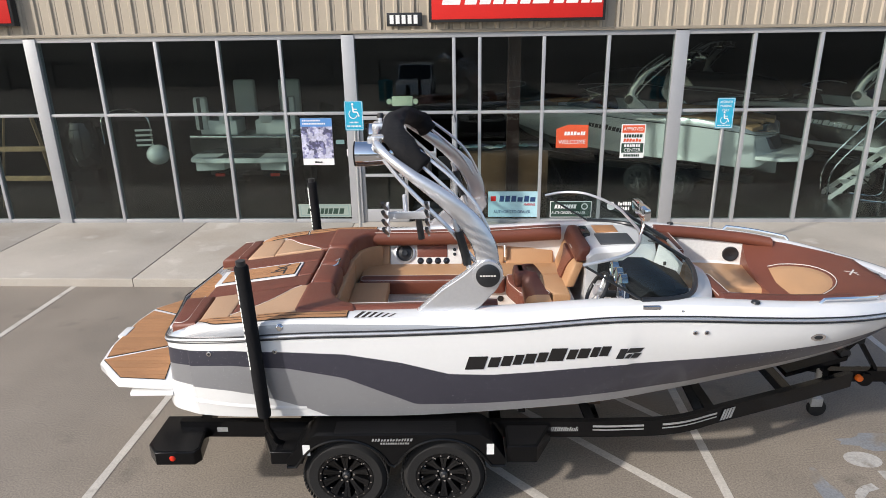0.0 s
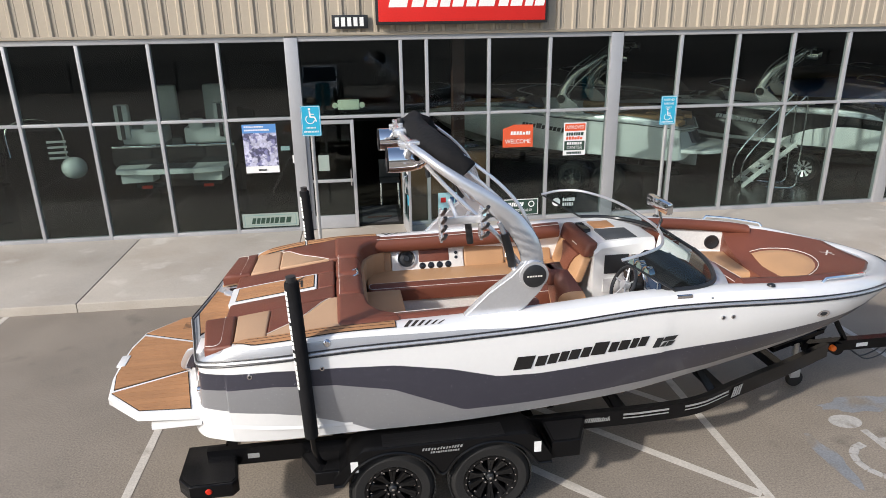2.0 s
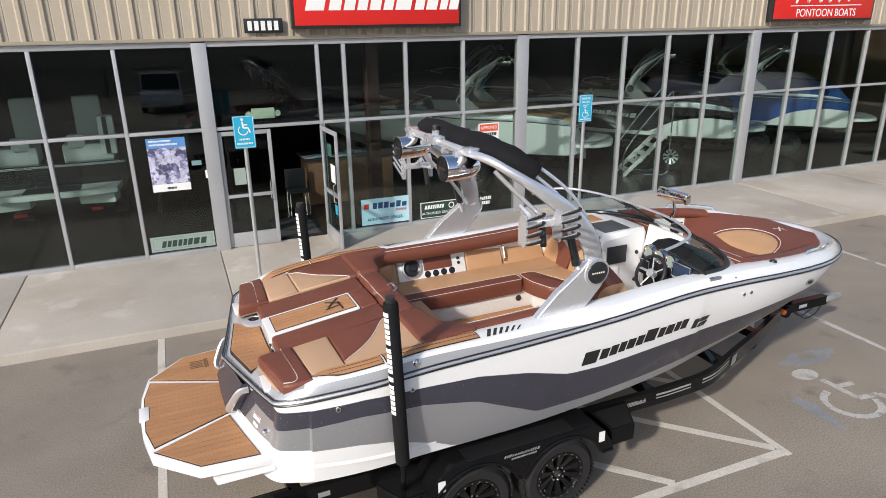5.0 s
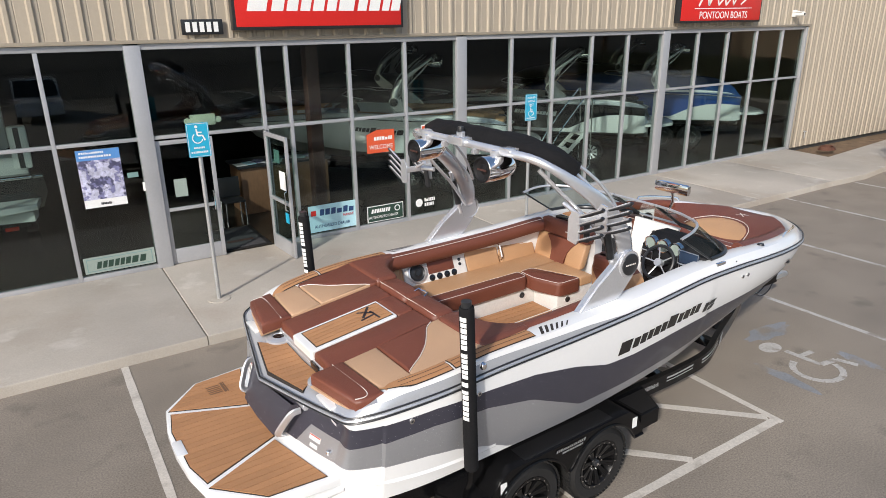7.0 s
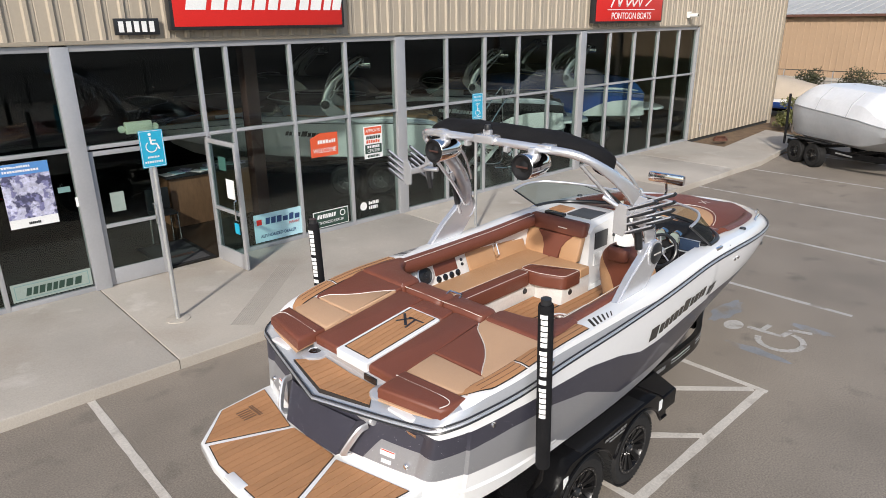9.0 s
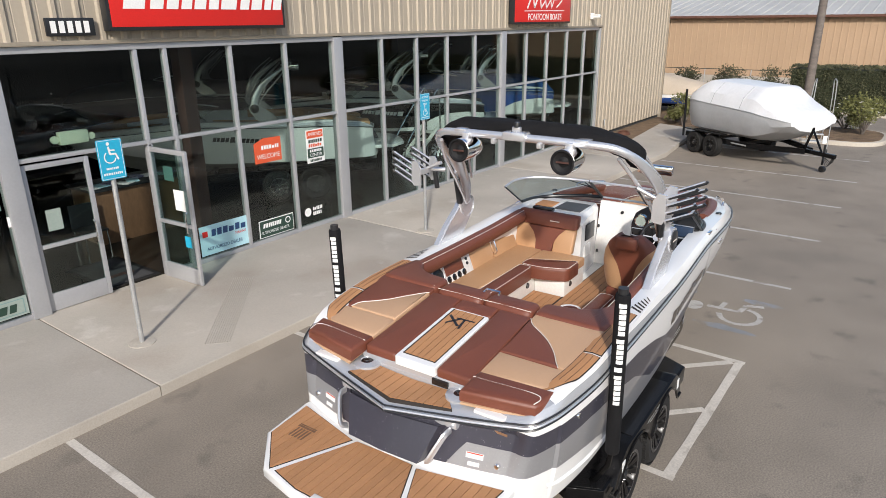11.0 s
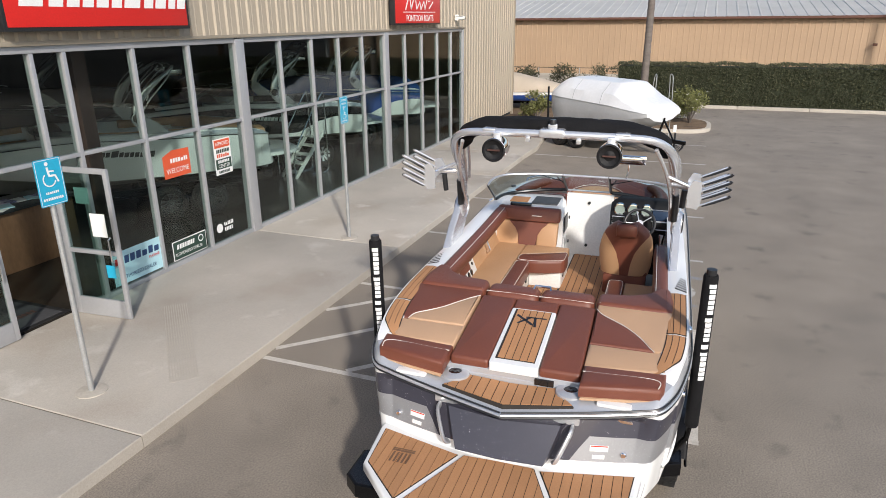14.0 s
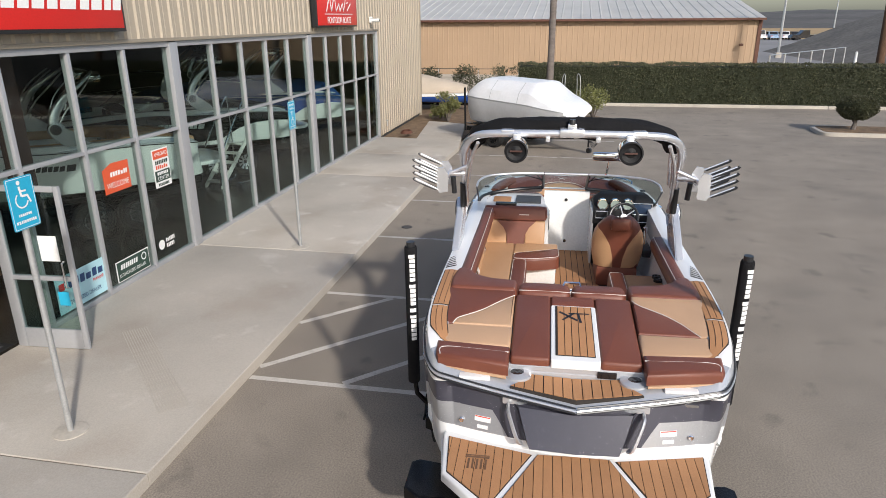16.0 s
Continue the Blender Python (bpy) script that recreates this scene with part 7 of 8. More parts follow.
def bars_on(t, x0, x1, z0, z1, n, material, slant=.2, d=.006, seed=1, name="lettering"):
    bm = bmesh.new()
    bars(bm, x0, x1, z0, z1, n, slant, .24, 0, .9, seed)
    o = tagged(part(name, bm, material, t, "", 0), kind="stuff")
    o.matrix_local = Matrix.Translation((0, -d, 0)) @ UPRIGHT
    return o


def words_on(t, tx, x, z, size, material, squeeze=.9, d=.007):
    return text_mesh("lettering", tx, size, material, t, Matrix.Translation((x, -d, z)) @ UPRIGHT, .0005, squeeze)


t = sheet("photo_poster", -3.37, -2.76, 1.31, 2.22, M_SIGNWHITE, "colour photo poster with a white foot on glass")
on(t, -3.37, -2.76, 2.06, 2.22, M_SKYPRINT)
on(t, -3.37, -2.76, 1.44, 2.06, M_PHOTO)
bars_on(t, -3.33, -2.98, 2.16, 2.19, 12, M_SIGNWHITE, 0, .008, 2)
bars_on(t, -3.33, -2.88, 2.10, 2.13, 14, M_SIGNWHITE, 0, .008, 3)
bars_on(t, -3.14, -2.99, 1.35, 1.385, 7, M_SATIN, 0, .008, 3)
t = sheet("window_sticker", -2.70, -2.54, 1.72, 1.80, M_TEAL, "small teal sticker on the shop window", "sticker")
t = sheet("window_sticker", -2.50, -2.455, 1.48, 1.62, M_PAPER, "small white opening-hours card", "sticker")
t = sheet("dealer_plate", -3.55, -2.49, .245, .515, M_PLATEGREY, "grey-green dealer plate with dark bar lettering", "sign")
on(t, -3.51, -2.53, .275, .485, M_TEAL)
on(t, -3.50, -2.54, .285, .475, M_PLATEGREY, d=.006)
bars_on(t, -3.38, -2.62, .315, .43, 8, M_DKGREEN, .25, .009, 4)
t = sheet("dealer_plate", .25, 1.23, .245, .765, M_PALEBLUE, "pale blue dealer poster with navy lettering", "sign")
bars_on(t, .47, 1.20, .56, .68, 6, M_NAVY, .1, .006, 5)
on(t, .30, .40, .57, .67, M_RED, "emblem", .006)
words_on(t, "MARINE", 1.06, .50, .07, M_RED)
words_on(t, "AUTHORIZED DEALER", .72, .35, .085, M_NAVY, .85)
t = sheet("dealer_plate", 1.47, 2.28, .235, .565, M_SIGNWHITE, "black dealer sign with white lettering and border", "sign")
on(t, 1.485, 2.265, .25, .55, M_DKGREEN)
bars_on(t, 1.55, 1.98, .42, .50, 8, M_SIGNWHITE, .25, .008, 6)
words_on(t, "AUTHORIZED DEALER", 1.83, .33, .075, M_SIGNWHITE, .88, .008)
bm = bmesh.new()
lathe(bm, [(.045, 0), (.065, 0)], 20, "y", (2.14, -.008, .46))
part("emblem", bm, M_SIGNWHITE, t, smooth=0)
t = thing("window_lettering", pose(0, GB, 0), "white emblem and two lines of bars on glass", "sticker")
bm = bmesh.new()
lathe(bm, [(.0, 0), (.085, 0)], 20, "y", (2.66, -.002, .47))
part("emblem", bm, M_SIGNWHITE, t, smooth=0)
bars_on(t, 2.79, 3.05, .48, .55, 6, M_SIGNWHITE, 0, .002, 8)
bars_on(t, 2.79, 3.02, .38, .45, 5, M_SIGNWHITE, 0, .002, 9)
t = thing("welcome_sign", pose(0, GB, 0), "orange-red welcome sign stuck on the glass", "sign")
bm = bmesh.new()
slab(bm, [(1.53, 1.62), (2.13, 1.62), (2.13, 2.05), (1.75, 2.06), (1.53, 1.98)], 0, .006)
part("sheet", bm, M_ORANGE, t, smooth=0).matrix_local = UPRIGHT
words_on(t, "WELCOME", 1.83, 1.73, .12, M_SIGNWHITE, .88, .012)
bars_on(t, 1.68, 2.08, 1.86, 1.93, 7, M_SIGNWHITE, .1, .012, 3)
t = sheet("approved_sign", 2.75, 3.20, 1.42, 2.06, M_SIGNWHITE, "white approved-center sign with red and green bands", "sign")
on(t, 2.77, 3.18, 1.90, 2.04, M_ORANGE)
words_on(t, "APPROVED", 2.975, 1.97, .09, M_SIGNWHITE, .82)
on(t, 2.77, 3.18, 1.52, 1.70, M_DKGREEN)
words_on(t, "CENTER", 2.975, 1.57, .09, M_SIGNWHITE, .95)
bars_on(t, 2.82, 3.13, 1.63, 1.68, 7, M_SIGNWHITE, 0, .008, 2)
bars_on(t, 2.80, 3.16, 1.81, 1.87, 7, M_DKGREEN, .1, .006, 4)
bars_on(t, 2.80, 3.14, 1.73, 1.79, 6, M_ORANGE, .1, .006, 5)
bars_on(t, 2.82, 3.12, 1.445, 1.49, 9, M_DKGREEN, 0, .006, 6)
em = thing("exit_light", pose(-1.40, FY + .10, 2.50), "pale green emergency light unit above the door", "lamp")
part("case", cube(-.20, .20, 0, .10, -.08, .10, .02), M_PALEGREEN, em)
for s in (-1, 1):
    bm = bmesh.new()
    lathe(bm, [(.001, -.01), (.05, -.008), (.055, .02), (.04, .07)], 14, "y", (s * .25, .03, .0))
    part("lamp_head", bm, M_PALEGREEN, em)

# ---- hose, drain, end of the building ----
bm = bmesh.new()
for k in range(5):
    tube(bm, [(16.7 + (.30 - .02 * k) * math.cos(a), 11.75 + (.22 - .015 * k) * math.sin(a), WALK_Z + .03 + .02 * k) for a in (2 * math.pi * i / 26 for i in range(26))], .014, 5, closed=True)
tagged(part("garden_hose", bm, M_RUSTTRIM), "coiled brown garden hose on the ground by the wall", "hose")
bm = bmesh.new()
box(bm, -.02, .02, -.10, 0, 0, .03)
tube(bm, [(0, -.05, .0), (0, -.06, -.2)], .015, 8)
o = tagged(part("wall_tap", bm, M_GALV), "small brass wall tap on the siding", "tap")
o.location = (16.55, FY - .09, .62)
bm = bmesh.new()
lathe(bm, [(.001, .006), (.06, .006), (.10, .007), (.115, .003)], 20, "z", (5.82, 9.06, 0))
tagged(part("drain_cover", bm, M_SATIN, smooth=0), "small round dark drain cover in the asphalt", "drain", kind="structure")


# ---- planting ----
def leaf_cloud(bm, n, place, size, rnd, lift=0.6):
    """n small leaves, each a bent pair of triangles, at places drawn by place()."""
    for _ in range(n):
        p, nrm = place()
        a = Vector((rnd.uniform(-1, 1), rnd.uniform(-1, 1), rnd.uniform(-.6, 1)))
        a = (a + nrm * lift).normalized()
        b = a.cross(Vector((rnd.uniform(-1, 1), rnd.uniform(-1, 1), rnd.uniform(-1, 1)))).normalized()
        k = size * rnd.uniform(.6, 1.3)
        c = a.cross(b) * k * .15
        v = [bm.verts.new(q) for q in (p - a * k * .5, p + b * k * .28 + c, p + a * k * .5, p - b * k * .28 + c)]
        bm.faces.new(v)


rnd = random.Random(21)
HX0, HX1, HY0, HY1, HZ = 28.0, 29.6, -9.6, 8.7, 1.92
hedge = thing("hedge", pose(0, 0, 0), "long clipped dark green hedge along the kerb", "hedge")
# plain dark box added as the shaded inside of the hedge
part("hedge_core", cube(HX0 + .12, HX1 - .12, HY0 + .1, HY1 - .1, -.01, HZ - .10), M_LEAFSHADE, hedge, smooth=0)
bm = bmesh.new()


def hedge_place():
    y = rnd.uniform(HY0, HY1)
    wob = .07 * noise.noise(Vector((y * .7, 1, 0))) + .05 * noise.noise(Vector((y * 2.3, 4, 0)))
    if rnd.random() < .62:
        z = rnd.uniform(.02, HZ)
        x = HX0 + wob + .09 * noise.noise(Vector((y * 2.5, z * 2.5, 0))) + rnd.uniform(-.03, .08)
        return Vector((x, y, z + wob)), Vector((-1, 0, .3))
    return Vector((rnd.uniform(HX0, HX1), y, HZ + wob * 1.5 + rnd.uniform(-.05, .06))), Vector((0, 0, 1))


leaf_cloud(bm, 26000, hedge_place, .085, rnd)
tagged(part("hedge_leaves", bm, M_LEAF, hedge, smooth=0), kind="stuff")
kerb = thing("kerb", pose(0, 0, 0), "pale concrete kerb before the hedge", "kerb", kind="structure")
for y in np.arange(-12, 9.5, 3.0):
    part("kerb_stone", cube(27.25, 27.45, y + .008, y + 2.992, -.1, .14, .02), M_CURB, kerb)


def shrub(x, y, w, h, leaf, label, flowers=0, seed=1, dens=1100, z0=.1, cat="shrub"):
    r = random.Random(seed)
    t = thing("shrub", pose(x, y, z0), label, cat)
    bm = bmesh.new()
    tips = []
    for i in range(9):
        a = r.uniform(0, 6.28)
        q = Vector((math.cos(a) * w * .4 * r.uniform(.3, 1), math.sin(a) * w * .4 * r.uniform(.3, 1), h * r.uniform(.5, .95)))
        tube(bm, [(0, 0, 0), q * .5 + Vector((0, 0, h * .05)), q], [.025, .016, .006], 5)
        tips.append(q)
    part("stems", bm, M_BARK, t)
    clumps = tips + [Vector((r.uniform(-.4, .4) * w, r.uniform(-.4, .4) * w, h * r.uniform(.3, .85))) for _ in range(12)]

    def place():
        c = r.choice(clumps)
        d = Vector((r.gauss(0, 1), r.gauss(0, 1), r.gauss(0, 1))).normalized()
        return c + d * w * .17 * r.uniform(.4, 1.05), d

    bm = bmesh.new()
    leaf_cloud(bm, dens, place, .10, r)
    tagged(part("leaves", bm, leaf, t, smooth=0), kind="stuff")
    if flowers:
        bm = bmesh.new()
        for _ in range(flowers):
            p, d = place()
            p = p + d * .05
            for k in range(5):
                a = 2 * math.pi * k / 5
                face(bm, [p, p + Vector((math.cos(a) * .045, math.sin(a) * .045, .015)), p + Vector((math.cos(a + .9) * .045, math.sin(a + .9) * .045, .015))])
        tagged(part("flowers", bm, M_PETAL, t, "small white flowers", 0), kind="stuff")
    return t


shrub(21.2, 4.95, 1.5, 1.35, M_SHRUB, "loose green shrub with white flowers in a planter", 60, 2, 2200)
shrub(22.2, 5.6, 1.2, .7, M_SHRUB, "low yellow-green shrub in a planter", 4, 3, 900)
shrub(20.6, 10.9, 1.1, 1.2, M_SHRUB, "yellow-green shrub by the end of the building", 0, 4, 1500, .03)
shrub(21.4, 11.4, .8, .6, M_SHRUB, "small dry shrub by the end of the building", 0, 5, 600, .03)
for i, (x, y, w, h) in enumerate(((29.2, 13.5, 2.0, 1.6), (29.0, 11.3, 2.0, 1.7), (29.4, 9.6, 1.9, 1.7), (29.3, 16, 1.6, 1.5))):
    shrub(x, y, w, h, M_LEAF, "ragged dark green shrub before the fence", 0, 30 + i, 1800, -.02)

# planter island with its kerb
isl = thing("planter_island", pose(0, 0, 0), "kerbed planting island in the parking lot", "planter", kind="structure")
out = rounded([(19.3, 4.15), (22.6, 4.15), (22.9, 8.9), (19.3, 8.6)], 1.3, 7)
bm = bmesh.new()
slab(bm, out, -.1, .13, .02)
part("kerb_ring", bm, M_CURB, isl, "pale concrete kerb")
bm = bmesh.new()
slab(bm, inset_poly(ccw(out), .16), .0, .145)
part("bed", bm, M_MULCH, isl, "brown mulch bed", 0)
isl2 = thing("planter_island", pose(0, 0, 0), "kerbed planting island in the parking lot", "planter", kind="structure")
out = rounded([(19.1, -3.1), (21.0, -3.2), (21.2, -9.5), (18.9, -9.5)], .5, 6)
bm = bmesh.new()
slab(bm, out, -.1, .13, .02)
part("kerb_ring", bm, M_CURB, isl2, "pale concrete kerb")
bm = bmesh.new()
slab(bm, inset_poly(ccw(out), .16), .0, .142)
part("bed", bm, M_MULCH, isl2, "brown mulch bed", 0)

# clipped round bush on a stem
tp = thing("topiary", pose(19.95, -4.45, .14), "clipped round green bush on a short trunk", "tree")
bm = bmesh.new()
tube(bm, [(.03, .02, -.02), (-.02, 0, .25), (.03, .01, .5)], [.10, .075, .07], 8)
tube(bm, [(-.01, 0, .22), (.10, .10, .45), (.2, .2, .6)], [.05, .04, .03], 6)
part("trunk", bm, M_BARK, tp, "short forked trunk")
r7 = random.Random(7)


def topi():
    d = Vector((r7.gauss(0, 1), r7.gauss(0, 1), r7.gauss(0, 1))).normalized()
    k = 1 + .08 * noise.noise(d * 3) - r7.uniform(0, .12)
    return Vector((d.x * .68 * k, d.y * .68 * k, .80 + d.z * .44 * k)), d


bm = bmesh.new()
leaf_cloud(bm, 5200, topi, .07, r7, 1.2)
tagged(part("crown", bm, M_LEAF, tp, "dense clipped leaves", 0), kind="stuff")
# dark solid added as the shade inside the clipped crown
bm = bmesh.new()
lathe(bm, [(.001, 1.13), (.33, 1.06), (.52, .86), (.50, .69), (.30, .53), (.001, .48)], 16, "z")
part("crown_core", bm, M_LEAFSHADE, tp)

# palm trunk in the island, with its crown above the view
pl = thing("palm_tree", pose(20.65, 6.75, .14), "tall palm with a ringed grey trunk", "tree")
bm = bmesh.new()
zs = np.linspace(-.1, 8.4, 120)
rr = [float(np.interp(z, [-.1, .6, 3, 8.4], [.20, .15, .128, .118])) + (.008 if i % 3 == 0 else 0) for i, z in enumerate(zs)]
tube(bm, [(.004 * z, -.002 * z, z) for z in zs], rr, 14)
part("trunk", bm, M_BARK, pl, "grey ringed trunk")
r8 = random.Random(8)
for k in range(22):
    a = 2 * math.pi * k / 22 + r8.uniform(-.15, .15)
    el = r8.uniform(-.9, .9)
    d = Vector((math.cos(a), math.sin(a), 0))
    L = r8.uniform(1.6, 2.3)
    spine = [Vector((.03, -.02, 8.35)) + d * L * t * math.cos(el * .6) + Vector((0, 0, L * (t * math.sin(el) - .75 * t * t))) for t in np.linspace(0, 1, 9)]
    bm = bmesh.new()
    tube(bm, spine, [.02] * 8 + [.006], 4)
    side = d.cross(Vector((0, 0, 1)))
    for i in range(1, 9):
        for sgn in (-1, 1):
            for q in (0, .5):
                p = spine[i - 1].lerp(spine[i], q)
                w = .5 * (1 - (i / 11))
                e = p + side * sgn * w + d * .2 - Vector((0, 0, .2 * w))
                face(bm, [p, p + d * .05, e])
    part("frond", bm, M_LEAF, pl, "drooping palm frond", 0)

# utility pole
up = thing("utility_pole", pose(29.45, -8.75, -.02, 0, 4.5, 0), "brown timber utility pole with yellow bands", "utility pole")
bm = bmesh.new()
tube(bm, [(0, 0, -.1), (0, 0, 4.5), (0, 0, 9.5)], [.20, .17, .13], 14)
part("shaft", bm, M_POLE, up)
for z in (.65, 1.0, 1.3):
    bm = bmesh.new()
    lathe(bm, [(.20, z), (.2, z + .06)], 16, "z")
    part("band", bm, M_YELLOW, up, "yellow reflective band", 0)

# ---- far building, cars, field and hill ----
fb = thing("warehouse", pose(37.0, 0, 0), "long ochre metal warehouse with a pale low roof", "building")
bm = bmesh.new()
y = -4.85
prof = []
while y < 46:
    prof += [(0, y), (0, y + .24), (-.014, y + .26), (-.014, y + .30), (0, y + .32)]
    y += .33
loft(bm, [[(x, y, -.1) for x, y in prof], [(x, y, 4.12) for x, y in prof]])
part("wall", bm, M_OCHRE, fb, "ochre ribbed metal wall", 0)
part("wall", cube(.02, 26, -4.85, 46, -.1, 4.1), M_OCHRE, fb, "ochre metal walls", 0)
bm = bmesh.new()
prof = []
y = -5.1
while y < 46:
    prof += [(y, 0), (y + .36, 0), (y + .39, .03), (y + .45, .03), (y + .48, 0)]
    y += .6
rf = [(-.35, 4.10), (13, 6.2), (26.4, 4.10)]
loft(bm, [[(x, y, z + h) for y, h in prof] for x, z in rf])
part("roof", bm, M_ROOF, fb, "pale ribbed metal roof", 0)
bm = bmesh.new()
loft(bm, [[(-.02, -5.0, 4.0), (13, -5.0, 6.1), (26, -5.0, 4.0)], [(-.02, -4.86, 4.0), (13, -4.86, 6.1), (26, -4.86, 4.0)]])
face(bm, [(0, -4.9, 4.0), (13, -4.9, 6.1), (26, -4.9, 4.0)])
part("gable", bm, M_OCHRE, fb, "", 0)
part("gutter", cube(-.40, -.28, -5.1, 46, 3.98, 4.11, .01), M_RUSTTRIM, fb, "rust-brown gutter", 0)
part("corner_trim", cube(-.06, .10, -4.98, -4.78, -.1, 4.1), M_RUSTTRIM, fb, "rust-brown corner trim", 0)
bm = bmesh.new()
tube(bm, [(-.05, -3.9, 2.6), (-.25, -3.9, 2.65)], .03, 6)
box(bm, -.42, -.22, -4.0, -3.8, 2.52, 2.66, .02)
part("wall_lamp", bm, M_RUSTTRIM, fb, "small dark wall lamp")
fence = thing("chain_fence", pose(33.2, 0, 0), "low chain-link fence before the warehouse", "fence")
bm = bmesh.new()
for y in np.arange(9, 26, 2.4):
    tube(bm, [(0, y, 0), (0, y, 1.35)], .025, 6)
tagged(part("fence_posts", bm, M_GALV, fence), kind="stuff")
bm = bmesh.new()
tube(bm, [(0, 9, 1.35), (0, 26, 1.35)], .02, 6)
part("top_rail", bm, M_SATIN, fence)
lowwall = tagged(part("garden_wall", cube(34.0, 34.2, 9, 30, -.1, .95), M_CURB, smooth=0), "low pale wall behind the fence", "wall", kind="structure")
gate = thing("chain_fence", pose(0, 0, 0), "grey chain-link yard fence beyond the hedge", "fence")
bm = bmesh.new()
for k in range(7):
    p = Vector((42, -7.0, 0)).lerp(Vector((56, -16.5, 0)), k / 6)
    tube(bm, [p, p + Vector((0, 0, 1.75))], .05, 6)
tagged(part("fence_posts", bm, M_GALV, gate), kind="stuff")
bm = bmesh.new()
tube(bm, [(42, -7.0, 1.75), (56, -16.5, 1.75)], .035, 6)
part("top_rail", bm, M_GALV, gate)


def far_car(x, y, rz, paint, label, L=4.6, H=1.45, truck=False):
    c = thing("parked_car", pose(x, y, 0, 0, 0, rz), label, "car", "cars on the far lot")
    prof = [(-L / 2, .45), (-L / 2, .85), (-L * .30, .95), (-L * .20, H), (L * .12, H), (L * .25, .98), (L * .46, .88), (L / 2, .60), (L / 2, .35), (-L / 2, .35)]
    if truck:
        prof = [(-L / 2, .5), (-L / 2, 1.05), (-L * .08, 1.05), (-L * .06, H), (L * .14, H), (L * .22, 1.1), (L * .46, 1.05), (L / 2, .75), (L / 2, .4), (-L / 2, .4)]
    bm = bmesh.new()
    loft(bm, [[(px, w, pz) for px, pz in prof] for w in (-.9, -.86, .86, .9)], True, cap0=True, cap1=True)
    bmesh.ops.recalc_face_normals(bm, faces=bm.faces)
    part("body", bm, paint, c)
    for sgn in (-1, 1):
        part("side_window", cube(-L * .17 if not truck else -L * .04, L * .13, sgn * .905 - .01, sgn * .905 + .01, 1.02, H - .1), M_GLOSSBLACK, c, "dark side window", 0)
    bm = bmesh.new()      # windscreen and rear window
    face(bm, [(L * .13, -.78, H - .06), (L * .13, .78, H - .06), (L * .245, .84, 1.03), (L * .245, -.84, 1.03)])
    bmesh.ops.translate(bm, verts=bm.verts, vec=(.02, 0, .02))
    part("windscreen", bm, M_GLOSSBLACK, c, "dark windscreen", 0)
    if not truck:
        bm = bmesh.new()
        face(bm, [(-L * .21, -.78, H - .06), (-L * .21, .78, H - .06), (-L * .29, .84, 1.0), (-L * .29, -.84, 1.0)])
        bmesh.ops.translate(bm, verts=bm.verts, vec=(-.02, 0, .02))
        part("rear_window", bm, M_GLOSSBLACK, c, "dark rear window", 0)
    for sgn in (-1, 1):
        part("tail_light", cube(-L / 2 - .01, -L / 2 + .05, sgn * .72 - .12, sgn * .72 + .12, .68, .82), M_LENSRED, c, "red tail light", 0)
    for px in (-L * .31, L * .31):
        for sgn in (-1, 1):
            bm = bmesh.new()
            lathe(bm, [(.001, sgn * .93), (.22, sgn * .93), (.33, sgn * .92), (.33, sgn * .72)], 16, "y", (px, 0, .33))
            part("wheel", bm, M_RUBBER, c)
    return c


far_car(147, -31.7, 8, M_CARWHITE, "white van parked on the far lot", 5.0, 1.9)
far_car(146.5, -34.1, 6, M_CARBLUE, "light blue car parked on the far lot", 4.7, 1.6)
far_car(147, -36.4, 8, M_CARWHITE, "white car parked on the far lot", 4.7, 1.6)
far_car(148, -38.8, 6, M_SATIN, "dark grey car parked on the far lot", 4.7, 1.55)
far_car(141.5, -39.2, 96, M_CARBLACK, "black pickup truck parked on the far lot", 6.0, 1.9, True)
for x, y, h in ((74, -16.2, 14), (137, -42.6, 15)):
    lp = thing("light_pole", pose(x, y, 0), "tall slender pale light pole", "street lamp")
    bm = bmesh.new()
    tube(bm, [(0, 0, 0), (0, 0, h)], [.14, .09], 8)
    part("shaft", bm, M_GALV, lp)
    part("footing", cube(-.3, .3, -.3, .3, -.02, .55, .03), M_CURB, lp, "pale concrete footing")
bm = bmesh.new()
lathe(bm, [(.001, 1.25), (.10, 1.2), (.13, 0)], 10, "z", (60, -18.9, 0))
tagged(part("bollard", bm, M_CONEWHITE), "white bollard on the far lot", "bollard")
rows = []
for j, (d, zz) in enumerate(((330, -1.0), (420, 7.0), (520, 17.0), (640, 24.0), (760, 22.0))):
    row = []
    for i in range(60):
        a = radians(-62 + 80 * i / 59)
        k = 1 + .18 * noise.noise(Vector((a * 9, j * .3, 0))) + .06 * noise.noise(Vector((a * 31, j, 0)))
        prof = float(np.interp(math.degrees(a), [-62, -24, -16, -8, 0, 18], [1.25, 1.0, .92, .70, .55, .45]))
        row.append((d * math.cos(a), d * math.sin(a), .47 * zz * k * prof if zz > 0 else zz))
    rows.append(row)
bm = bmesh.new()
loft(bm, rows)
tagged(part("backdrop", bm, M_HILL), "dark scrub-covered hill on the horizon", "hill", kind="structure")

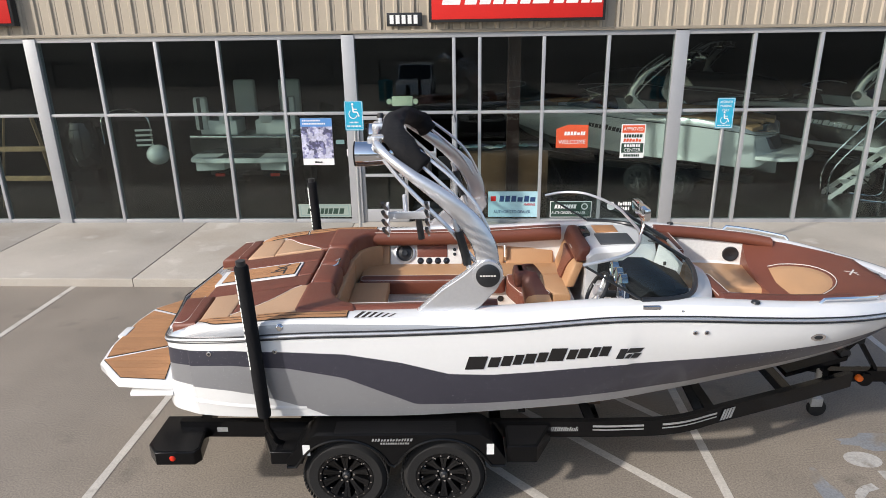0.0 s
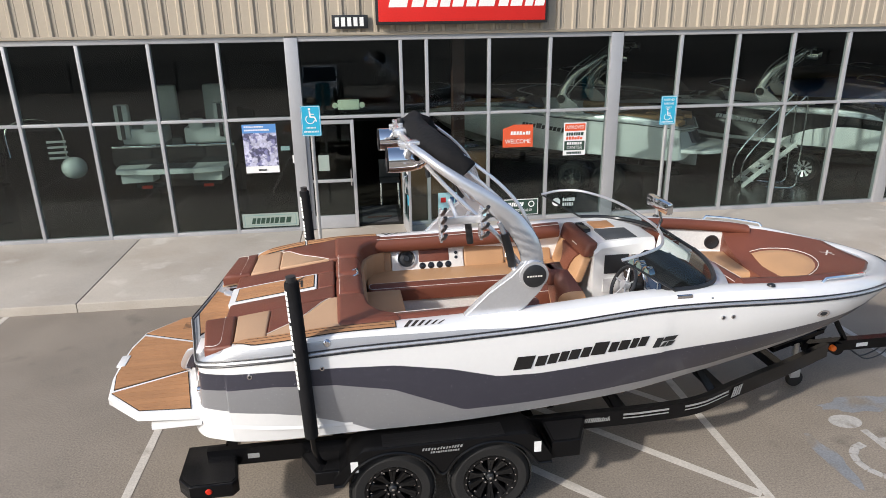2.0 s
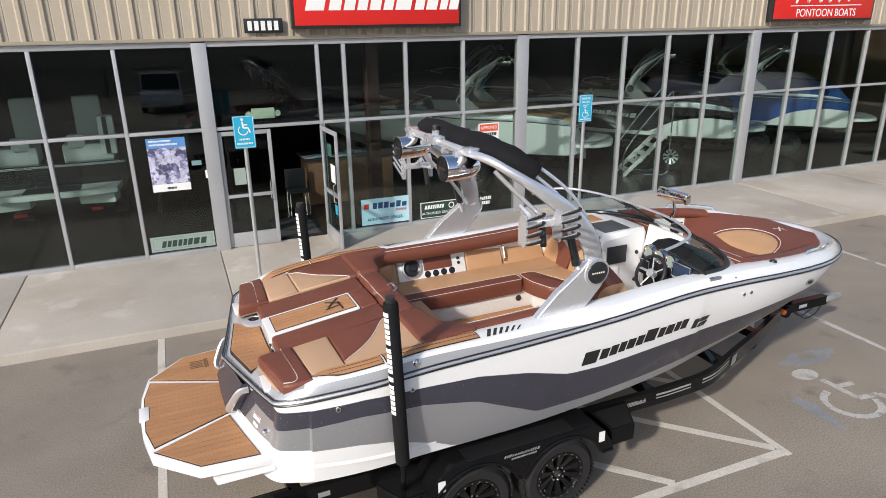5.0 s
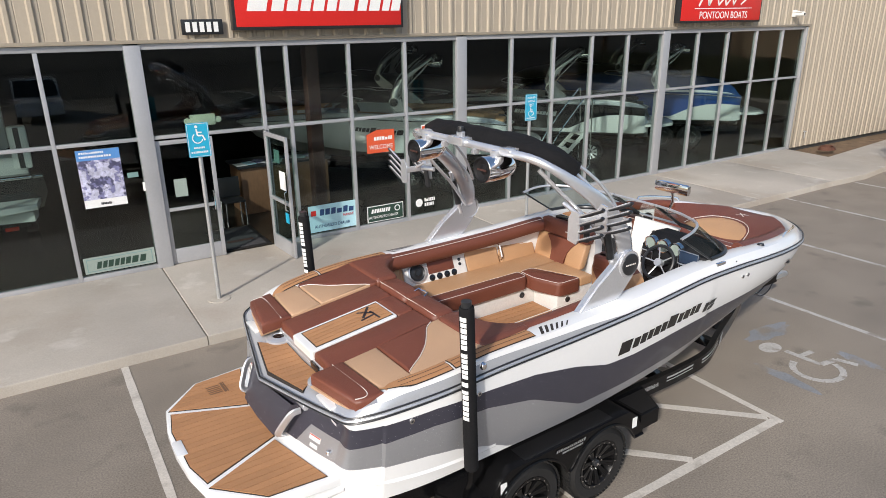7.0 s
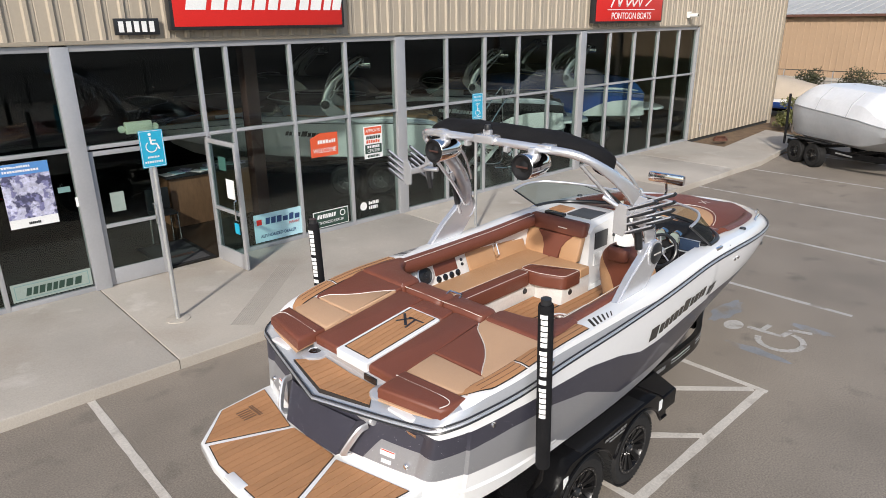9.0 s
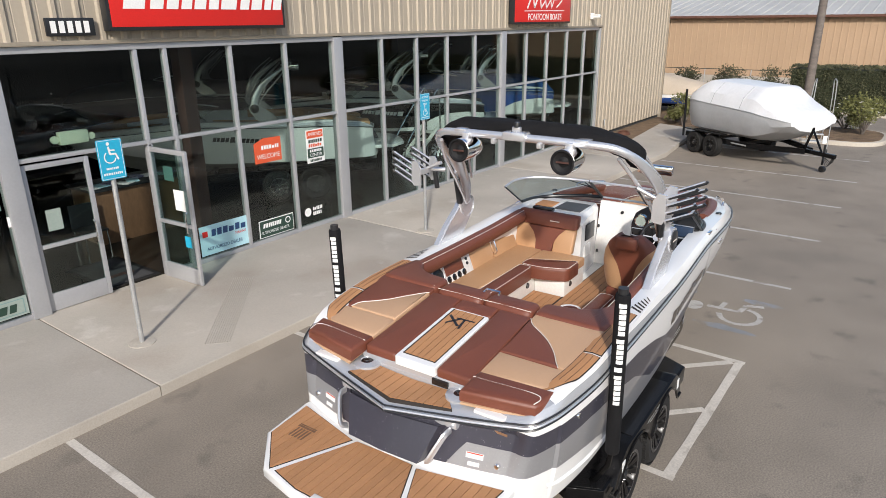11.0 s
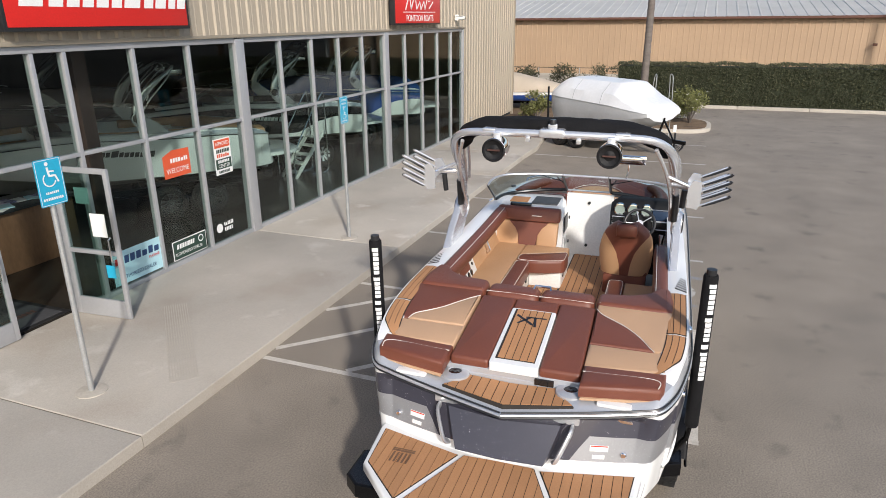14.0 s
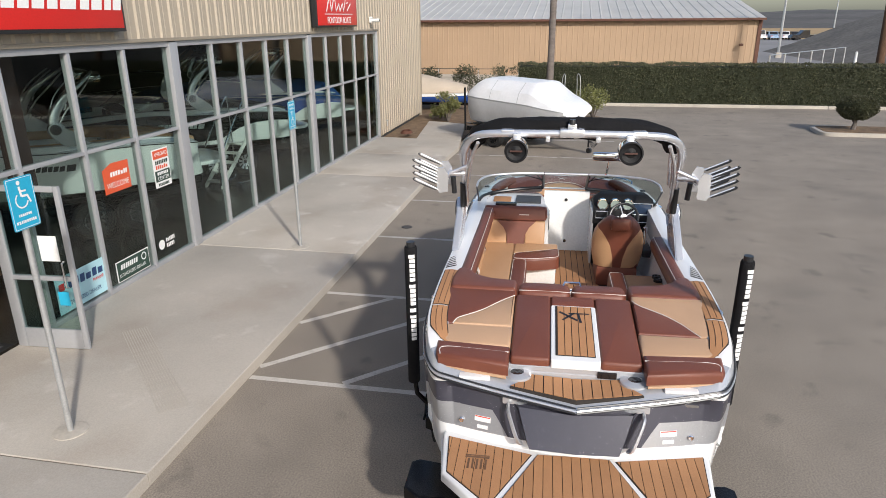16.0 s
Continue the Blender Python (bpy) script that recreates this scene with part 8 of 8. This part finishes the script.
# ---- shrink-wrapped boat by the island ----
WRAP_AT = pose(17.0, 9.15, 0, 0, 0, -123.4)
wb = thing("wrapped_boat", WRAP_AT, "boat sealed in white shrink wrap on a black trailer", "boat")
secs = [(-.05, 1.02, .75, 1.58, 1.80, .90), (.0, 1.06, .72, 1.60, 1.84, .90), (.30, 1.10, .70, 1.60, 2.05, .80), (.60, 1.13, .70, 1.58, 2.20, .66), (3.40, 1.13, .73, 1.48, 2.15, .62), (3.62, 1.12, .76, 1.46, 2.03, .66),
        (3.98, 1.09, .84, 1.42, 1.80, .76), (4.45, 1.02, .96, 1.38, 1.64, .78), (4.85, .93, 1.08, 1.34, 1.51, .74)]
secs = [(u * .76 + .44, w * .97, a, b, c, d) for u, w, a, b, c, d in secs + [(4.97, .84, 1.15, 1.32, 1.45, .66)]]
secs = [tuple(p) for p in (np.array([np.interp(u, [s[0] for s in secs], [s[k] for s in secs]) for k in range(6)]) for u in np.linspace(.402, 4.217, 34))]
rw = random.Random(13)
bm = bmesh.new()
rows = []
for x, w, zb, zg, zt, tw in secs:
    j = lambda: rw.uniform(-.012, .012)
    half_ring = [(0, zb - .12), (w * .55, zb - .05), (w * .86, zb + .08), (w * .97, (zb + zg) / 2), (w, zg), (w * .985, zg + .05), (w * .72 + tw * .28, zg * .5 + zt * .5 + j()), (tw + .01, zt - .035 + j()), (tw * .94, zt - .004), (tw * .35, zt + .02 + j())]
    ring = [(x, y, z) for y, z in half_ring] + [(x, -y, z) for y, z in half_ring[::-1] if y > 0]
    rows.append(ring)
loft(bm, rows, True, cap0=True, cap1=True)
bmesh.ops.recalc_face_normals(bm, faces=bm.faces)
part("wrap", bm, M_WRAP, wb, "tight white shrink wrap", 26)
# faces below the gunwale line turn grey: the side's shade put into colour
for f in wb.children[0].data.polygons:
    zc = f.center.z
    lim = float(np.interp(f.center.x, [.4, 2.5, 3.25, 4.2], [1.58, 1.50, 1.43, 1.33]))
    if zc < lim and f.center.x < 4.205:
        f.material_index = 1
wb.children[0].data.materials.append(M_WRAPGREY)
for s in (-1, 1):
    bm = bmesh.new()
    tube(bm, [(x, s * (w + .004), zg + .01) for x, w, zb, zg, zt, tw in secs], .012, 6)
    part("belly_band", bm, M_WRAPGREY, wb, "grey tape band round the wrap")
for x, w, zb, zg, zt, tw in (secs[9], secs[19]):
    bm = bmesh.new()
    tube(bm, [(x, -w - .004, zg), (x, -w * .72 - tw * .28 - .01, zg * .5 + zt * .5), (x, -tw - .012, zt - .035), (x, 0, zt + .028), (x, tw + .012, zt - .035), (x, w * .72 + tw * .28 + .01, zg * .5 + zt * .5), (x, w + .004, zg)], .008, 5)
    part("tape_seam", bm, M_WRAPGREY, wb, "taped seam across the wrap")
wt = thing("boat_trailer", WRAP_AT, "black tandem-axle trailer under the wrapped boat", "trailer")
for s in (-1, 1):
    bm = bmesh.new()
    beam(bm, [(.3, s * .9, .50), (2.5, s * .9, .50), (3.3, s * .6, .50), (4.2, s * .12, .52)], .06, .15)
    part("side_rail", bm, M_BLACK, wt)
    for x in (.95, 1.68):
        build_wheel(wt, x, s * 1.05, .335, s, .335, .21, .21)
    part("fender", cube(.52, 2.1, s * 1.05 - .14, s * 1.05 + .14, .70, .73, .01), M_BLACK, wt)
    bm = bmesh.new()
    tube(bm, [(.42, s * 1.12, .45), (.42, s * 1.16, 1.9)], .035, 8)
    part("guide_post", bm, M_CANVAS, wt)
    part("rail_lettering", cube(2.3, 2.9, s * .935 - .002, s * .935 + .002, .49, .53), M_GALV, wt, "silver strip of lettering bars", 0)
for x in (.4, 1.3, 2.4):
    part("crossbar", cube(x - .04, x + .04, -.9, .9, .45, .53), M_BLACK, wt, smooth=0)
bm = bmesh.new()
beam(bm, [(4.1, 0, .52), (5.05, 0, .50)], .09, .11)
part("tongue", bm, M_BLACK, wt)
bm = bmesh.new()
beam(bm, [(4.05, 0, .55), (4.26, 0, 1.13)], .08, .08)
beam(bm, [(4.26, 0, 1.08), (4.62, 0, .56)], .05, .05)
part("winch_post", bm, M_BLACK, wt)
part("tongue_tag", cube(4.64, 4.66, -.07, .07, .80, 1.0), M_PAPER, wt, "white paper tag", 0)
bm = bmesh.new()
tube(bm, [(4.6, .12, .75), (4.6, .12, .2)], .03, 8)
lathe(bm, [(.001, .07), (.085, .075), (.085, .16), (.001, .165)], 14, "y", (4.63, 0, .09))
part("tongue_jack", bm, M_SATIN, wt)
bm = bmesh.new()
for k in range(4):
    tube(bm, cr([(5.0, .03 * k - .05, .46), (4.9, .05 * k - .07, .22 + .03 * k), (4.72, .03 * k - .05, .42)], 4), .009, 5)
part("safety_chain", bm, M_SATIN, wt)

# ---- tan-covered boat behind the building ----
cb = thing("covered_boat", pose(24.6, 17.2, 0, 0, 0, -90), "blue and white boat under a tan canvas cover", "boat")
bm = bmesh.new()
rows = []
for x, w, zt in ((0, 1.05, 1.75), (1.5, 1.15, 1.95), (3.2, 1.15, 1.85), (4.6, 1.0, 1.62), (5.8, .65, 1.36), (6.5, .2, 1.2)):
    rows.append([(x, -w - .02, .86), (x, -w, 1.1 if x < 6 else 1.0), (x, -w * .6, zt - .12), (x, 0, zt), (x, w * .6, zt - .12), (x, w, 1.1 if x < 6 else 1.0), (x, w + .02, .86)])
loft(bm, rows)
bmesh.ops.recalc_face_normals(bm, faces=bm.faces)
part("cover", bm, M_TANCOVER, cb, "tan canvas cover", 60)
bm = bmesh.new()
rows = [[(x, -w, .88), (x, -w * .98, .72), (x, -w * .9, .5), (x, 0, .32), (x, w * .9, .5), (x, w * .98, .72), (x, w, .88)] for x, w in ((0, 1.05), (1.5, 1.15), (3.2, 1.15), (4.6, 1.0), (5.8, .62), (6.5, .12))]
loft(bm, rows, mis=[0] * 5)
for f in bm.faces:
    f.material_index = 1 if f.calc_center_median().z > .78 else 0
bmesh.ops.recalc_face_normals(bm, faces=bm.faces)
part("hull", bm, [M_BLUEHULL, M_WHITE], cb, "blue hull with a white band", 60)
bm = bmesh.new()
for x in (2.0, 2.8):
    for s in (-1, 1):
        lathe(bm, [(.001, s * 1.1), (.2, s * 1.1), (.32, s * 1.08), (.32, s * .9)], 16, "y", (x, 0, .34))
part("trailer_wheels", bm, M_RUBBER, cb)
part("trailer_beam", cube(-.2, 7.0, -.06, .06, .25, .36), M_BLACK, cb, smooth=0)

# ---- rolling steps by the island ----
ls = thing("rolling_steps", pose(17.9, 5.95, 0, 0, 0, 200), "grey tubular rolling steps with tall handrails", "ladder")
for s in (-1, 1):
    bm = bmesh.new()
    tube(bm, cr([(-.55, s * .30, .12), (-.42, s * .30, .55), (-.05, s * .30, 1.25), (.0, s * .28, 1.9), (.02, s * .26, 2.15), (.18, s * .26, 2.22), (.30, s * .28, 2.05), (.34, s * .30, 1.2), (.36, s * .30, .12)], 5), .015, 8)
    part("side_rail", bm, M_GALV, ls)
for k in range(5):
    part("tread", cube(-.50 + .13 * k, -.28 + .13 * k, -.29, .29, .22 + .24 * k, .25 + .24 * k, .005), M_GALV, ls)
for x in (-.5, .36):
    for s in (-1, 1):
        bm = bmesh.new()
        lathe(bm, [(.001, s * .28), (.06, s * .285), (.06, s * .32), (.001, s * .325)], 12, "y", (x, 0, .06))
        part("caster", bm, M_SATIN, ls)


# ---- showroom ----
def display_boat(x, y, rz, label, paints, pad, cover=None):
    """A showroom boat from the same mould in other colours, on a trailer."""
    t = thing("display_boat", pose(x, y, .15, 0, 0, rz), label, "boat", "boats in the showroom")
    keep = {"hull", "deck", "rub_rail", "rail_insert", "windshield_pane", "windshield_frame", "tower", "swim_platform", "engine_deck", "sunpad", "backrest", "transom_wedge", "bow_cushion", "port_console", "helm_console", "coaming_bolster", "inner_liner", "floor_pan"} | (set() if cover else {"wordmark"})
    made = {}
    for o in list(boat.children):
        base = o.name.split(".")[0]
        if base not in keep:
            continue
        if cover and base in ("sunpad", "backrest", "coaming_bolster", "windshield_pane", "bow_cushion"):
            continue
        c = o.copy()
        scene.collection.objects.link(c)
        c.parent = t
        if base == "hull":
            for sl, m in zip(c.material_slots, paints):
                sl.link = "OBJECT"
                sl.material = m
        if base in ("sunpad", "backrest", "coaming_bolster", "bow_cushion"):
            for sl in c.material_slots:
                sl.link = "OBJECT"
                sl.material = pad
        if base == "wordmark":
            for q in o.children:
                d = q.copy()
                scene.collection.objects.link(d)
                d.parent = c
                d.material_slots[0].link = "OBJECT"
                d.material_slots[0].material = M_SIGNWHITE if paints[0] is M_GLOSSBLACK else M_SATIN
        if base == "tower":
            for q in o.children:
                if q.name.split(".")[0] in ("tower_foot", "hinge_disc", "hinge_ring", "rear_stay", "tower_speaker", "bimini_arm"):
                    d = q.copy()
                    scene.collection.objects.link(d)
                    d.parent = c
    if cover:
        bm = bmesh.new()
        rows = []
        for d, dz in ((-.01, -.12), (-.005, .06), (.25, .30), (.55, .42), (.95, .46)):
            rows.append([inward(i, d, dz) for i in range(0, NU, 4)])
        for s in (-1, 1):
            loft(bm, [[Vector((p.x, s * p.y, p.z)) for p in r] for r in rows])
        bmesh.ops.recalc_face_normals(bm, faces=bm.faces)
        part("cover", bm, cover, t, "fitted canvas cover", 60)
    wt = thing("display_trailer", pose(x, y, .15, 0, 0, rz), "black trailer under a showroom boat", "trailer", "trailers in the showroom")
    for s in (-1, 1):
        bm = bmesh.new()
        beam(bm, [(-2.6, s * .87, .60), (1.2, s * .92, .60), (2.2, s * .70, .60), (3.68, s * .09, .57)], .06, .155)
        part("side_rail", bm, M_BLACK, wt)
        for wx in WX:
            src = [q for q in trailer.children if q.name.startswith("wheel") and (q.location.y > 0) == (s > 0)][0]
            c = src.copy()
            scene.collection.objects.link(c)
            c.parent, c.location = wt, (wx, s * 1.145, .358)
            for q in src.children:
                d = q.copy()
                scene.collection.objects.link(d)
                d.parent = c
                if q.name.split(".")[0] == "spokes":
                    d.material_slots[0].link = "OBJECT"
                    d.material_slots[0].material = M_BRUSHED if paints[0] is M_GLOSSBLACK else M_SATIN
        part("fender", cube(-1.5, .1, s * 1.145 - .14, s * 1.145 + .14, .77, .80, .01), M_BLACK, wt)
    for bx in (-2.3, -.7, 1.0):
        part("crossbar", cube(bx - .05, bx + .05, -.88, .88, .53, .76), M_BLACK, wt, smooth=0)
    return t


display_boat(4.09, 15.75, 145, "white wakeboard boat with tan pads in the showroom", (M_WHITE, M_WHITE, M_WHITE, M_WHITE), M_TAN)
display_boat(9.19, 16.0, 139.5, "black and white wakeboard boat in the showroom", (M_GLOSSBLACK, M_GLOSSBLACK, M_WHITE, M_WHITE), M_SATIN)
display_boat(13.3, 15.9, 139.5, "blue wakeboard boat under a blue cover in the showroom", (M_BLUEHULL, M_BLUEHULL, M_WHITE, M_WHITE), M_SATIN, M_BLUECOVER)
display_boat(16.6, 20.5, 139.5, "white wakeboard boat at the back of the showroom", (M_WHITE, M_GREY, M_WHITE), M_SATIN, M_SATIN)
display_boat(7.0, 22.0, 139.5, "dark boat under a grey cover at the back", (M_DARK, M_DARK, M_GREY), M_SATIN, M_TRAY)

lb = thing("fishing_boat", pose(-5.05, 13.75, .33), "black boat with white stern seats, seen from its transom", "boat")
bm = bmesh.new()
rows = [[(x * k, y, z) for x, z in ((-1.22, 1.32), (-1.25, 1.0), (-1.15, .75), (-.5, .58), (.5, .58), (1.15, .75), (1.25, 1.0), (1.22, 1.32))] for y, k in ((.4, 1), (3.5, 1), (5.5, .75), (6.6, .2))]
loft(bm, rows, cap0=True)
face(bm, [(-1.22, .4, 1.32), (1.22, .4, 1.32), (1.22, 3.5, 1.32), (-1.22, 3.5, 1.32)])
bmesh.ops.recalc_face_normals(bm, faces=bm.faces)
part("hull", bm, M_GLOSSBLACK, lb, "gloss black hull", 30)
part("stern_rail", cube(-1.22, 1.22, .37, .43, 1.26, 1.30, .01), M_CHROME, lb, "bright stern moulding")
bm = bmesh.new()
slab(bm, [(-1.12, .38), (1.12, .38), (1.05, -.10), (.5, -.22), (-.5, -.22), (-1.05, -.10)], .82, .92, .02)
part("swim_platform", bm, M_DULLWHITE, lb, "white swim platform")
part("platform_pad", cube(-.45, .45, -.15, .30, .918, .93), M_SATIN, lb, "dark non-slip pad", 0)
for s in (-1, 1):
    bm = bmesh.new()
    slab(bm, [(s * .35, .36), (s * 1.05, .36), (s * .98, -.05), (s * .4, .05)], .62, .80, .02)
    part("transom_fairing", bm, M_DULLWHITE, lb)
    part("tail_light", cube(s * .62 - .10, s * .62 + .10, .28, .34, .42, .48, .01), M_LENSRED, lb, "red trailer tail light")
    part("seat", cube(s * .62 - .42, s * .62 + .42, .55, 1.15, 1.30, 1.62, .05), M_DULLWHITE, lb, "white padded stern seat")
    part("seat_back", cube(s * .98 - .14, s * .98 + .14, .52, .70, 1.40, 2.12, .05), M_DULLWHITE, lb, "white padded seat end")
    part("seat_back", cube(s * .45 - .15, s * .45 + .15, .55, .70, 1.5, 1.80, .05), M_DULLWHITE, lb, "white padded backrest")
    bm = bmesh.new()
    box(bm, s * .55 - .26, s * .55 + .26, 2.2, 2.4, 1.5, 2.35, .08)
    part("helm_seat", bm, M_DULLWHITE, lb, "white bucket seat")
    part("stripe", cube(s * .98 - .05, s * .98 + .03, .515, .525, 1.42, 2.1), M_SATIN, lb, "dark seat stripe", 0)
    bm = bmesh.new()
    lathe(bm, [(.001, s * 1.0), (.2, s * 1.0), (.33, s * .98), (.33, s * .78)], 16, "y")
    for v in bm.verts:
        v.co = Vector((v.co.y, 2.4 + v.co.x, .15 + v.co.z))
    part("trailer_wheel", bm, M_RUBBER, lb)
part("trailer_frame", cube(-.9, .9, .5, 4.5, .40, .52, .02), M_BLACK, lb, "black trailer frame")

ut = thing("utility_vehicle", pose(-8.75, 14.2, .15, 0, 0, 10), "dark outboard engine stand and utility vehicle", "vehicle")
bm = bmesh.new()
rows = [[(.34 * k * math.cos(a), .30 * k * math.sin(a), z) for a in (2 * math.pi * i / 14 for i in range(14))] for z, k in ((.75, .5), (.9, .9), (1.25, 1.0), (1.6, .95), (1.8, .7), (1.86, .3))]
loft(bm, rows, True, cap0=True, cap1=True)
part("engine_cowl", bm, M_GLOSSBLACK, ut, "gloss black engine cowl")
part("stand", cube(-.30, .30, -.25, .25, .0, .75, .03), M_BLACK, ut)
bm = bmesh.new()
tube(bm, cr([(.45, 0, 1.3), (.45, .1, 1.85), (.9, .1, 2.05), (1.4, .1, 1.85), (1.45, .1, 1.2)], 6), .02, 8)
part("hoop", bm, M_CHROME, ut, "bright hoop rail")
bm = bmesh.new()
lathe(bm, [(.001, -.24), (.09, -.225), (.17, -.17), (.215, -.08), (.225, 0), (.215, .08), (.17, .17), (.09, .225), (.001, .24)], 24, "x", (1.62, -.2, 1.05))
part("float_ball", bm, M_DULLWHITE, ut, "white round fender buoy")
for k in range(4):
    part("chair_slat", cube(1.2, 1.55, -.2, -.17, 1.25 + .11 * k, 1.29 + .11 * k), M_DULLWHITE, ut, smooth=0)
bm = bmesh.new()
lathe(bm, [(.001, -.12), (.16, -.12), (.26, -.1), (.26, .1), (.16, .12), (.001, .12)], 18, "x", (-.35, -.3, .28))
part("wheel", bm, M_RUBBER, ut)
ea = thing("timber_rack", pose(-10.05, 13.7, .15), "raw timber trestle rack in the showroom", "rack")
for x0, x1 in ((-.5, -.1), (.9, .5)):
    bm = bmesh.new()
    beam(bm, [(x0, 0, 0), (x1, .1, 2.0)], .09, .09)
    part("leg", bm, M_TIMBER, ea)
for z in (.6, 1.25):
    part("rail", cube(-.5, .9, -.03, .05, z, z + .10, .005), M_TIMBER, ea)

# indoor stair, desk, column
st = thing("boarding_stair", pose(8.45, 14.30, .15, 0, 0, -12), "white boarding stair with looped handrails", "ladder")
for s in (-1, 1):
    bm = bmesh.new()
    beam(bm, [(-.75, s * .25, .02), (.35, s * .25, 1.05)], .04, .13)
    part("stringer", bm, M_LINER, st)
    bm = bmesh.new()
    tube(bm, cr([(-.80, s * .29, .1), (-.72, s * .29, .75), (.22, s * .29, 1.95), (.42, s * .29, 1.95), (.44, s * .29, .5), (.40, s * .29, .03), (-.2, s * .29, .03)], 5), .018, 8)
    part("handrail", bm, M_CHROME, st)
for k in range(5):
    part("tread", cube(-.72 + .22 * k, -.48 + .22 * k, -.23, .23, .13 + .2 * k, .16 + .2 * k, .005), M_LINER, st)
dk = thing("sales_desk", pose(.45, 15.2, .15), "brown timber sales desk with papers on top", "desk")
part("desk_front", cube(-.75, 1.2, -.35, -.30, 0, 1.0, .01), M_WOOD, dk)
part("desk_side", cube(-.75, -.70, -.30, .5, 0, 1.0, .01), M_WOOD, dk)
part("desk_side", cube(1.15, 1.20, -.30, .5, 0, 1.0, .01), M_WOOD, dk)
part("desktop", cube(-.82, 1.27, -.42, .55, 1.0, 1.045, .01), M_SATIN, dk, "dark desktop")
rp = random.Random(3)
for k in range(9):
    o = tagged(part("brochure", cube(-.11, .11, -.15, .15, 0, .01 + .006 * (k % 3)), [M_PAPER, M_PALEBLUE, M_PHOTO][k % 3], smooth=0), "printed brochure lying on the desk", "brochure", "brochures on the desk")
    o.matrix_world = pose(-.25 + .20 * k, 15.05 + rp.uniform(-.1, .25), 1.196, 0, 0, rp.uniform(-40, 40))
ch = thing("office_chair", pose(-.62, 14.5, .15), "dark chair with thin metal legs by the desk", "chair")
part("seat", cube(-.22, .22, -.22, .22, .44, .48, .02), M_SATIN, ch)
part("backrest", cube(-.22, .22, .18, .22, .48, .90, .02), M_SATIN, ch)
for x in (-.2, .2):
    for y in (-.2, .2):
        bm = bmesh.new()
        tube(bm, [(x, y, 0), (x * .95, y * .95, .45)], .012, 6)
        part("leg", bm, M_CHROME, ch)
tagged(part("column", cube(.62, .86, 13.05, 13.29, .15, 5.2, .01), M_REDPIPE), "brown-red steel column inside the shop", "column", kind="structure")

# ---- far side of the lot, mirrored in the shop windows ----
iron = thing("iron_fence", pose(0, 0, 0), "tall dark iron picket fence along the back of the lot", "fence")
bm = bmesh.new()
for k in range(520):
    x = -36 + .14 * k
    box(bm, x - .011, x + .011, -17.011, -16.989, 0, 1.85)
tagged(part("pickets", bm, M_SATIN, iron, smooth=0), kind="stuff")
for z in (.2, 1.6):
    part("fence_rail", cube(-36, 36.7, -17.02, -16.98, z, z + .04), M_SATIN, iron, smooth=0)
for k in range(25):
    part("fence_post", cube(-36 + 3 * k - .035, -36 + 3 * k + .035, -17.035, -16.965, 0, 1.95), M_SATIN, iron, smooth=0)
rk = random.Random(91)
bm = bmesh.new()      # bank of dry grass behind the fence
loft(bm, [[(-90 + 4 * k, y, z + (rk.uniform(-.25, .25) if z > .5 else 0)) for k in range(46)] for y, z in ((-18.5, -.02), (-22, .9), (-28, 3.2), (-36, 6.0), (-48, 8.6), (-64, 10.0))])
tagged(part("ground", bm, M_BANK), "bank of dull brown scrub behind the iron fence", "ground", kind="structure")


far_car(-3.2, -11.5, 90, M_WHITE, "white sport utility vehicle parked across the lot", 4.8, 1.75)
